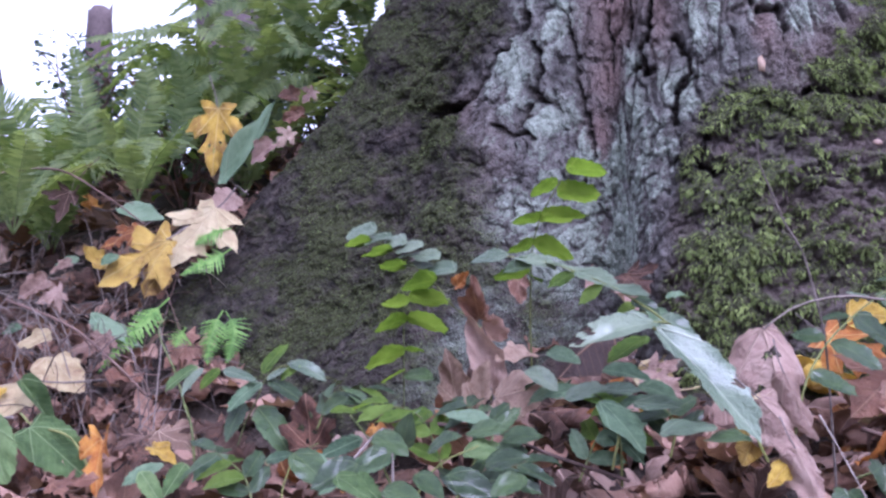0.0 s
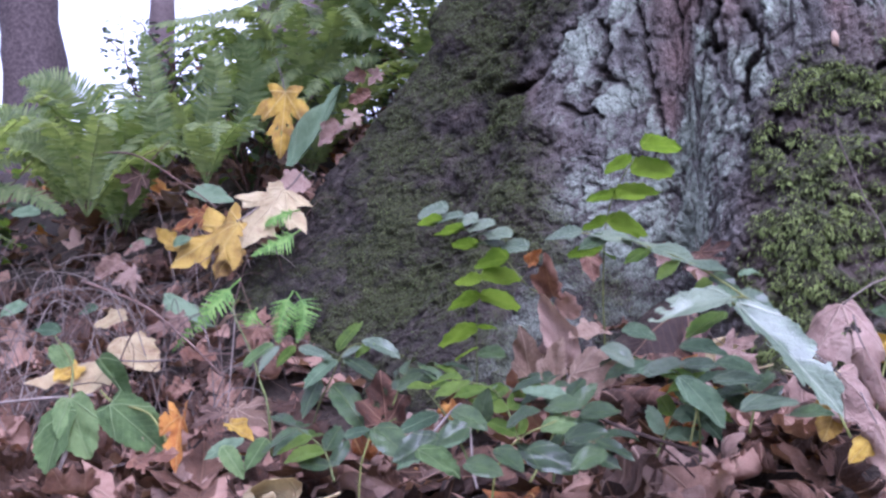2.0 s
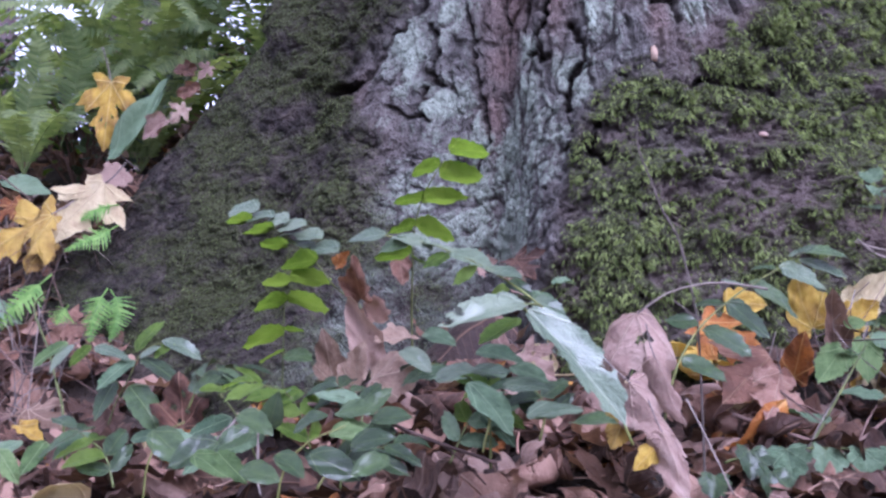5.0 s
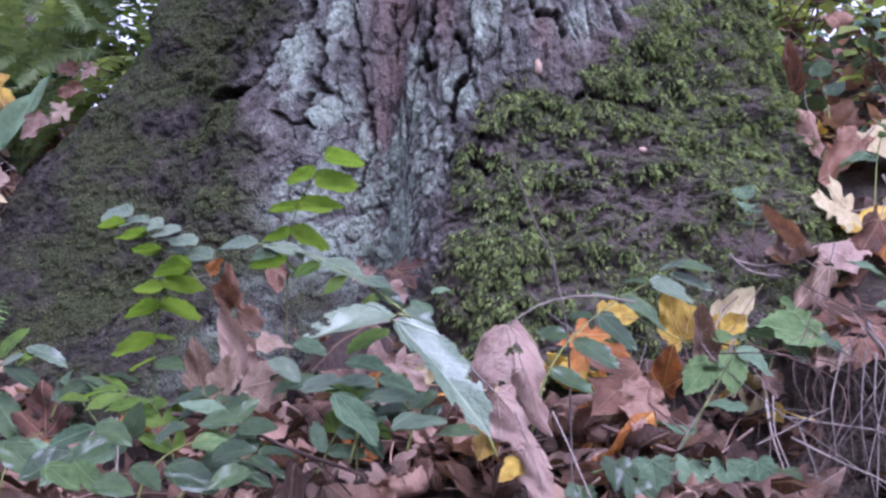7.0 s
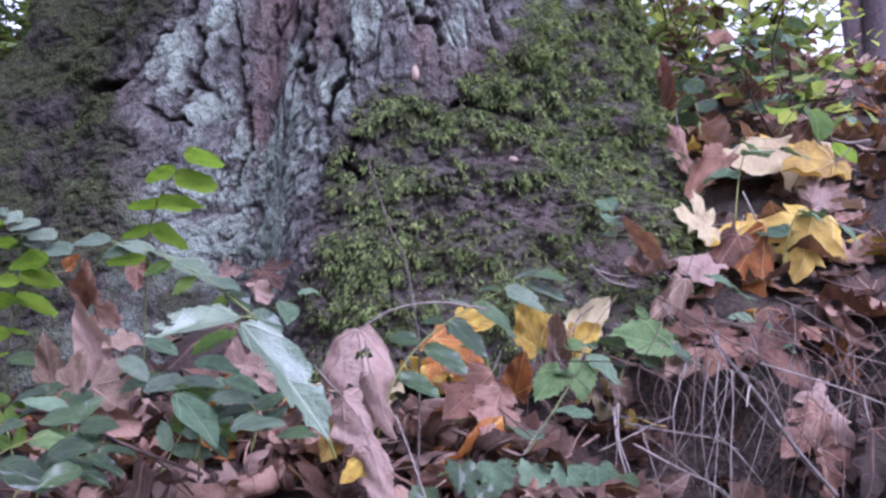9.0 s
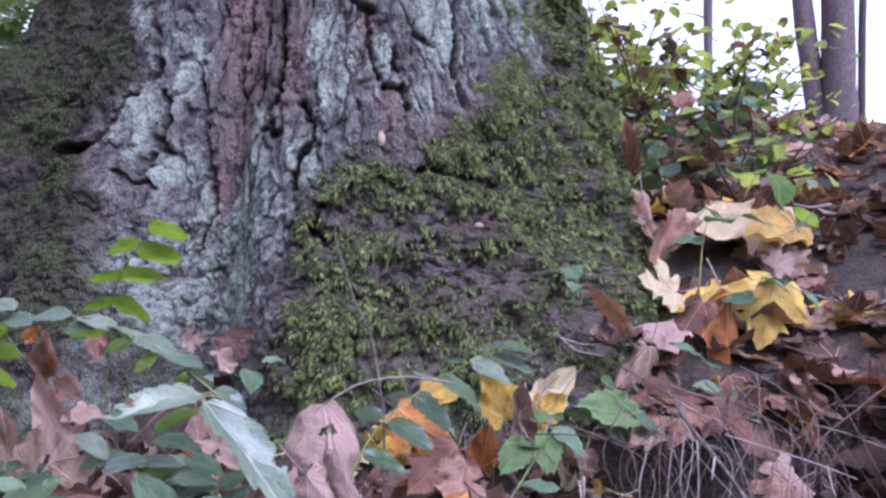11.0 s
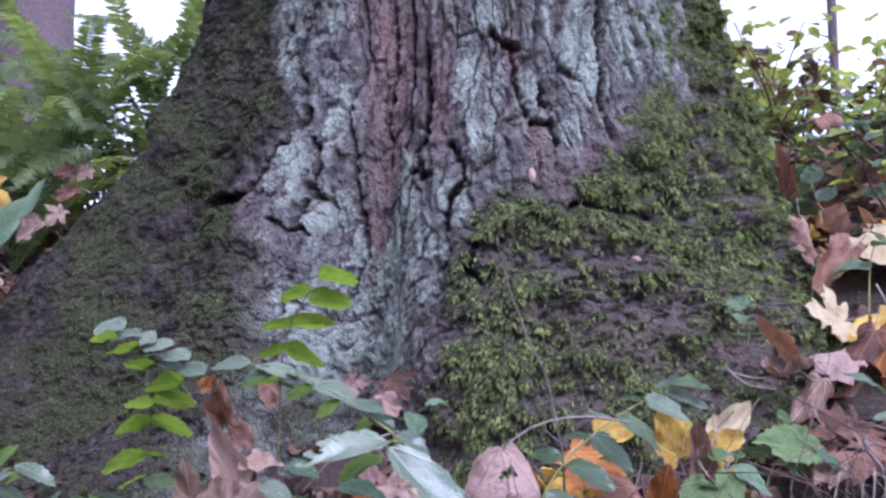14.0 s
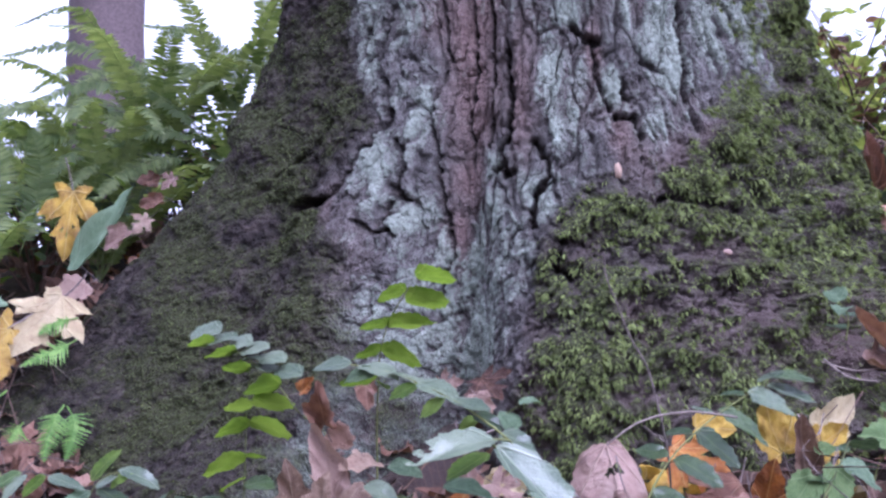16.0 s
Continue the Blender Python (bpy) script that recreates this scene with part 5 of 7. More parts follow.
sprig("bramble", [(1.259, 1.780, 0.505), (1.293, 1.800, 0.559), (1.334, 1.820, 0.604)], 3, 0.080, TOOTH_LEAVES, BLUEGREEN, "bramble with dull green leaves beside dry twigs", "bramble", 45)
sprig("bramble", [(1.307, 1.850, 0.614), (1.299, 1.860, 0.681), (1.260, 1.880, 0.726)], 3, 0.065, TOOTH_LEAVES, BLUEGREEN, "bramble with dull green leaves over orange leaves", "bramble", 46)
sprig("bramble", [(1.394, 2.120, 0.868), (1.422, 2.150, 1.003), (1.450, 2.150, 1.051), (1.536, 2.150, 1.057)], 4, 0.10, TOOTH_LEAVES, BLUEGREEN, "bramble with greyish green leaves over pale leaves", "bramble", 47)
sprig("bramble", [(1.446, 2.000, 0.763), (1.466, 2.000, 0.862), (1.518, 2.020, 0.904), (1.628, 2.040, 0.861)], 4, 0.085, TOOTH_LEAVES, BLUEGREEN, "bramble with greyish green leaves over yellow leaves", "bramble", 48)
sprig("willow_herb", [(1.661, 2.400, 1.140), (1.709, 2.400, 1.217), (1.757, 2.400, 1.206), (1.819, 2.380, 1.111)], 3, 0.12, OVAL_LEAVES, LIME, "bright green narrow-leaved seedling above pale leaves", "herb", 49)
sprig("bramble", [(1.025, 1.920, 0.787), (1.032, 1.920, 0.831), (1.015, 1.920, 0.864)], 4, 0.045, TOOTH_LEAVES, BLUEGREEN, "small bramble shoot beside the mossy root", "bramble", 50)
sprig("salal", [(1.489, 2.500, 1.145), (1.490, 2.520, 1.208), (1.487, 2.550, 1.267)], 4, 0.075, OVAL_LEAVES, GRAPE, "low shrub with round green leaves beside the trunk", "shrub", 51)
sprig("bramble", [(0.331, 2.050, 0.650), (0.372, 2.020, 0.650), (0.414, 2.000, 0.672)], 3, 0.06, TOOTH_LEAVES, BLUEGREEN, "small bramble shoot at the foot of the hollow", "bramble", 52)


# ---------------------------------------------------------------- single leaves that stand out
SOFT_HALF = ((0.0, 0.0), (0.10, -0.06), (0.24, -0.06), (0.36, 0.02), (0.40, 0.12), (0.36, 0.20), (0.45, 0.30), (0.44, 0.42), (0.33, 0.48), (0.30, 0.58), (0.29, 0.70), (0.20, 0.80), (0.10, 0.92), (0.0, 1.0))
TOWARD = (0, -1, 0.35)
UPWARD = (0, -0.4, 1)
FINE_RINGS = (1.0, 0.9, 0.8, 0.68, 0.56, 0.44, 0.32, 0.2, 0.1)
hero_leaf((0.441, 1.430, 0.608), (0.452, 1.335, 0.478), (-0.1, -1, 0.35), MAUVE, "large drooping pinkish-brown maple leaf with torn holes", 501, half=BROAD_HALF, fold=-0.5, curl=-0.4, cup=-0.35, ripple=0.04, crumple=0.06, roll=-0.9, width=0.98, n=6, rings=FINE_RINGS, holes=((-0.05, 0.25, 0.05), (0.03, 0.28, 0.04), (0.16, 0.62, 0.09), (0.10, 0.72, 0.07)),
          stalk=[(0, 0.02, 0), (-0.35, -0.16, 0.02), (-0.8, -0.24, -0.05), (-1.3, -0.28, -0.3)])
hero_leaf((0.452, 1.375, 0.545), (0.486, 1.335, 0.458), (0.2, -1, 0.3), MAUVE, "hanging lobe of a pinkish-brown maple leaf", 503, half=SOFT_HALF, roll=-2.0, fold=-0.4, curl=-0.4, ripple=0.05, width=0.5, n=4, rings=FINE_RINGS)
hero_leaf((0.409, 1.340, 0.512), (0.484, 1.295, 0.428), (0.15, -1, 0.4), MAUVE, "curled pinkish-brown maple leaf hanging over litter", 502, half=BROAD_HALF, roll=-2.2, fold=-0.3, curl=-0.6, twist=0.4, ripple=0.06, crumple=0.1, width=0.75, n=4, rings=FINE_RINGS)
hero_leaf((0.443, 1.300, 0.448), (0.470, 1.255, 0.366), (0.1, -1, 0.3), MAUVE, "pinkish-brown leaf tip hanging into litter", 504, half=BROAD_HALF, roll=-2.0, fold=-0.3, curl=-0.5, ripple=0.07, width=0.65, n=4, rings=FINE_RINGS)
hero_leaf((0.420, 1.370, 0.485), (0.385, 1.340, 0.425), TOWARD, AMBER, "dull yellow leaf under a drooping brown one", 505, half=SOFT_HALF, fold=-0.3, curl=-0.4, ripple=0.06, width=0.8)
hero_leaf((0.440, 1.310, 0.432), (0.404, 1.290, 0.402), TOWARD, YELLOW, "small yellow leaf lobe in litter", 506, half=SOFT_HALF, fold=-0.3, curl=-0.4, ripple=0.06, width=0.7)
hero_leaf((0.861, 1.720, 0.551), (0.934, 1.700, 0.564), UPWARD, YELLOW, "yellow maple leaf half buried in litter", 517, fold=0.3, curl=-0.4)
hero_leaf((1.329, 2.100, 0.864), (1.208, 2.080, 0.876), (0, -0.9, 0.5), PALE, "small whitish deeply lobed maple leaf", 520, fold=0.1, curl=0.2, ripple=0.04, width=1.05)
hero_leaf((1.633, 2.120, 0.896), (1.300, 2.055, 0.905), (0.1, -0.62, 0.85), YELLOW, "large bright yellow maple leaf lying on top", 521, half=BROAD_HALF, fold=-0.35, curl=-0.35, cup=-0.1, ripple=0.04, width=0.62, n=4, rings=FINE_RINGS)
hero_leaf((1.551, 2.060, 0.895), (1.478, 1.975, 0.752), (0.1, -0.8, 0.6), AMBER, "pale yellow maple leaf draped over others", 522, half=LEAF_HALF, fold=-0.3, curl=-0.5, ripple=0.05, width=1.0, n=4, rings=FINE_RINGS)
hero_leaf((1.826, 2.420, 1.145), (1.445, 2.340, 1.160), (0.05, -0.6, 0.9), PALE, "large pale buff maple leaf with raised ribs", 523, half=BROAD_HALF, fold=-0.4, curl=-0.5, cup=-0.2, ripple=0.05, width=0.62, n=4, rings=FINE_RINGS)
hero_leaf((1.729, 2.370, 1.171), (1.725, 2.300, 1.043), TOWARD, RUST, "glossy brown maple leaf curling under a pale one", 524, half=BROAD_HALF, roll=-1.5, fold=-0.3, curl=-0.6, ripple=0.05, width=0.8, n=4, rings=FINE_RINGS)
hero_leaf((1.752, 2.300, 1.060), (1.565, 2.240, 0.985), (0, -0.75, 0.8), AMBER, "dull yellow maple leaf with curled edge", 525, half=BROAD_HALF, fold=0.2, curl=0.3, ripple=0.05, width=0.75, n=4, rings=FINE_RINGS)
hero_leaf((1.645, 2.220, 0.947), (1.735, 2.200, 1.002), (0, -0.8, 0.7), MAUVE, "mauve-brown lobed maple leaf in the pile", 526, fold=0.2, curl=-0.4, ripple=0.05, width=1.1)
hero_leaf((1.421, 2.040, 0.851), (1.391, 1.950, 0.675), TOWARD, ORANGE, "glossy red-orange maple leaf folded down", 527, half=BROAD_HALF, roll=-1.2, fold=-0.5, curl=-0.4, ripple=0.06, crumple=0.1, width=0.62, n=4, rings=FINE_RINGS)
hero_leaf((1.352, 2.020, 0.838), (1.281, 1.980, 0.757), TOWARD, RUST, "rusty orange maple leaf folded in the pile", 528, half=BROAD_HALF, roll=1.2, fold=0.4, curl=-0.5, ripple=0.07, crumple=0.1, width=0.9, n=4, rings=FINE_RINGS)
hero_leaf((1.104, 1.900, 0.762), (1.027, 1.925, 0.845), TOWARD, RUST, "salmon-brown maple leaf leaning on the root", 529, half=BROAD_HALF, roll=2.0, fold=0.4, curl=0.3, ripple=0.05, width=0.55, n=4, rings=FINE_RINGS)
hero_leaf((1.176, 1.900, 0.735), (1.080, 1.840, 0.655), (-0.1, -0.8, 0.6), TAN, "tan maple leaf lying face down", 530, half=BROAD_HALF, roll=-1.8, fold=-0.3, curl=-0.4, ripple=0.07, crumple=0.1, width=0.62, n=4, rings=FINE_RINGS)
hero_leaf((1.128, 1.900, 0.750), (1.015, 1.860, 0.706), UPWARD, PINK, "mauve-brown curled maple leaf in the pile", 531, half=BROAD_HALF, roll=1.5, fold=0.3, curl=0.5, ripple=0.07, width=0.8, n=4, rings=FINE_RINGS)
hero_leaf((1.193, 1.980, 0.772), (1.337, 2.000, 0.828), (0, -0.6, 1), MAUVE, "mauve-brown maple leaf arched over the pile", 532, half=BROAD_HALF, roll=-1.5, fold=-0.3, curl=-0.8, ripple=0.06, width=0.9, n=4, rings=FINE_RINGS)
hero_leaf((1.295, 1.620, 0.525), (1.345, 1.540, 0.443), (0, -0.8, 0.6), PINK, "mauve-brown maple leaf sagging over the bank", 534, roll=-2.0, fold=-0.4, curl=-0.6, ripple=0.07, width=1.0)
hero_leaf((1.293, 1.580, 0.488), (1.195, 1.540, 0.422), (0, -0.8, 0.6), BROWN, "brown maple leaf sagging over the bank", 535, roll=-2.0, fold=-0.3, curl=-0.5, ripple=0.07, width=1.0)
hero_leaf((1.246, 1.520, 0.434), (1.241, 1.460, 0.358), TOWARD, BROWN, "dry brown maple leaf hanging from the bank", 536, roll=2.0, fold=0.3, curl=-0.4, ripple=0.08)
hero_leaf((1.374, 1.560, 0.461), (1.314, 1.460, 0.358), TOWARD, DARK, "dark brown maple leaf hanging from the bank", 537, roll=2.0, fold=0.3, curl=-0.4, ripple=0.08)
hero_leaf((1.356, 2.430, 1.190), (1.349, 2.470, 1.339), TOWARD, RUST, "upright rust-brown leaf beside the trunk", 538, half=BROAD_HALF, roll=2.5, fold=0.4, curl=0.2, ripple=0.05, width=0.55, n=4, rings=FINE_RINGS)
hero_leaf((1.353, 2.340, 1.131), (1.352, 2.265, 1.015), TOWARD, BROWN, "brown maple leaf tucked beside the mossy root", 539, half=BROAD_HALF, roll=-2.0, fold=-0.3, curl=-0.4, ripple=0.06, width=0.65, n=4, rings=FINE_RINGS)
hero_leaf((1.449, 2.280, 1.047), (1.320, 2.215, 0.962), (0, -0.8, 0.7), RUST, "mauve-brown maple leaf beside the mossy root", 540, half=BROAD_HALF, roll=2.2, fold=0.2, curl=-0.4, ripple=0.08, crumple=0.12, width=0.7, n=4, rings=FINE_RINGS)
hero_leaf((1.808, 2.060, 0.841), (1.661, 2.000, 0.704), (0, -0.8, 0.6), YELLOW, "yellow maple leaf at the pile's edge", 541, fold=-0.3, curl=-0.4, ripple=0.05)
hero_leaf((1.510, 1.860, 0.637), (1.511, 1.800, 0.537), TOWARD, ORANGE, "rust-brown folded maple leaf below the pile", 542, fold=-0.6, curl=-0.5, ripple=0.07, width=0.8)
hero_leaf((1.485, 1.860, 0.625), (1.420, 1.860, 0.680), (0, -0.8, 0.6), PINK, "small pale mauve lobed leaf", 543, fold=0.1, curl=0.3, ripple=0.04)
hero_leaf((1.887, 3.300, 1.657), (2.012, 3.300, 1.700), (0, -0.6, 1), RUST, "rust-brown maple leaf lying on shrubs", 544, half=BROAD_HALF, roll=-1.8, fold=-0.4, curl=-0.6, ripple=0.08, crumple=0.12, width=0.9)
hero_leaf((-0.690, 3.080, 1.292), (-0.706, 3.060, 1.088), (0.1, -1, 0.1), YELLOW, "upright yellow maple leaf with dark spots", 548, fold=0.15, curl=-0.15, ripple=0.05, crumple=0.08, width=0.72, n=5, rings=FINE_RINGS, holes=((0.12, 0.55, 0.03), (-0.10, 0.50, 0.03), (0.02, 0.62, 0.025), (-0.16, 0.35, 0.03)))
hero_leaf((-0.501, 2.895, 1.152), (-0.562, 2.885, 1.100), TOWARD, PINK, "pinkish-brown leaf lodged along the root", 550, half=BROAD_HALF, roll=1.2, fold=0.4, curl=-0.6, ripple=0.1, crumple=0.12)
hero_leaf((-0.420, 2.945, 1.243), (-0.482, 2.940, 1.231), TOWARD, BROWN, "rust-brown leaf lodged along the root", 551, half=BROAD_HALF, roll=1.2, fold=0.4, curl=-0.6, ripple=0.1, crumple=0.12)
hero_leaf((-0.453, 2.930, 1.191), (-0.497, 2.920, 1.148), TOWARD, TAN, "small tan leaf lodged along the root", 553, fold=0.3, curl=-0.5, ripple=0.08)
hero_leaf((-0.396, 2.980, 1.317), (-0.432, 2.970, 1.281), TOWARD, MAUVE, "small mauve leaf lodged along the root", 552, fold=0.3, curl=-0.5, ripple=0.08)
hero_leaf((-0.444, 3.000, 1.304), (-0.505, 2.990, 1.315), TOWARD, DARK, "dark purple-brown leaf behind the root", 554, half=BROAD_HALF, roll=1.0, fold=0.3, curl=-0.5, ripple=0.08)
hero_leaf((-0.239, 1.660, 0.427), (-0.249, 1.700, 0.512), TOWARD, RUST, "orange-brown maple leaf full of holes", 559, half=BROAD_HALF, n=5, rings=(1.0, 0.88, 0.74, 0.6, 0.45, 0.3, 0.15), holes=((0.1, 0.3, 0.05), (-0.15, 0.4, 0.06), (0.05, 0.6, 0.05), (-0.05, 0.15, 0.04)), fold=0.3, curl=0.4, ripple=0.09, crumple=0.1, width=0.9)
hero_leaf((-1.098, 3.000, 1.046), (-1.124, 2.960, 0.961), TOWARD, PINK, "dry pinkish leaf hanging on stems", 560, fold=0.6, curl=-0.5, ripple=0.08)
hero_leaf((-0.650, 2.920, 1.026), (-0.491, 3.040, 1.282), (-0.3, -0.9, 0.3), BLUEGREEN, "long dark green leaf leaning on the root", 561, category="leaf", name="broad_leaf", half=OVAL_HALF, width=0.27, heart=(0, 0.45), fold=0.3, curl=0.2, ripple=0.03)


# upright and folded leaves before the trunk's hollow
hero_leaf((0.003, 1.620, 0.496), (-0.019, 1.600, 0.591), (0.1, -1, 0.25), TAN, "tan maple leaf standing upright in litter", 605, half=SOFT_HALF, fold=0.25, curl=0.25, ripple=0.05, width=0.62)
hero_leaf((0.031, 1.580, 0.493), (0.057, 1.580, 0.568), (-0.3, -1, 0.25), TAN, "folded tan maple leaf standing in litter", 606, half=SOFT_HALF, fold=0.7, curl=0.3, ripple=0.05, width=0.7)
hero_leaf((0.042, 1.740, 0.634), (0.024, 1.700, 0.719), (0, -1, -0.1), RUST, "rust-brown curled leaf with an orange rim", 607, half=SOFT_HALF, roll=2.2, fold=0.3, curl=0.7, ripple=0.1, crumple=0.15, width=0.8)
hero_leaf((0.003, 1.700, 0.688), (0.039, 1.690, 0.709), (0, -0.9, 0.5), ORANGE, "curled orange rim of a dried leaf", 608, half=SOFT_HALF, fold=0.5, curl=1.2, ripple=0.08, width=0.7)
hero_leaf((0.057, 1.700, 0.519), (0.030, 1.720, 0.643), (0.2, -1, 0.1), PINK, "shrivelled brown leaf rolled upright", 609, half=SOFT_HALF, roll=2.2, fold=0.3, curl=0.3, twist=0.7, ripple=0.08, crumple=0.1, width=0.75)
hero_leaf((0.065, 1.760, 0.597), (0.064, 1.760, 0.649), (0, -1, 0.2), BROWN, "small brown curled leaf in the litter", 610, half=SOFT_HALF, fold=0.4, curl=0.6, ripple=0.08, width=1.2)
hero_leaf((0.126, 1.720, 0.572), (0.068, 1.680, 0.572), (0, -0.6, 1), TAN, "tan leaf lying flat on litter", 611, half=SOFT_HALF, fold=0.3, curl=-0.5, ripple=0.05)
hero_leaf((0.060, 1.550, 0.508), (0.140, 1.500, 0.539), (0, -0.9, 0.6), TAN, "broad tan maple leaf leaning in litter", 612, half=SOFT_HALF, fold=-0.3, curl=-0.4, ripple=0.06)
hero_leaf((0.277, 1.800, 0.611), (0.173, 1.680, 0.567), (-0.1, -0.8, 0.8), DARK, "reddish-brown maple leaf arched like a tent", 613, half=SOFT_HALF, roll=-1.8, fold=-0.3, curl=-0.6, ripple=0.05)
hero_leaf((0.268, 1.800, 0.608), (0.283, 1.720, 0.539), (0.1, -1, 0.2), PINK, "pinkish-brown leaf lobe hanging below the hollow", 614, half=SOFT_HALF, roll=-1.5, fold=-0.3, curl=-0.3, ripple=0.06, width=0.7)
hero_leaf((0.257, 2.030, 0.709), (0.308, 2.030, 0.716), (0, -1, 0.2), PINK, "small mauve leaf wedged in the trunk's hollow", 615, fold=0.3, curl=0.3, ripple=0.06)
hero_leaf((0.340, 2.040, 0.722), (0.375, 2.000, 0.666), (0, -1, 0.2), DARK, "dark red-brown leaf wedged in the trunk's hollow", 616, fold=0.3, curl=0.4, ripple=0.08, width=1.2)
hero_leaf((0.326, 2.000, 0.687), (0.349, 1.960, 0.632), (0, -1, 0.3), PINK, "reddish-pink leaf at the foot of the hollow", 617, half=SOFT_HALF, roll=2.0, fold=0.3, curl=0.4, ripple=0.08)
hero_leaf((0.108, 1.760, 0.707), (0.113, 1.740, 0.654), (0, -1, 0.2), BROWN, "small rust-brown leaf hanging on a stalk", 618, half=SOFT_HALF, roll=1.6, fold=0.3, curl=0.3, ripple=0.08)
hero_leaf((0.287, 1.500, 0.551), (0.328, 1.460, 0.512), (0, -0.9, 0.5), PINK, "mauve-brown leaf with holes under green leaves", 619, fold=0.2, curl=-0.4, ripple=0.06, n=5, rings=(1.0, 0.85, 0.7, 0.55, 0.4, 0.2), holes=((0.1, 0.4, 0.06), (-0.1, 0.2, 0.05)))
# bright leaves and brambles on the near end of the bank
hero_leaf((0.738, 1.620, 0.505), (0.748, 1.580, 0.589), (-0.4, -1, 0.2), ORANGE, "bright orange-brown leaf cupped upright", 620, half=SOFT_HALF, roll=1.8, fold=0.3, curl=0.4, ripple=0.05, width=0.95)
hero_leaf((0.805, 1.700, 0.583), (0.748, 1.680, 0.685), (0, -1, 0.2), YELLOW, "yellow leaf with brown blotches standing upright", 621, half=SOFT_HALF, fold=0.2, curl=0.3, ripple=0.05, width=0.8)
hero_leaf((0.824, 1.660, 0.545), (0.809, 1.640, 0.656), (-0.2, -1, 0.2), PINK, "dull mauve-brown folded leaf standing upright", 622, half=SOFT_HALF, roll=1.5, fold=0.6, curl=0.2, ripple=0.05, width=0.75)
hero_leaf((0.874, 1.740, 0.593), (0.961, 1.780, 0.670), (-0.1, -1, 0.5), PALE, "cream leaf with purple-brown blotches", 623, half=SOFT_HALF, roll=1.0, fold=0.3, curl=0.4, ripple=0.07, width=0.75)
hero_leaf((0.870, 1.730, 0.588), (0.928, 1.720, 0.628), (0, -1, 0.4), YELLOW, "dull yellow leaf under a cream one", 624, half=SOFT_HALF, fold=0.2, curl=0.2, ripple=0.05)
hero_leaf((0.649, 1.680, 0.625), (0.712, 1.660, 0.625), (0, -1, 0.5), YELLOW, "orange-yellow leaf behind glossy leaflets", 625, half=SOFT_HALF, fold=0.2, curl=-0.3, ripple=0.05)
hero_leaf((0.604, 1.660, 0.596), (0.692, 1.600, 0.533), (0, -1, 0.4), ORANGE, "orange leaf with brown blotches under leaflets", 626, fold=-0.2, curl=-0.3, ripple=0.05, width=0.9)
hero_leaf((0.692, 1.600, 0.537), (0.603, 1.520, 0.483), (0, -1, 0.4), RUST, "large rust-brown maple leaf on the bank", 627, fold=-0.3, curl=-0.5, ripple=0.06, width=1.1)
hero_leaf((0.704, 1.580, 0.515), (0.659, 1.500, 0.450), (0.2, -1, 0.3), BROWN, "rust-brown maple leaf hanging from the bank", 628, roll=-1.0, fold=-0.3, curl=-0.4, ripple=0.07)
hero_leaf((1.106, 1.760, 0.571), (1.001, 1.700, 0.535), (0, -1, 0.4), TAN, "crumpled tan leaf over dry twigs", 629, half=SOFT_HALF, roll=1.0, fold=0.3, curl=0.7, ripple=0.1, crumple=0.12)
hero_leaf((0.952, 1.700, 0.530), (0.949, 1.660, 0.474), (0, -1, 0.4), PINK, "small pale curled leaf over dry twigs", 630, half=SOFT_HALF, roll=1.6, fold=0.3, curl=0.5, ripple=0.08)
for base, tip in (((1.062, 1.720, 0.593), (0.897, 1.680, 0.627)), ((1.026, 1.800, 0.661), (1.070, 1.800, 0.641)), ((0.811, 1.600, 0.551), (0.740, 1.550, 0.486)), ((0.845, 1.600, 0.565), (0.833, 1.540, 0.482)), ((0.824, 1.620, 0.588), (0.875, 1.620, 0.598)), ((1.319, 1.800, 0.626), (1.273, 1.760, 0.565))):
    tip = Vector(base).lerp(Vector(tip), 0.75)
    hero_leaf(base, tip, (0, -0.9, 0.6), HERB, "dull bluish-green toothed bramble leaf", 640, name="bramble_leaf", half=TOOTH_HALF, heart=(0, 0.42), width=0.75, fold=0.2, curl=-0.3, ripple=0.03, crumple=0.03)


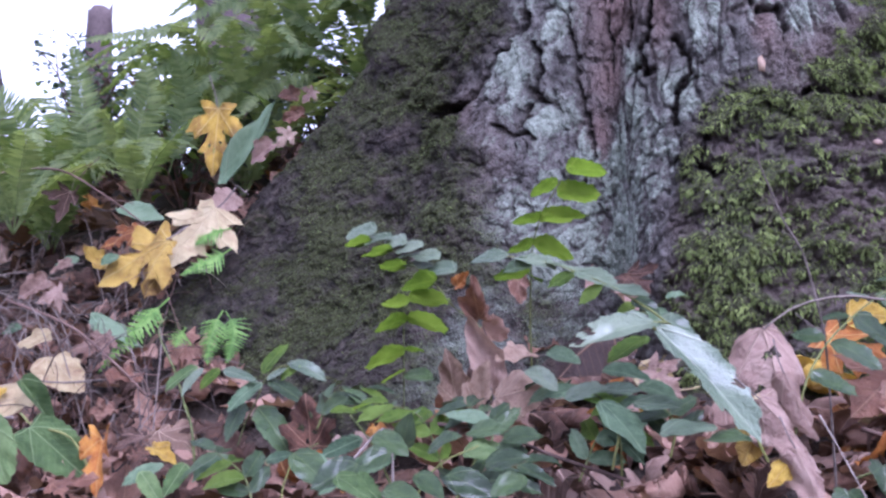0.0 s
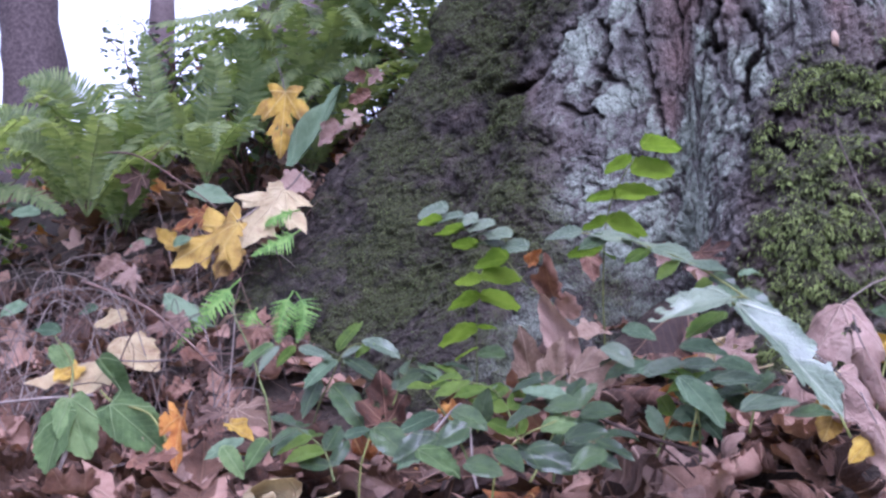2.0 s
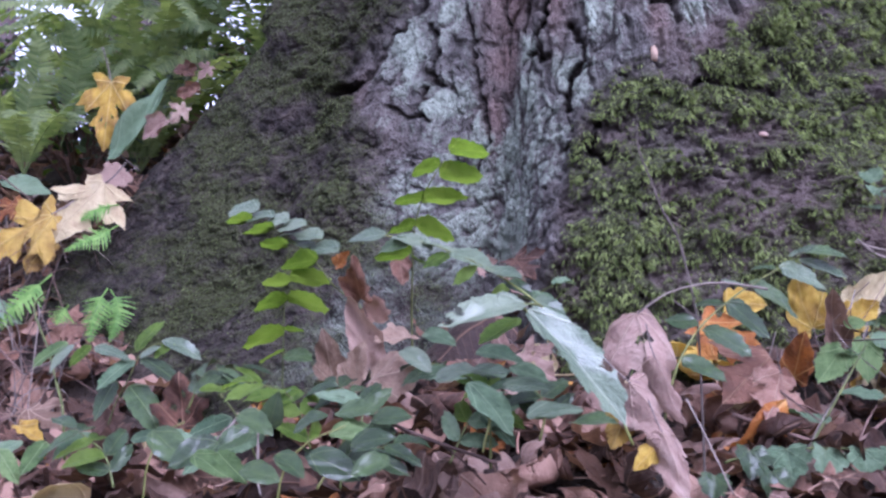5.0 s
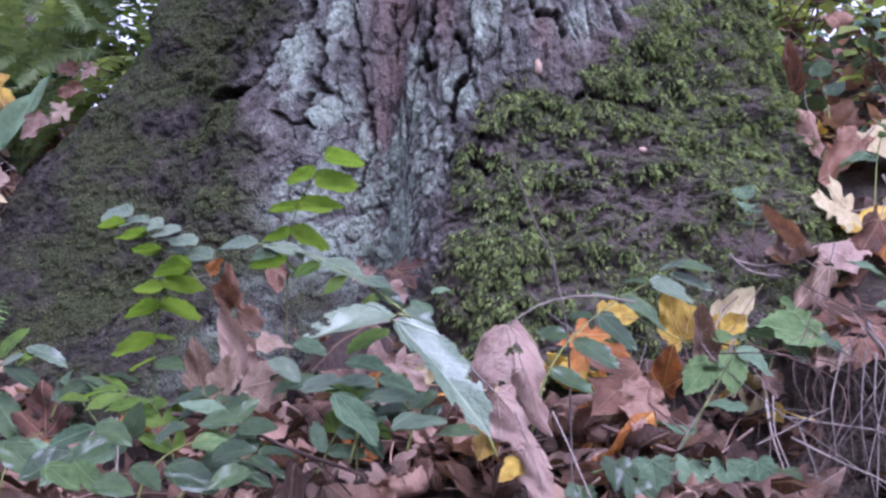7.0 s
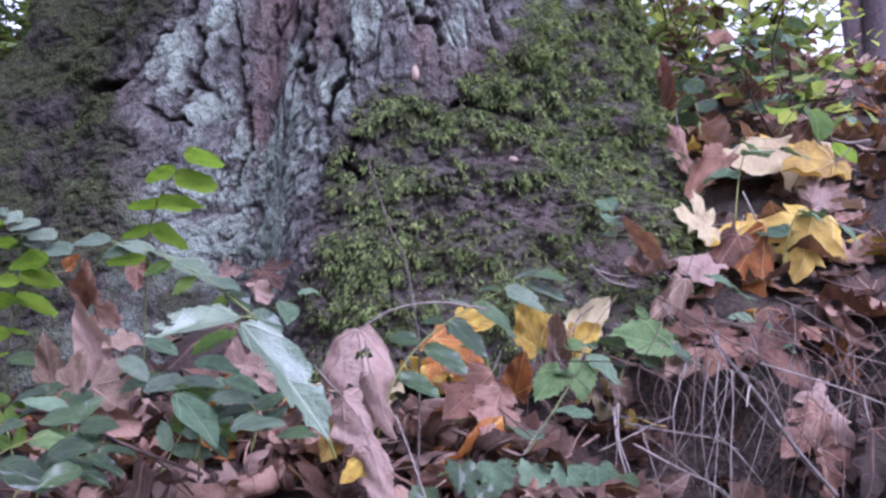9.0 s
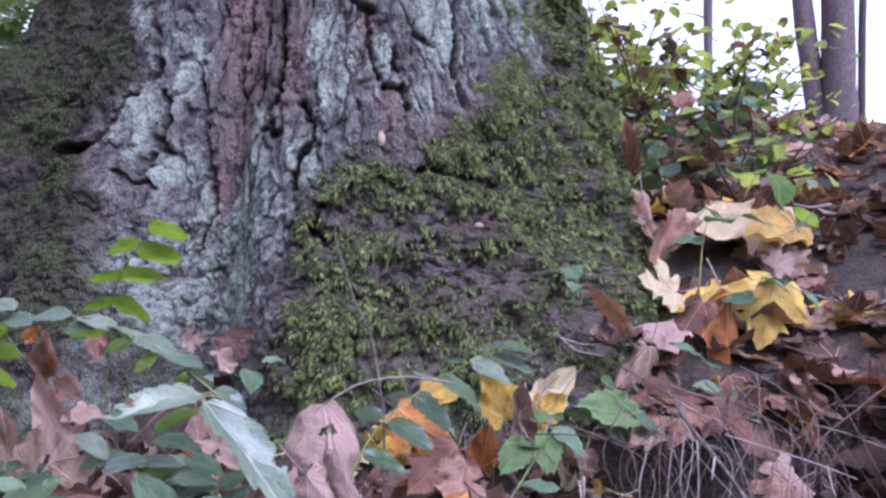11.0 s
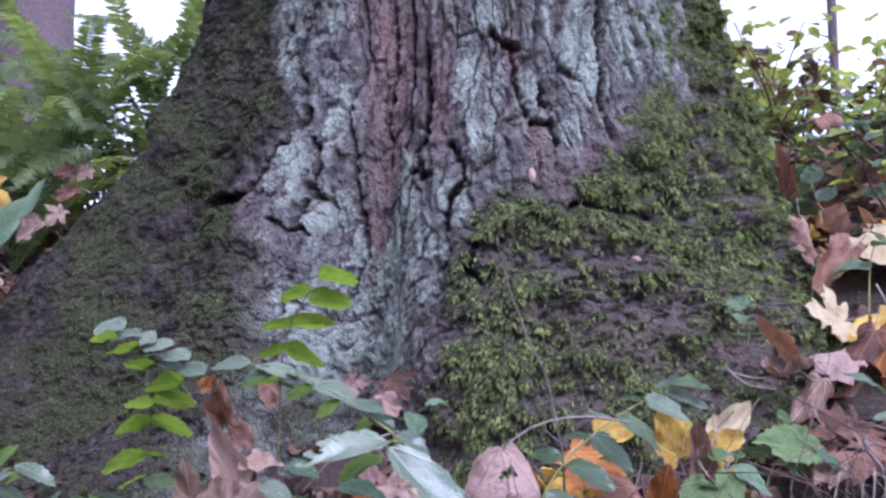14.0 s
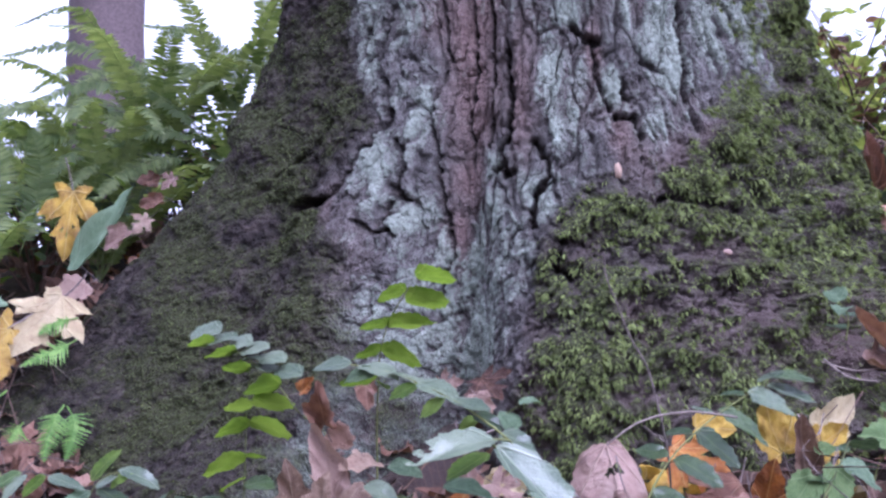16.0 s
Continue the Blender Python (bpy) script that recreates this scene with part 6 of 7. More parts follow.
# ---------------------------------------------------------------- ferns
def fern_frond(parent, line, width, pairs, mat, rng, up, name="frond", saw=0.0):
    """One fern frond: a rachis with narrow pinnae on both sides."""
    pts = spline(line, pairs + 8)
    v, f = tube_data(pts, 0.0028, 0.0008, 4)
    verts, faces = [tuple(p) for p in v], list(f)
    n = len(pts)
    for i in range(5, n - 1):
        t = (i - 5) / (n - 6)
        long = width * min(1.0, 0.35 + 2.2 * t) * (1 - t) ** 0.55 if saw == 0 else width * min(1.0, 0.75 + 2.0 * t) * (1 - t) ** 0.85
        at, way = Vector(pts[i]), Vector(pts[i + 1] - pts[i]).normalized()
        u = (Vector(up) - way * way.dot(Vector(up))).normalized()
        side = way.cross(u)
        step = Vector(pts[i + 1] - pts[i]).length
        for sign in (1, -1):
            d = (side * sign + way * rng.uniform(0.25, 0.45) + u * rng.uniform(-0.35, 0.12)).normalized()
            w = way * step * 0.56
            drop = -u * long * rng.uniform(0.05, 0.25)
            segs = 3 if saw == 0 else 6
            b = len(verts)
            for k in range(segs + 1):
                s = k / segs
                wide = (0.65, 1.0, 0.72, 0.05)[k] if saw == 0 else (1 - s) ** 0.7 * (1.25 if k % 2 else 0.7) + 0.02
                c = at + d * long * s + drop * s * s
                verts += [tuple(c - w * wide), tuple(c + u * 0.0015 * (1 - s)), tuple(c + w * wide)]
            for k in range(segs):
                q = b + 3 * k
                faces += [(q, q + 1, q + 4, q + 3), (q + 1, q + 2, q + 5, q + 4)]
    return mesh_object(name, verts, faces, mat, parent)


def fern(name, base, lines, label, seed, width, pairs, mat, crown=0, reach=0.6, rise=0.5, saw=0.0, turn=(0, 6.283), face=(0, -0.7, 0.7)):
    rng = random.Random(seed)
    plant = tagged(empty(name), label, "fern", name.replace("_", " ") + " clumps")
    for line in lines:
        fern_frond(plant, line, width, pairs, mat, rng, face, saw=saw)
    base = Vector(base)
    for k in range(crown):
        a = turn[0] + (turn[1] - turn[0]) * (k + rng.uniform(0.2, 0.8)) / crown
        out = Vector((math.cos(a), math.sin(a), 0))
        r, h = reach * rng.uniform(0.7, 1.15), rise * rng.uniform(0.7, 1.2)
        fern_frond(plant, [base, base + out * r * 0.25 + Vector((0, 0, h * 0.6)), base + out * r * 0.6 + Vector((0, 0, h)), base + out * r + Vector((0, 0, h * 0.75))], width * rng.uniform(0.8, 1.1), pairs, mat, rng, (0, 0, 1), saw=saw)
    return plant


fern("sword_fern", (-1.170, 3.450, 1.134),
     [[(-1.243, 3.150, 1.115), (-1.271, 3.130, 1.217), (-1.321, 3.100, 1.313), (-1.400, 3.080, 1.361), (-1.496, 3.060, 1.347)],
      [(-1.103, 3.200, 1.111), (-1.113, 3.190, 1.230), (-1.130, 3.180, 1.370), (-1.150, 3.170, 1.520)],
      [(-1.010, 3.300, 1.135), (-0.981, 3.280, 1.276), (-0.948, 3.260, 1.379), (-0.956, 3.240, 1.483)],
      [(-1.378, 3.200, 1.127), (-1.459, 3.200, 1.219), (-1.550, 3.200, 1.276), (-1.650, 3.200, 1.280)],
      [(-1.282, 3.000, 1.070), (-1.342, 2.980, 1.112), (-1.401, 2.960, 1.144), (-1.476, 2.940, 1.152)],
      [(-0.932, 3.450, 1.163), (-0.892, 3.450, 1.322), (-0.876, 3.430, 1.450), (-0.904, 3.400, 1.558)]],
     "large green sword fern clump at the root", 61, 0.092, 40, FERN, 5, 0.5, 0.3, face=(0.05, -1, 0.25), turn=(0.2, 2.9))
fern("sword_fern", (-0.571, 3.750, 1.526),
     [[(-0.539, 3.600, 1.591), (-0.688, 3.560, 1.637), (-0.855, 3.520, 1.660), (-1.039, 3.480, 1.646), (-1.236, 3.440, 1.606)],
      [(-0.622, 3.620, 1.540), (-0.771, 3.580, 1.587), (-0.900, 3.540, 1.573), (-1.007, 3.500, 1.510), (-1.084, 3.460, 1.408)],
      [(-0.508, 3.700, 1.758), (-0.622, 3.660, 1.823), (-0.751, 3.600, 1.805), (-0.846, 3.550, 1.662)],
      [(-0.528, 3.660, 1.565), (-0.641, 3.620, 1.561), (-0.749, 3.560, 1.493), (-0.816, 3.500, 1.366)],
      [(-0.449, 3.660, 1.522), (-0.541, 3.600, 1.512), (-0.649, 3.540, 1.445), (-0.717, 3.480, 1.349)]],
     "large arching sword fern behind the root", 62, 0.088, 50, FERN, 12, 0.7, 0.42)
fern("sword_fern", (-0.335, 3.750, 1.645),
     [[(-0.292, 3.700, 1.672), (-0.314, 3.680, 1.858), (-0.430, 3.660, 1.980), (-0.618, 3.640, 1.989)],
      [(-0.273, 3.700, 1.683), (-0.366, 3.640, 1.784), (-0.476, 3.600, 1.839), (-0.600, 3.560, 1.843)],
      [(-0.238, 3.740, 1.715), (-0.201, 3.720, 1.914), (-0.203, 3.700, 2.114), (-0.264, 3.680, 2.271)],
      [(-0.383, 3.660, 1.611), (-0.585, 3.600, 1.748), (-0.794, 3.540, 1.745), (-0.971, 3.480, 1.630)],
      [(-0.382, 3.660, 1.591), (-0.562, 3.600, 1.612), (-0.767, 3.540, 1.536), (-0.907, 3.480, 1.390)],
      [(-0.407, 3.700, 1.620), (-0.643, 3.700, 1.857), (-0.875, 3.700, 1.933), (-1.099, 3.700, 1.887)]],
     "sword fern with yellowish fronds beside the trunk", 63, 0.082, 44, FERN, 4, 0.6, 0.36)
fern("sword_fern", (-1.648, 3.000, 0.947),
     [[(-1.648, 3.000, 0.947), (-1.560, 2.960, 1.007), (-1.399, 2.900, 0.994), (-1.268, 2.860, 0.922)],
      [(-1.648, 3.000, 0.931), (-1.563, 3.000, 1.078), (-1.460, 3.000, 1.124), (-1.341, 3.000, 1.103)]],
     "small sword fern at the slope's foot", 64, 0.07, 30, FERN, 6, 0.45, 0.3)
fern("sword_fern", (-1.27, 3.02, 0.93), [], "low sword fern with short fronds on the slope", 66, 0.075, 34, FERN, 9, 0.36, 0.26)
fern("sword_fern", (-0.93, 3.08, 1.02), [], "low sword fern below a yellow leaf", 67, 0.065, 30, FERN, 7, 0.28, 0.22)
fern("lady_fern", (0, 0, 0),
     [[(-0.717, 2.620, 0.720), (-0.761, 2.600, 0.675), (-0.825, 2.580, 0.607), (-0.878, 2.560, 0.537)],
      [(-0.579, 2.600, 0.685), (-0.595, 2.580, 0.650), (-0.607, 2.570, 0.602), (-0.612, 2.560, 0.548)],
      [(-0.572, 2.600, 0.682), (-0.551, 2.580, 0.649), (-0.552, 2.570, 0.601), (-0.564, 2.560, 0.554)],
      [(-0.670, 2.600, 0.645), (-0.681, 2.600, 0.632), (-0.688, 2.590, 0.618), (-0.693, 2.580, 0.597)],
      [(-0.569, 2.660, 0.844), (-0.603, 2.650, 0.822), (-0.651, 2.640, 0.801), (-0.694, 2.630, 0.776)],
      [(-0.577, 2.700, 0.899), (-0.613, 2.700, 0.892), (-0.647, 2.690, 0.877), (-0.667, 2.680, 0.855)]],
     "small light green fern growing on the mossy root", 65, 0.056, 15, FERN_LIGHT, saw=1.0)


# ---------------------------------------------------------------- twigs and dry stems
def twig(line, r0, r1, label, mat=TWIG, forks=0, seed=0, name="dry_twig", group="dry twigs"):
    rng = random.Random(seed)
    pts = spline(line, 18)
    ob = tube(name, pts, r0, r1, mat, knots=0.12)
    for k in range(forks):
        i = rng.randrange(5, 15)
        way = Vector(pts[i + 1] - pts[i]).normalized()
        d = (way + Vector((rng.gauss(0, 0.6), rng.gauss(0, 0.6), rng.gauss(0, 0.6)))).normalized() * rng.uniform(0.04, 0.11)
        p = Vector(pts[i])
        tube("side_twig", spline([p, p + d * 0.5 + Vector((0, 0, 0.004)), p + d], 6), r1 * 0.9, r1 * 0.5, mat, ob, 4)
    return tagged(ob, label, "twig", group)


twig([(1.134, 1.680, 0.622), (1.128, 1.660, 0.596), (1.156, 1.600, 0.534), (1.179, 1.560, 0.485), (1.194, 1.500, 0.430), (1.219, 1.420, 0.365)], 0.0048, 0.0034, "pale bent dry branch above the hollow", forks=3, seed=1)
twig([(0.657, 1.420, 0.363), (0.694, 1.460, 0.399), (0.743, 1.520, 0.443), (0.811, 1.580, 0.509), (0.864, 1.620, 0.586)], 0.0030, 0.0013, "pale green-grey straight stem", forks=1, seed=2)
twig([(0.476, 1.300, 0.491), (0.489, 1.260, 0.446), (0.505, 1.200, 0.381)], 0.0014, 0.001, "thin pale dry stalk in litter", seed=3)
twig([(-0.061, 1.420, 0.483), (0.047, 1.380, 0.474), (0.123, 1.340, 0.444), (0.223, 1.280, 0.413)], 0.0035, 0.0025, "thin dark twig lying over litter", DARK_STEM, 2, 4)
twig([(-0.142, 1.340, 0.438), (-0.094, 1.360, 0.480), (-0.081, 1.280, 0.402), (-0.075, 1.260, 0.378)], 0.002, 0.002, "thin pale stalk in litter", seed=5)
twig([(1.121, 1.900, 0.744), (1.029, 1.880, 0.728), (0.965, 1.900, 0.746)], 0.0025, 0.0015, "pale dry twig against the root", seed=6)
twig([(0.915, 1.620, 0.488), (0.902, 1.560, 0.427), (0.904, 1.500, 0.353)], 0.0024, 0.0018, "grey dry stick hanging in the hollow", seed=7)
twig([(0.615, 1.550, 0.452), (0.695, 1.500, 0.423), (0.770, 1.500, 0.406), (0.863, 1.550, 0.446)], 0.004, 0.0025, "dark curved dry twig under leaves", DARK_STEM, 2, 8)
twig([(0.673, 1.600, 0.523), (0.692, 1.560, 0.489), (0.751, 1.500, 0.432)], 0.002, 0.0015, "thin dark dry stem", DARK_STEM, 1, 9)
twig([(-1.100, 2.550, 0.722), (-0.913, 2.450, 0.655), (-0.778, 2.360, 0.568), (-0.685, 2.300, 0.493)], 0.004, 0.0025, "brown dry branch lying on the slope", DARK_STEM, 3, 10)
twig([(-1.334, 3.000, 1.100), (-1.125, 2.960, 1.105), (-0.961, 2.900, 1.014), (-0.835, 2.840, 0.926)], 0.004, 0.002, "brown bent dry branch among ferns", DARK_STEM, 3, 11)
twig([(-0.570, 2.900, 1.012), (-0.653, 3.000, 1.084), (-0.671, 3.050, 1.158)], 0.002, 0.0015, "thin stalk below a yellow leaf", TWIG, 0, 12)
twig([(0.970, 1.900, 0.751), (0.998, 1.860, 0.716), (1.055, 1.860, 0.707)], 0.0025, 0.0015, "pale straight dry twig on leaves", TWIG, 0, 13)
twig([(-0.861, 1.800, 0.321), (-0.843, 1.820, 0.379), (-0.844, 1.840, 0.418)], 0.005, 0.004, "pale thick dead stalk", TWIG, 0, 14)
twig([(-1.191, 2.200, 0.439), (-1.068, 2.150, 0.452), (-0.901, 2.100, 0.463)], 0.004, 0.003, "grey dry stick across the slope", TWIG, 1, 15)
for k, line in enumerate((
        ((1.047, 1.53, 0.574), (1.033, 1.52, 0.502), (1.028, 1.51, 0.437), (1.044, 1.50, 0.330)), ((1.065, 1.53, 0.569), (1.054, 1.52, 0.492), (1.060, 1.52, 0.448), (1.043, 1.50, 0.330)), ((1.089, 1.53, 0.558), (1.087, 1.52, 0.492), (1.079, 1.51, 0.427), (1.076, 1.50, 0.330)),
        ((0.884, 1.52, 0.500), (0.882, 1.51, 0.446), (0.898, 1.50, 0.393), (0.910, 1.48, 0.330)), ((0.896, 1.52, 0.468), (0.966, 1.49, 0.458), (1.037, 1.49, 0.448), (1.097, 1.52, 0.427)), ((0.846, 1.50, 0.425), (0.885, 1.49, 0.446), (0.936, 1.50, 0.468), (0.983, 1.53, 0.480)),
        ((1.011, 1.54, 0.567), (0.983, 1.52, 0.502), (0.977, 1.51, 0.469), (0.990, 1.52, 0.380)), ((0.931, 1.54, 0.463), (0.937, 1.52, 0.426), (0.950, 1.50, 0.362), (0.949, 1.49, 0.320)), ((1.156, 1.56, 0.571), (1.242, 1.52, 0.545), (1.318, 1.52, 0.524), (1.400, 1.54, 0.500)), ((0.908, 1.51, 0.436), (0.978, 1.48, 0.399), (1.038, 1.47, 0.372), (1.085, 1.47, 0.330)))):
    twig(line, 0.0017, 0.0011, "pale thin root hanging in the hollow", TWIG, 1 if k % 2 else 0, 150 + k, "dry_root", "dry roots")
rng = random.Random(77)
for k in range(56):
    x = rng.uniform(0.90, 1.55)
    y = 1.50 + 0.18 * rng.random() + 0.10 * (x - 1.0)
    top = Vector((x + rng.gauss(0, 0.08), y + rng.uniform(0.05, 0.18), rng.uniform(0.56, 0.70)))
    low = Vector((x + rng.gauss(0, 0.10), y - rng.uniform(0.02, 0.10), rng.uniform(0.26, 0.42)))
    mid = (top + low) / 2 + Vector((rng.gauss(0, 0.10), -rng.uniform(0.0, 0.09), rng.uniform(-0.02, 0.10)))
    twig([top, (top + mid) / 2 + Vector((rng.gauss(0, 0.02), 0, 0.02)), mid, low], rng.uniform(0.0008, 0.0016), rng.uniform(0.0005, 0.0010), "thin dry stem arching over the hollow", rng.choice((TWIG, DARK_STEM, DARK_STEM, DARK_STEM)), rng.choice((0, 1, 2)), 200 + k, "dry_twig", "dry twigs")
for k in range(215):
    x, y = rng.uniform(-1.75, -0.62), rng.uniform(2.2, 3.1)
    z = float(ground_z(x, y))
    a = rng.uniform(-0.6, 3.7)
    long = rng.uniform(0.15, 0.45)
    d = Vector((math.cos(a), math.sin(a) * 0.6, 0)) * long
    base = Vector((x, y, z))
    h = rng.uniform(0.05, 0.3)
    twig([base, base + d * 0.35 + Vector((0, 0, h)), base + d * 0.7 + Vector((rng.gauss(0, 0.03), 0, h * 1.1)), base + d + Vector((0, 0, h * rng.uniform(0.2, 1.0)))], rng.uniform(0.0009, 0.0022), 0.0007, "thin dry stem tangled over the slope", rng.choice((TWIG, TWIG, DARK_STEM)), rng.choice((0, 1, 2)), 400 + k, "dry_twig", "dry twigs")


# ivy at the bank's foot
ivy = tagged(empty("ivy"), "trailing ivy with pale-veined bluish green leaves", "ivy")
ivy_line = spline([(0.564, 1.430, 0.393), (0.627, 1.440, 0.408), (0.715, 1.440, 0.411), (0.805, 1.440, 0.406), (0.887, 1.440, 0.387)], 36)
tube("stem", ivy_line, 0.0022, 0.0015, STEM, ivy)
rng = random.Random(70)
for base, tip in (((0.597, 1.420, 0.410), (0.590, 1.380, 0.367)), ((0.652, 1.420, 0.412), (0.647, 1.380, 0.363)), ((0.708, 1.420, 0.410), (0.699, 1.380, 0.368)), ((0.765, 1.420, 0.408), (0.755, 1.380, 0.366)), ((0.815, 1.430, 0.407), (0.806, 1.390, 0.369)), ((0.851, 1.420, 0.393), (0.841, 1.380, 0.357)), ((0.542, 1.400, 0.378), (0.530, 1.370, 0.345)), ((0.618, 1.390, 0.384), (0.604, 1.350, 0.346))):
    leaf = shared("leaf", rng.choice(IVY_LEAVES[rng.choice((GRAPE, BLUEGREEN, BLUEGREEN)).name]), ivy)
    base, tip = Vector(base), Vector(tip)
    leaf.matrix_local = basis(base, tip - base, (rng.uniform(-0.6, 0.6), -1, rng.uniform(0.3, 1.2)), (tip - base).length * 0.92)


# ---------------------------------------------------------------- shrubs and trees beyond
def shrub(name, base, height, spread, stems, leaves, size, mats, label, seed, half=OVAL_HALF):
    """A thin-stemmed bush: stems, and leaves in small clusters, uneven and open."""
    rng = random.Random(seed)
    bush = tagged(empty(name, base), label, "shrub", "shrubs beyond the tree")
    tips = []
    for k in range(stems):
        a = rng.uniform(0, 6.283)
        r = spread * math.sqrt(rng.random())
        top = Vector((math.cos(a) * r, math.sin(a) * r, height * rng.uniform(0.5, 1.0)))
        line = spline([(0, 0, -0.05), top * 0.4 + Vector((rng.gauss(0, 0.04), rng.gauss(0, 0.04), 0.05)), top], 10)
        v, f = tube_data(line, 0.006, 0.002, 4)
        mesh_object("stem", v, f, DARK_STEM, bush)
        tips += [Vector(p) for p in line[3:]]
    shape = blade(half, 5, fold=0.2, curl=-0.4, n=1, rings=(1.0, 0.5), heart=(0, 0.45), wobble=0.0)
    for mat, share in mats:
        verts, faces, flat = [], [], []
        for _ in range(int(leaves * share)):
            p = rng.choice(tips) + Vector((rng.gauss(0, 0.05), rng.gauss(0, 0.05), rng.gauss(0, 0.05)))
            a = rng.uniform(0, 6.283)
            m = basis(p, (math.cos(a), math.sin(a), rng.uniform(-0.6, 0.2)), (rng.gauss(0, 0.4), rng.gauss(-0.2, 0.4), 1), size * rng.uniform(0.6, 1.3))
            b = len(verts)
            verts += [m @ Vector(q) for q in shape[0]]
            faces += [tuple(i + b for i in q) for q in shape[1]]
            flat += shape[2]
        tagged(mesh_object("leaves", verts, faces, mat, bush, uv=flat), kind="stuff")
    return bush


def gpos(x, y):
    return (x, y, float(ground_z(x, y)))


OPEN = ((SUNLIT, 0.45), (BLUEGREEN, 0.4), (BROWN, 0.15))
RUSTY = ((SUNLIT, 0.78), (BROWN, 0.22))
shrub("salal", gpos(1.55, 2.95), 0.32, 0.25, 9, 90, 0.065, OPEN, "low leafy green shrub beside the trunk", 81)
shrub("salal", gpos(1.95, 2.85), 0.30, 0.25, 9, 90, 0.065, OPEN, "low leafy green shrub on the bank", 82)
shrub("salal", gpos(2.2, 3.3), 0.36, 0.35, 10, 120, 0.065, OPEN, "leafy green shrub among fallen leaves", 83)
shrub("salal", gpos(1.75, 3.5), 0.36, 0.3, 10, 120, 0.065, OPEN, "leafy green shrub behind the trunk", 84)
shrub("huckleberry", gpos(2.0, 4.1), 0.60, 0.40, 18, 420, 0.065, RUSTY, "open shrub with green and rusty leaves", 85)
shrub("huckleberry", gpos(2.7, 4.3), 0.38, 0.5, 18, 420, 0.065, RUSTY, "open shrub with yellow-green leaves", 86)
shrub("huckleberry", gpos(2.4, 5.2), 0.42, 0.6, 18, 380, 0.07, RUSTY, "open shrub on the bank's crest", 87)
shrub("huckleberry", gpos(3.3, 5.0), 0.22, 0.6, 12, 160, 0.055, RUSTY, "low open shrub on the crest", 88)
shrub("huckleberry", gpos(-0.55, 4.4), 0.45, 0.5, 16, 300, 0.035, ((GRAPE, 0.8), (LIME, 0.2)), "small-leaved dark green shrub behind ferns", 89)
shrub("huckleberry", (-1.506, 4.300, 1.465), 0.42, 0.24, 14, 240, 0.034, ((BLUEGREEN, 0.6), (GRAPE, 0.4)), "small-leaved green shrub against the sky", 90)
shrub("salal", gpos(-1.9, 3.7), 0.4, 0.4, 12, 160, 0.05, ((GRAPE, 0.6), (LIME, 0.4)), "low green shrub on the slope", 91)
shrub("salal", gpos(-0.95, 3.75), 0.35, 0.4, 10, 160, 0.05, ((GRAPE, 0.7), (LIME, 0.3)), "low green shrub under ferns", 92)


def far_tree(base, top, r0, r1, label, seed, limbs=3):
    """A straight forest trunk with a few dead limbs; its crown far overhead is unseen, added to block skylight."""
    rng = random.Random(seed)
    base, top = Vector(base), Vector(top)
    base.z = float(ground_z(base.x, base.y))
    thing = tagged(empty("forest_tree", base), label, "tree", "trees beyond")
    n, sides = 40, 18
    verts, faces = [], []
    for i in range(n):
        t = i / (n - 1)
        c = (top - base) * t
        r = (r0 + (r1 - r0) * t) * (1 + 0.35 * math.exp(-t * 30))
        for k in range(sides):
            a = 2 * math.pi * k / sides
            w = r * (1 + 0.07 * math.sin(5 * a + seed) * math.sin(i * 0.9) + 0.06 * rng.uniform(-1, 1))
            verts.append((c.x + w * math.cos(a), c.y + w * math.sin(a), c.z - (0.2 if i == 0 else 0)))
    for i in range(n - 1):
        faces += [(i * sides + k, i * sides + (k + 1) % sides, (i + 1) * sides + (k + 1) % sides, (i + 1) * sides + k) for k in range(sides)]
    mesh_object("trunk", verts, faces, FAR_BARK, thing)
    for k in range(limbs):
        t = rng.uniform(0.35, 0.9)
        p = (top - base) * t
        a = rng.uniform(0, 6.283)
        d = Vector((math.cos(a), math.sin(a), rng.uniform(-0.1, 0.4))) * rng.uniform(0.4, 1.0)
        tube("limb", spline([p, p + d * 0.5 + Vector((0, 0, 0.05)), p + d], 8), r1 * 0.3, r1 * 0.08, FAR_BARK, thing)
    up = top - base
    build_unseen_crown(thing, up.z * 0.8, up.z * 1.5, 1.6, 10, seed, (up.x, up.y), 30)
    return thing


far_tree((-3.109, 7.000, 1.696), (-3.682, 7.300, 6.830), 0.21, 0.15, "straight brown conifer trunk beyond the ferns", 91)
far_tree((-1.674, 8.500, 2.829), (-2.077, 8.900, 9.841), 0.31, 0.22, "broad brown conifer trunk beyond the ferns", 92)


def snag(base, top, r, label, seed):
    """A short dead trunk with a splintered top."""
    rng = random.Random(seed)
    base, top = Vector(base), Vector(top)
    base.z = float(ground_z(base.x, base.y))
    verts, faces, n, sides = [], [], 14, 14
    for i in range(n):
        t = i / (n - 1)
        for k in range(sides):
            a = 2 * math.pi * k / sides
            w = r * (1.25 - 0.35 * t) * (1 + rng.uniform(-0.09, 0.09))
            lift = rng.uniform(-0.22, 0.12) * (top - base).length * 0.3 if i == n - 1 else 0.0
            c = (top - base) * t
            verts.append((c.x + w * math.cos(a), c.y + w * math.sin(a), c.z + lift))
    for i in range(n - 1):
        faces += [(i * sides + k, i * sides + (k + 1) % sides, (i + 1) * sides + (k + 1) % sides, (i + 1) * sides + k) for k in range(sides)]
    faces.append(tuple((n - 1) * sides + k for k in range(sides)))
    ob = mesh_object("snag", verts, faces, FAR_BARK)
    ob.location = base
    return tagged(ob, label, "dead tree")


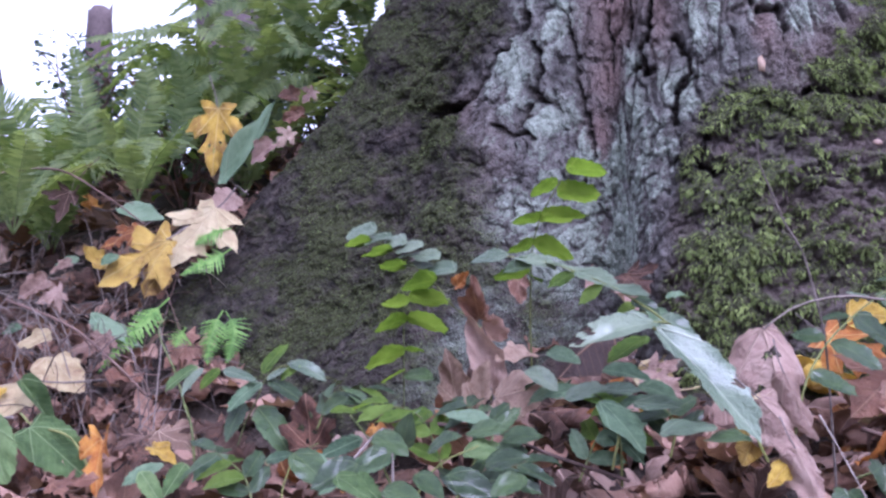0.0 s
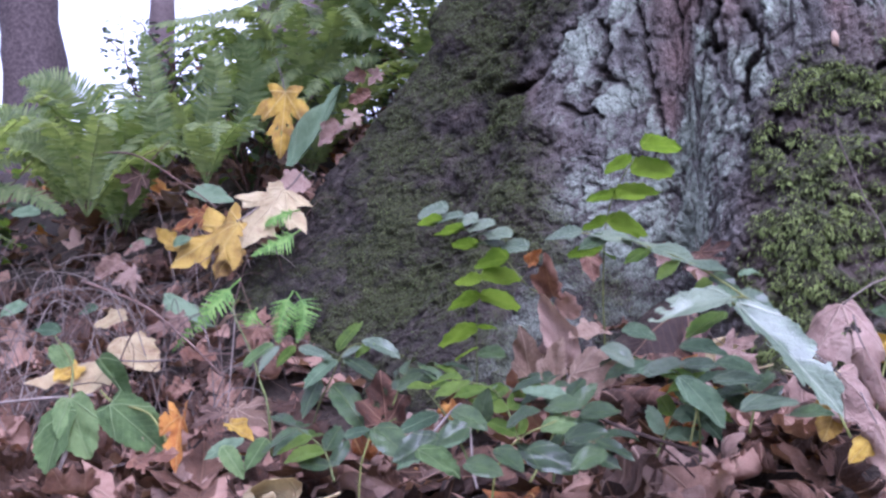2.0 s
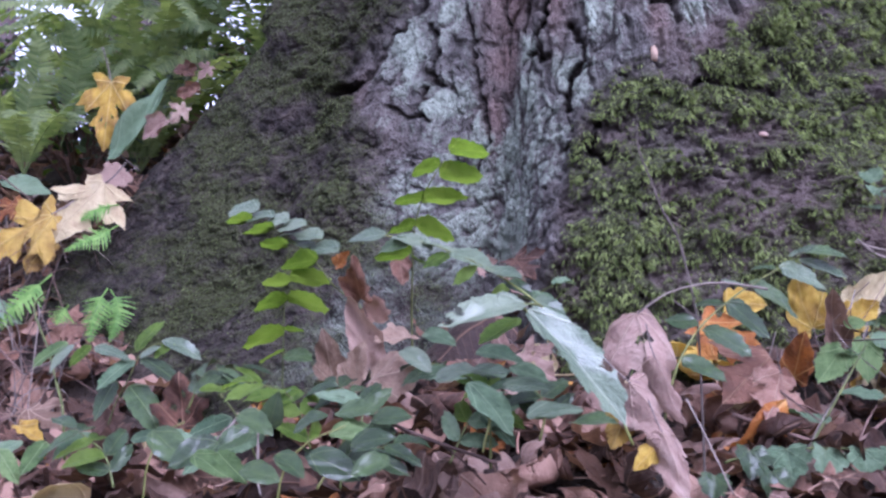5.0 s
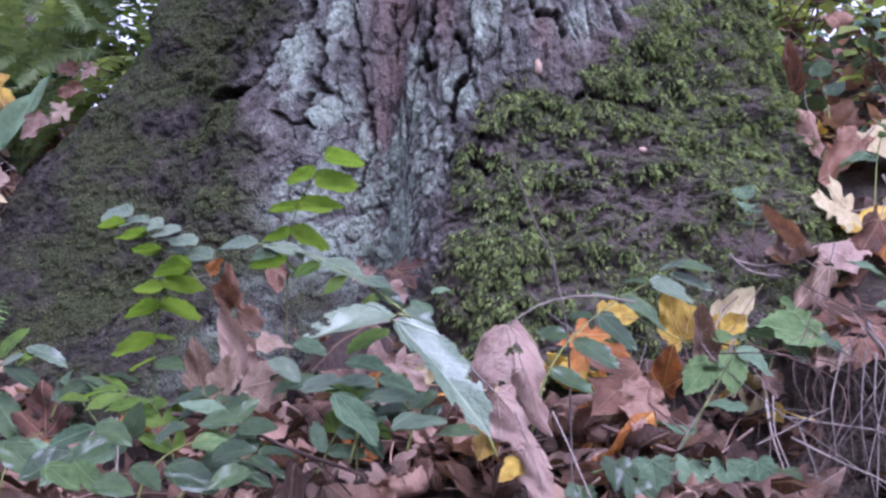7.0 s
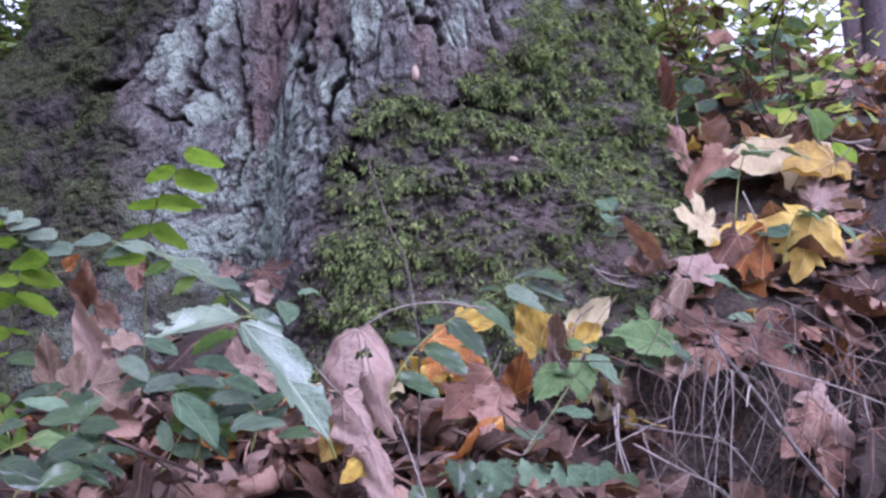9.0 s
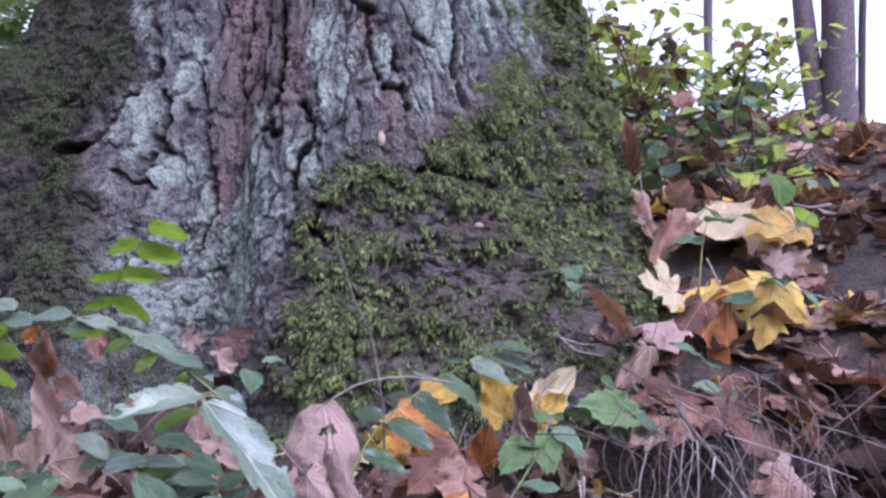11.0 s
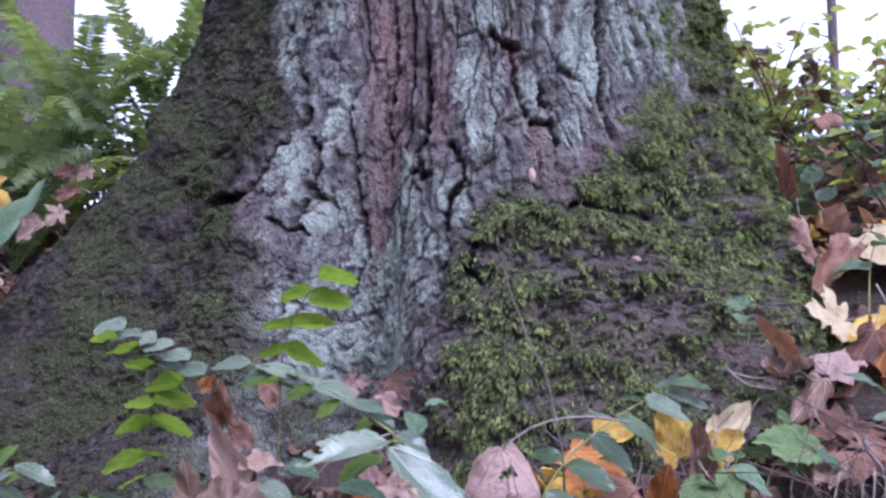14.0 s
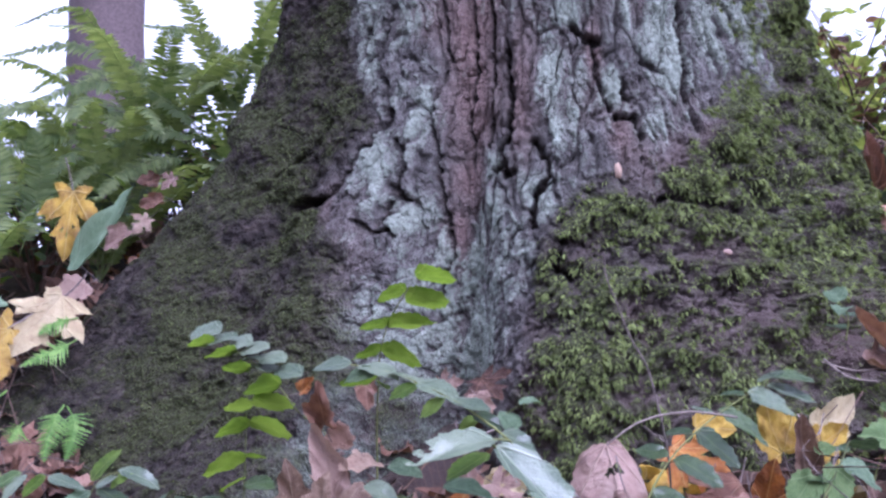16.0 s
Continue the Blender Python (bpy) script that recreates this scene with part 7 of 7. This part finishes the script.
snag((-2.805, 8.500, 2.571), (-2.781, 8.500, 3.274), 0.105, "short dark broken trunk behind the ferns", 93)
far_tree((5.053, 7.000, 2.527), (4.950, 7.000, 7.812), 0.13, 0.08, "slender grey trunk leaning on the crest", 94)
far_tree((5.000, 7.100, 2.543), (4.348, 7.300, 7.910), 0.085, 0.05, "slender forked grey trunk on the crest", 95)
far_tree((5.890, 8.000, 2.850), (6.078, 8.000, 8.921), 0.035, 0.025, "thin sapling trunk on the crest", 96)
far_tree((6.604, 12.000, 3.676), (6.549, 12.000, 10.757), 0.06, 0.045, "thin far trunk against the sky", 97)

# more ferns that fill the slope behind the root
for x, y, n, reach, rise, seed in ((-1.35, 3.55, 12, 0.55, 0.42, 101), (-0.75, 3.75, 14, 0.6, 0.5, 102), (-0.25, 3.95, 12, 0.55, 0.35, 103), (-1.75, 4.1, 12, 0.6, 0.4, 104), (-1.0, 4.4, 14, 0.65, 0.5, 105), (-2.2, 3.4, 10, 0.5, 0.35, 108)):
    fern("sword_fern", gpos(x, y), [], "green sword fern on the slope behind the root", seed, 0.09, 40, FERN, n, reach, rise)


# shrubs that close the view behind the ferns
for x, y, z, r, seed in ((-1.66, 4.60, 1.66, 0.22, 191), (-1.42, 4.62, 1.80, 0.26, 192), (-1.18, 4.55, 1.88, 0.28, 193), (-0.95, 4.60, 1.92, 0.28, 194), (-0.70, 4.50, 1.95, 0.28, 195), (-0.45, 4.3, 1.95, 0.26, 196)):
    g = float(ground_z(x, y))
    shrub("huckleberry", (x, y, g), z - g, r, 16, 420, 0.042, ((BLUEGREEN, 0.4), (LIME, 0.35), (GRAPE, 0.1), (BROWN, 0.15)), "small-leaved green shrub behind the ferns", seed)
shrub("huckleberry", gpos(1.86, 3.6), 0.62, 0.26, 14, 320, 0.06, ((SUNLIT, 0.75), (BROWN, 0.25)), "yellow-green shrub with rusty leaves beside the trunk", 197)


# ---------------------------------------------------------------- the leafy slope at the root's end
DOWN = (0, -0.75, 0.75)
hero_leaf((-0.626, 2.740, 0.954), (-0.742, 2.640, 0.830), (0.15, -0.6, 0.85), PALE, "large pale buff maple leaf draped on the root", 701, n=4, rings=(1.0, 0.85, 0.65, 0.45, 0.25), fold=-0.35, curl=-0.7, ripple=0.04, width=1.15)
hero_leaf((-0.747, 2.720, 0.878), (-0.932, 2.680, 0.763), DOWN, AMBER, "dull yellow maple leaf with brown blotches", 702, fold=-0.2, curl=-0.4, ripple=0.07, width=0.9)
hero_leaf((-0.750, 2.700, 0.810), (-0.801, 2.660, 0.729), DOWN, AMBER, "dull yellow leaf lobe under a pale leaf", 703, half=SOFT_HALF, fold=-0.2, curl=-0.4, ripple=0.07)
hero_leaf((-0.906, 2.720, 0.809), (-0.980, 2.700, 0.846), DOWN, AMBER, "small yellow leaf curled in the heap", 704, half=SOFT_HALF, fold=0.3, curl=0.5, ripple=0.07, width=0.8)
hero_leaf((-0.846, 2.780, 0.910), (-0.932, 2.740, 0.868), DOWN, ORANGE, "dull orange leaf behind a yellow one", 705, fold=-0.2, curl=-0.5, ripple=0.07, width=0.8)
hero_leaf((-0.594, 2.840, 0.999), (-0.656, 2.780, 0.959), TOWARD, PINK, "small pinkish leaf resting on the root", 706, half=SOFT_HALF, fold=0.2, curl=-0.4, width=1.0)
hero_leaf((-0.998, 2.720, 0.819), (-1.052, 2.700, 0.801), DOWN, PINK, "small pinkish leaf curled on stems", 707, half=SOFT_HALF, fold=0.3, curl=-0.5, ripple=0.06, width=0.8)
hero_leaf((-1.038, 2.660, 0.773), (-1.102, 2.620, 0.730), TOWARD, PINK, "pinkish folded leaf on dry stems", 708, half=SOFT_HALF, roll=1.5, fold=0.3, curl=-0.4, ripple=0.06)
hero_leaf((-0.994, 2.640, 0.742), (-1.054, 2.620, 0.718), TOWARD, PINK, "mauve-brown crumpled leaf on dry stems", 709, roll=-2.0, fold=0.3, curl=-0.4, ripple=0.08)
hero_leaf((-0.980, 2.520, 0.630), (-1.053, 2.500, 0.610), DOWN, PALE, "small cream leaf lying on the heap", 710, half=SOFT_HALF, fold=0.2, curl=-0.4, ripple=0.05, width=0.8)
hero_leaf((-0.958, 2.440, 0.578), (-0.857, 2.380, 0.522), DOWN, PALE, "cream and pink maple leaf curled downward", 711, half=SOFT_HALF, fold=-0.3, curl=-0.7, ripple=0.06, width=1.0)
hero_leaf((-0.917, 2.300, 0.529), (-1.117, 2.240, 0.509), (0.05, -0.55, 0.9), PALE, "long pale yellow leaf with greenish tip", 712, half=SOFT_HALF, fold=-0.4, curl=-0.4, ripple=0.05, width=0.75)
hero_leaf((-0.999, 2.270, 0.520), (-1.036, 2.220, 0.492), TOWARD, YELLOW, "brownish yellow leaf under a pale one", 713, half=SOFT_HALF, fold=0.2, curl=-0.3, ripple=0.06)
hero_leaf((-1.075, 2.520, 0.621), (-1.134, 2.480, 0.576), DOWN, DARK, "purplish-brown rotten maple leaf", 714, fold=-0.2, curl=-0.4, ripple=0.06, width=1.1)
hero_leaf((-0.828, 2.500, 0.625), (-0.909, 2.460, 0.601), DOWN, PINK, "purplish-brown curled leaf on the slope", 715, fold=-0.3, curl=-0.5, ripple=0.06)
hero_leaf((-0.729, 2.360, 0.541), (-0.787, 2.300, 0.507), DOWN, RUST, "rust-brown maple leaf in shade of the root", 716, half=SOFT_HALF, fold=0.2, curl=0.5, ripple=0.08, width=1.0)
hero_leaf((-0.694, 2.100, 0.473), (-0.738, 2.050, 0.449), DOWN, BROWN, "dark brown crumpled leaf on the slope", 717, roll=1.5, fold=0.2, curl=0.5, ripple=0.08, width=1.0)
hero_leaf((-0.642, 1.860, 0.435), (-0.636, 1.780, 0.350), TOWARD, ORANGE, "narrow orange leaf hanging in litter", 718, roll=1.5, fold=0.5, curl=-0.4, ripple=0.08, width=0.7)
hero_leaf((-0.537, 1.800, 0.422), (-0.484, 1.760, 0.402), UPWARD, YELLOW, "small yellow leaf tip in litter", 719, half=SOFT_HALF, fold=0.3, curl=-0.3, ripple=0.05, width=0.6)
hero_leaf((-0.568, 1.860, 0.438), (-0.620, 1.820, 0.422), UPWARD, PINK, "pinkish-tan maple leaf on litter", 720, fold=0.2, curl=-0.5, ripple=0.06)
hero_leaf((-0.546, 1.880, 0.441), (-0.464, 1.840, 0.422), UPWARD, TAN, "tan maple leaf on litter", 721, fold=0.2, curl=-0.5, ripple=0.06)
hero_leaf((-0.692, 1.740, 0.368), (-0.612, 1.740, 0.386), UPWARD, RUST, "rust-brown maple leaf at the slope's foot", 722, fold=-0.2, curl=-0.4, ripple=0.08)
for k, (base, tip, wide) in enumerate((((-1.061, 2.560, 0.656), (-1.107, 2.540, 0.642), 0.9), ((-0.984, 2.740, 0.831), (-1.039, 2.720, 0.819), 0.8), ((-0.870, 2.700, 0.836), (-0.903, 2.660, 0.817), 1.0), ((-0.935, 2.900, 0.977), (-0.801, 2.880, 0.965), 0.7), ((-1.098, 2.420, 0.596), (-1.158, 2.400, 0.608), 0.9), ((-1.216, 2.500, 0.667), (-1.275, 2.460, 0.641), 0.8), ((-1.315, 2.800, 0.921), (-1.394, 2.780, 0.929), 0.8))):
    hero_leaf(base, tip, DOWN, BLUEGREEN, "small greyish-green leaf among dry stems", 730 + k, name="bramble_leaf", half=OVAL_HALF, heart=(0, 0.42), width=wide, fold=0.2, curl=-0.4, ripple=0.04)
hero_leaf((-0.908, 2.600, 0.684), (-0.753, 2.560, 0.668), (0, -0.5, 1), BLUEGREEN, "curled greyish-green leaf with a silvery back", 740, name="broad_leaf", half=OVAL_HALF, heart=(0, 0.42), width=0.8, fold=-0.5, curl=-1.2, ripple=0.04)
hero_leaf((-0.949, 2.260, 0.531), (-0.853, 2.200, 0.449), (0.3, -0.8, 0.5), HERB, "folded green leaf hanging from a stem", 741, name="broad_leaf", half=OVAL_HALF, heart=(0, 0.42), width=0.42, fold=0.9, curl=-0.6, ripple=0.04)
SCALLOP_HALF = ((0.0, 0.0), (0.16, -0.05), (0.30, -0.01), (0.36, 0.07), (0.37, 0.11), (0.43, 0.17), (0.43, 0.23), (0.47, 0.30), (0.455, 0.36), (0.48, 0.43), (0.45, 0.48), (0.46, 0.55), (0.42, 0.60), (0.42, 0.67), (0.36, 0.71), (0.35, 0.78), (0.27, 0.82), (0.24, 0.89), (0.14, 0.92), (0.09, 0.98), (0.0, 1.0))


def herb(stem, leaves, label, seed, half=SCALLOP_HALF, mat=HERB, name="nettle", radius=0.003, wide=0.68):
    """A stalk with its own few leaves, each from base to tip and with the way it faces."""
    plant = tagged(empty(name), label, "herb")
    tube("stem", spline(stem, 16), radius, radius * 0.6, STEM, plant)
    for k, (base, tip, up) in enumerate(leaves):
        d = blade(half, seed + k, fold=0.25, curl=-0.4, cup=0.05, ripple=0.03, crumple=0.03, heart=(0, 0.42), n=2, rings=(1.0, 0.85, 0.6, 0.3))
        leaf = mesh_object("leaf", [(x * wide, y, z) for x, y, z in d[0]], d[1], mat, plant, uv=d[2])
        leaf.matrix_local = basis(base, Vector(tip) - Vector(base), up, (Vector(tip) - Vector(base)).length)
    return plant


herb([(-0.890, 1.840, 0.330), (-0.877, 1.860, 0.399), (-0.863, 1.880, 0.464), (-0.873, 1.920, 0.531), (-0.923, 1.960, 0.586)],
     [((-0.852, 1.860, 0.469), (-0.800, 1.800, 0.371), (0.1, -1, 0.25)), ((-0.856, 1.850, 0.446), (-0.875, 1.780, 0.348), (-0.25, -1, 0.3)), ((-0.884, 1.920, 0.526), (-0.921, 1.950, 0.580), (0.5, -1, 0.2))],
     "scalloped green nettle on a pale stalk in litter", 751)
herb([(-0.642, 1.840, 0.345), (-0.713, 1.900, 0.433), (-0.801, 1.950, 0.454), (-0.840, 1.980, 0.478)],
     [((-0.806, 1.940, 0.451), (-0.690, 1.880, 0.380), (0.1, -0.9, 0.5))],
     "scalloped green nettle leaning over brown leaves", 761)
# lance-leaved shoots at the root's foot and along the bank
spray("green shoot with shiny narrow leaves before the root",
      [(-0.390, 1.730, 0.340), (-0.376, 1.730, 0.413), (-0.360, 1.730, 0.464), (-0.339, 1.730, 0.505), (-0.323, 1.730, 0.541), (-0.292, 1.730, 0.562), (-0.255, 1.730, 0.550), (-0.214, 1.730, 0.539)],
      [((-0.441, 1.740, 0.564), (-0.493, 1.700, 0.536), HERB), ((-0.430, 1.730, 0.561), (-0.466, 1.690, 0.527), SKY_SHEEN), ((-0.402, 1.730, 0.559), (-0.431, 1.700, 0.528), LIME), ((-0.396, 1.730, 0.557), (-0.331, 1.700, 0.541), SKY_SHEEN), ((-0.321, 1.720, 0.539), (-0.284, 1.700, 0.560), SKY_SHEEN), ((-0.329, 1.720, 0.536), (-0.378, 1.660, 0.505), BLUEGREEN),
       ((-0.316, 1.720, 0.536), (-0.243, 1.660, 0.514), GRAPE), ((-0.358, 1.720, 0.501), (-0.382, 1.660, 0.452), GRAPE), ((-0.337, 1.720, 0.495), (-0.261, 1.640, 0.427), GRAPE), ((-0.286, 1.730, 0.566), (-0.215, 1.700, 0.554), SKY_SHEEN), ((-0.330, 1.740, 0.548), (-0.296, 1.760, 0.612), LIME), ((-0.265, 1.730, 0.566), (-0.295, 1.700, 0.541), LIME)],
      771, "herb", "willow_herb", LANCE_HALF, wide=1.0, up=(0, -0.7, 0.9))
tube_line = spline([(-0.470, 1.840, 0.360), (-0.478, 1.850, 0.447), (-0.506, 1.900, 0.500), (-0.533, 1.950, 0.550), (-0.605, 2.100, 0.628), (-0.640, 2.300, 0.665)], 20)
tagged(tube("plant_stem", tube_line, 0.0028, 0.0016, STEM), "pale green plant stem leaning toward the root", "stem")
spray("shoot with long bluish-green narrow leaves in litter",
      [(-0.255, 1.430, 0.300), (-0.249, 1.420, 0.381), (-0.240, 1.420, 0.415), (-0.227, 1.420, 0.441), (-0.196, 1.420, 0.457)],
      [((-0.225, 1.440, 0.443), (-0.162, 1.400, 0.405), BLUEGREEN), ((-0.133, 1.420, 0.434), (-0.192, 1.370, 0.397), BLUEGREEN), ((-0.427, 1.460, 0.428), (-0.478, 1.420, 0.411), BLUEGREEN), ((-0.329, 1.460, 0.439), (-0.380, 1.420, 0.413), BLUEGREEN), ((-0.450, 1.420, 0.423), (-0.411, 1.380, 0.387), HERB), ((-0.386, 1.430, 0.432), (-0.406, 1.380, 0.393), HERB),
       ((-0.153, 1.380, 0.426), (-0.100, 1.340, 0.387), HERB), ((-0.138, 1.480, 0.458), (-0.196, 1.440, 0.442), BLUEGREEN), ((-0.281, 1.480, 0.427), (-0.239, 1.460, 0.442), BLUEGREEN), ((-0.088, 1.440, 0.440), (-0.136, 1.400, 0.423), BLUEGREEN)],
      781, "herb", "willow_herb", LANCE_HALF, wide=1.1, up=(0, -0.8, 0.7))
herb([(-0.087, 1.420, 0.380), (-0.121, 1.460, 0.448), (-0.158, 1.500, 0.491)],
     [((-0.147, 1.480, 0.496), (-0.182, 1.460, 0.504), (0, -0.6, 1)), ((-0.146, 1.480, 0.497), (-0.120, 1.470, 0.508), (0, -0.6, 1)), ((-0.095, 1.440, 0.493), (-0.053, 1.420, 0.499), (0, -0.5, 1)), ((-0.037, 1.420, 0.499), (-0.064, 1.380, 0.486), (0, -0.7, 0.8)), ((-0.013, 1.420, 0.493), (0.023, 1.400, 0.499), (0, -0.5, 1))],
     "light green seedling with small narrow leaves", 791, OVAL_HALF, LIME, "seedling", 0.002, 0.8)
herb([(-0.007, 1.300, 0.380), (0.017, 1.330, 0.419), (0.033, 1.360, 0.454)],
     [((0.011, 1.340, 0.448), (0.058, 1.330, 0.463), (0, -0.7, 0.8))],
     "pale green oval leaf on a yellowish stem", 795, OVAL_HALF, HERB, "seedling", 0.002)
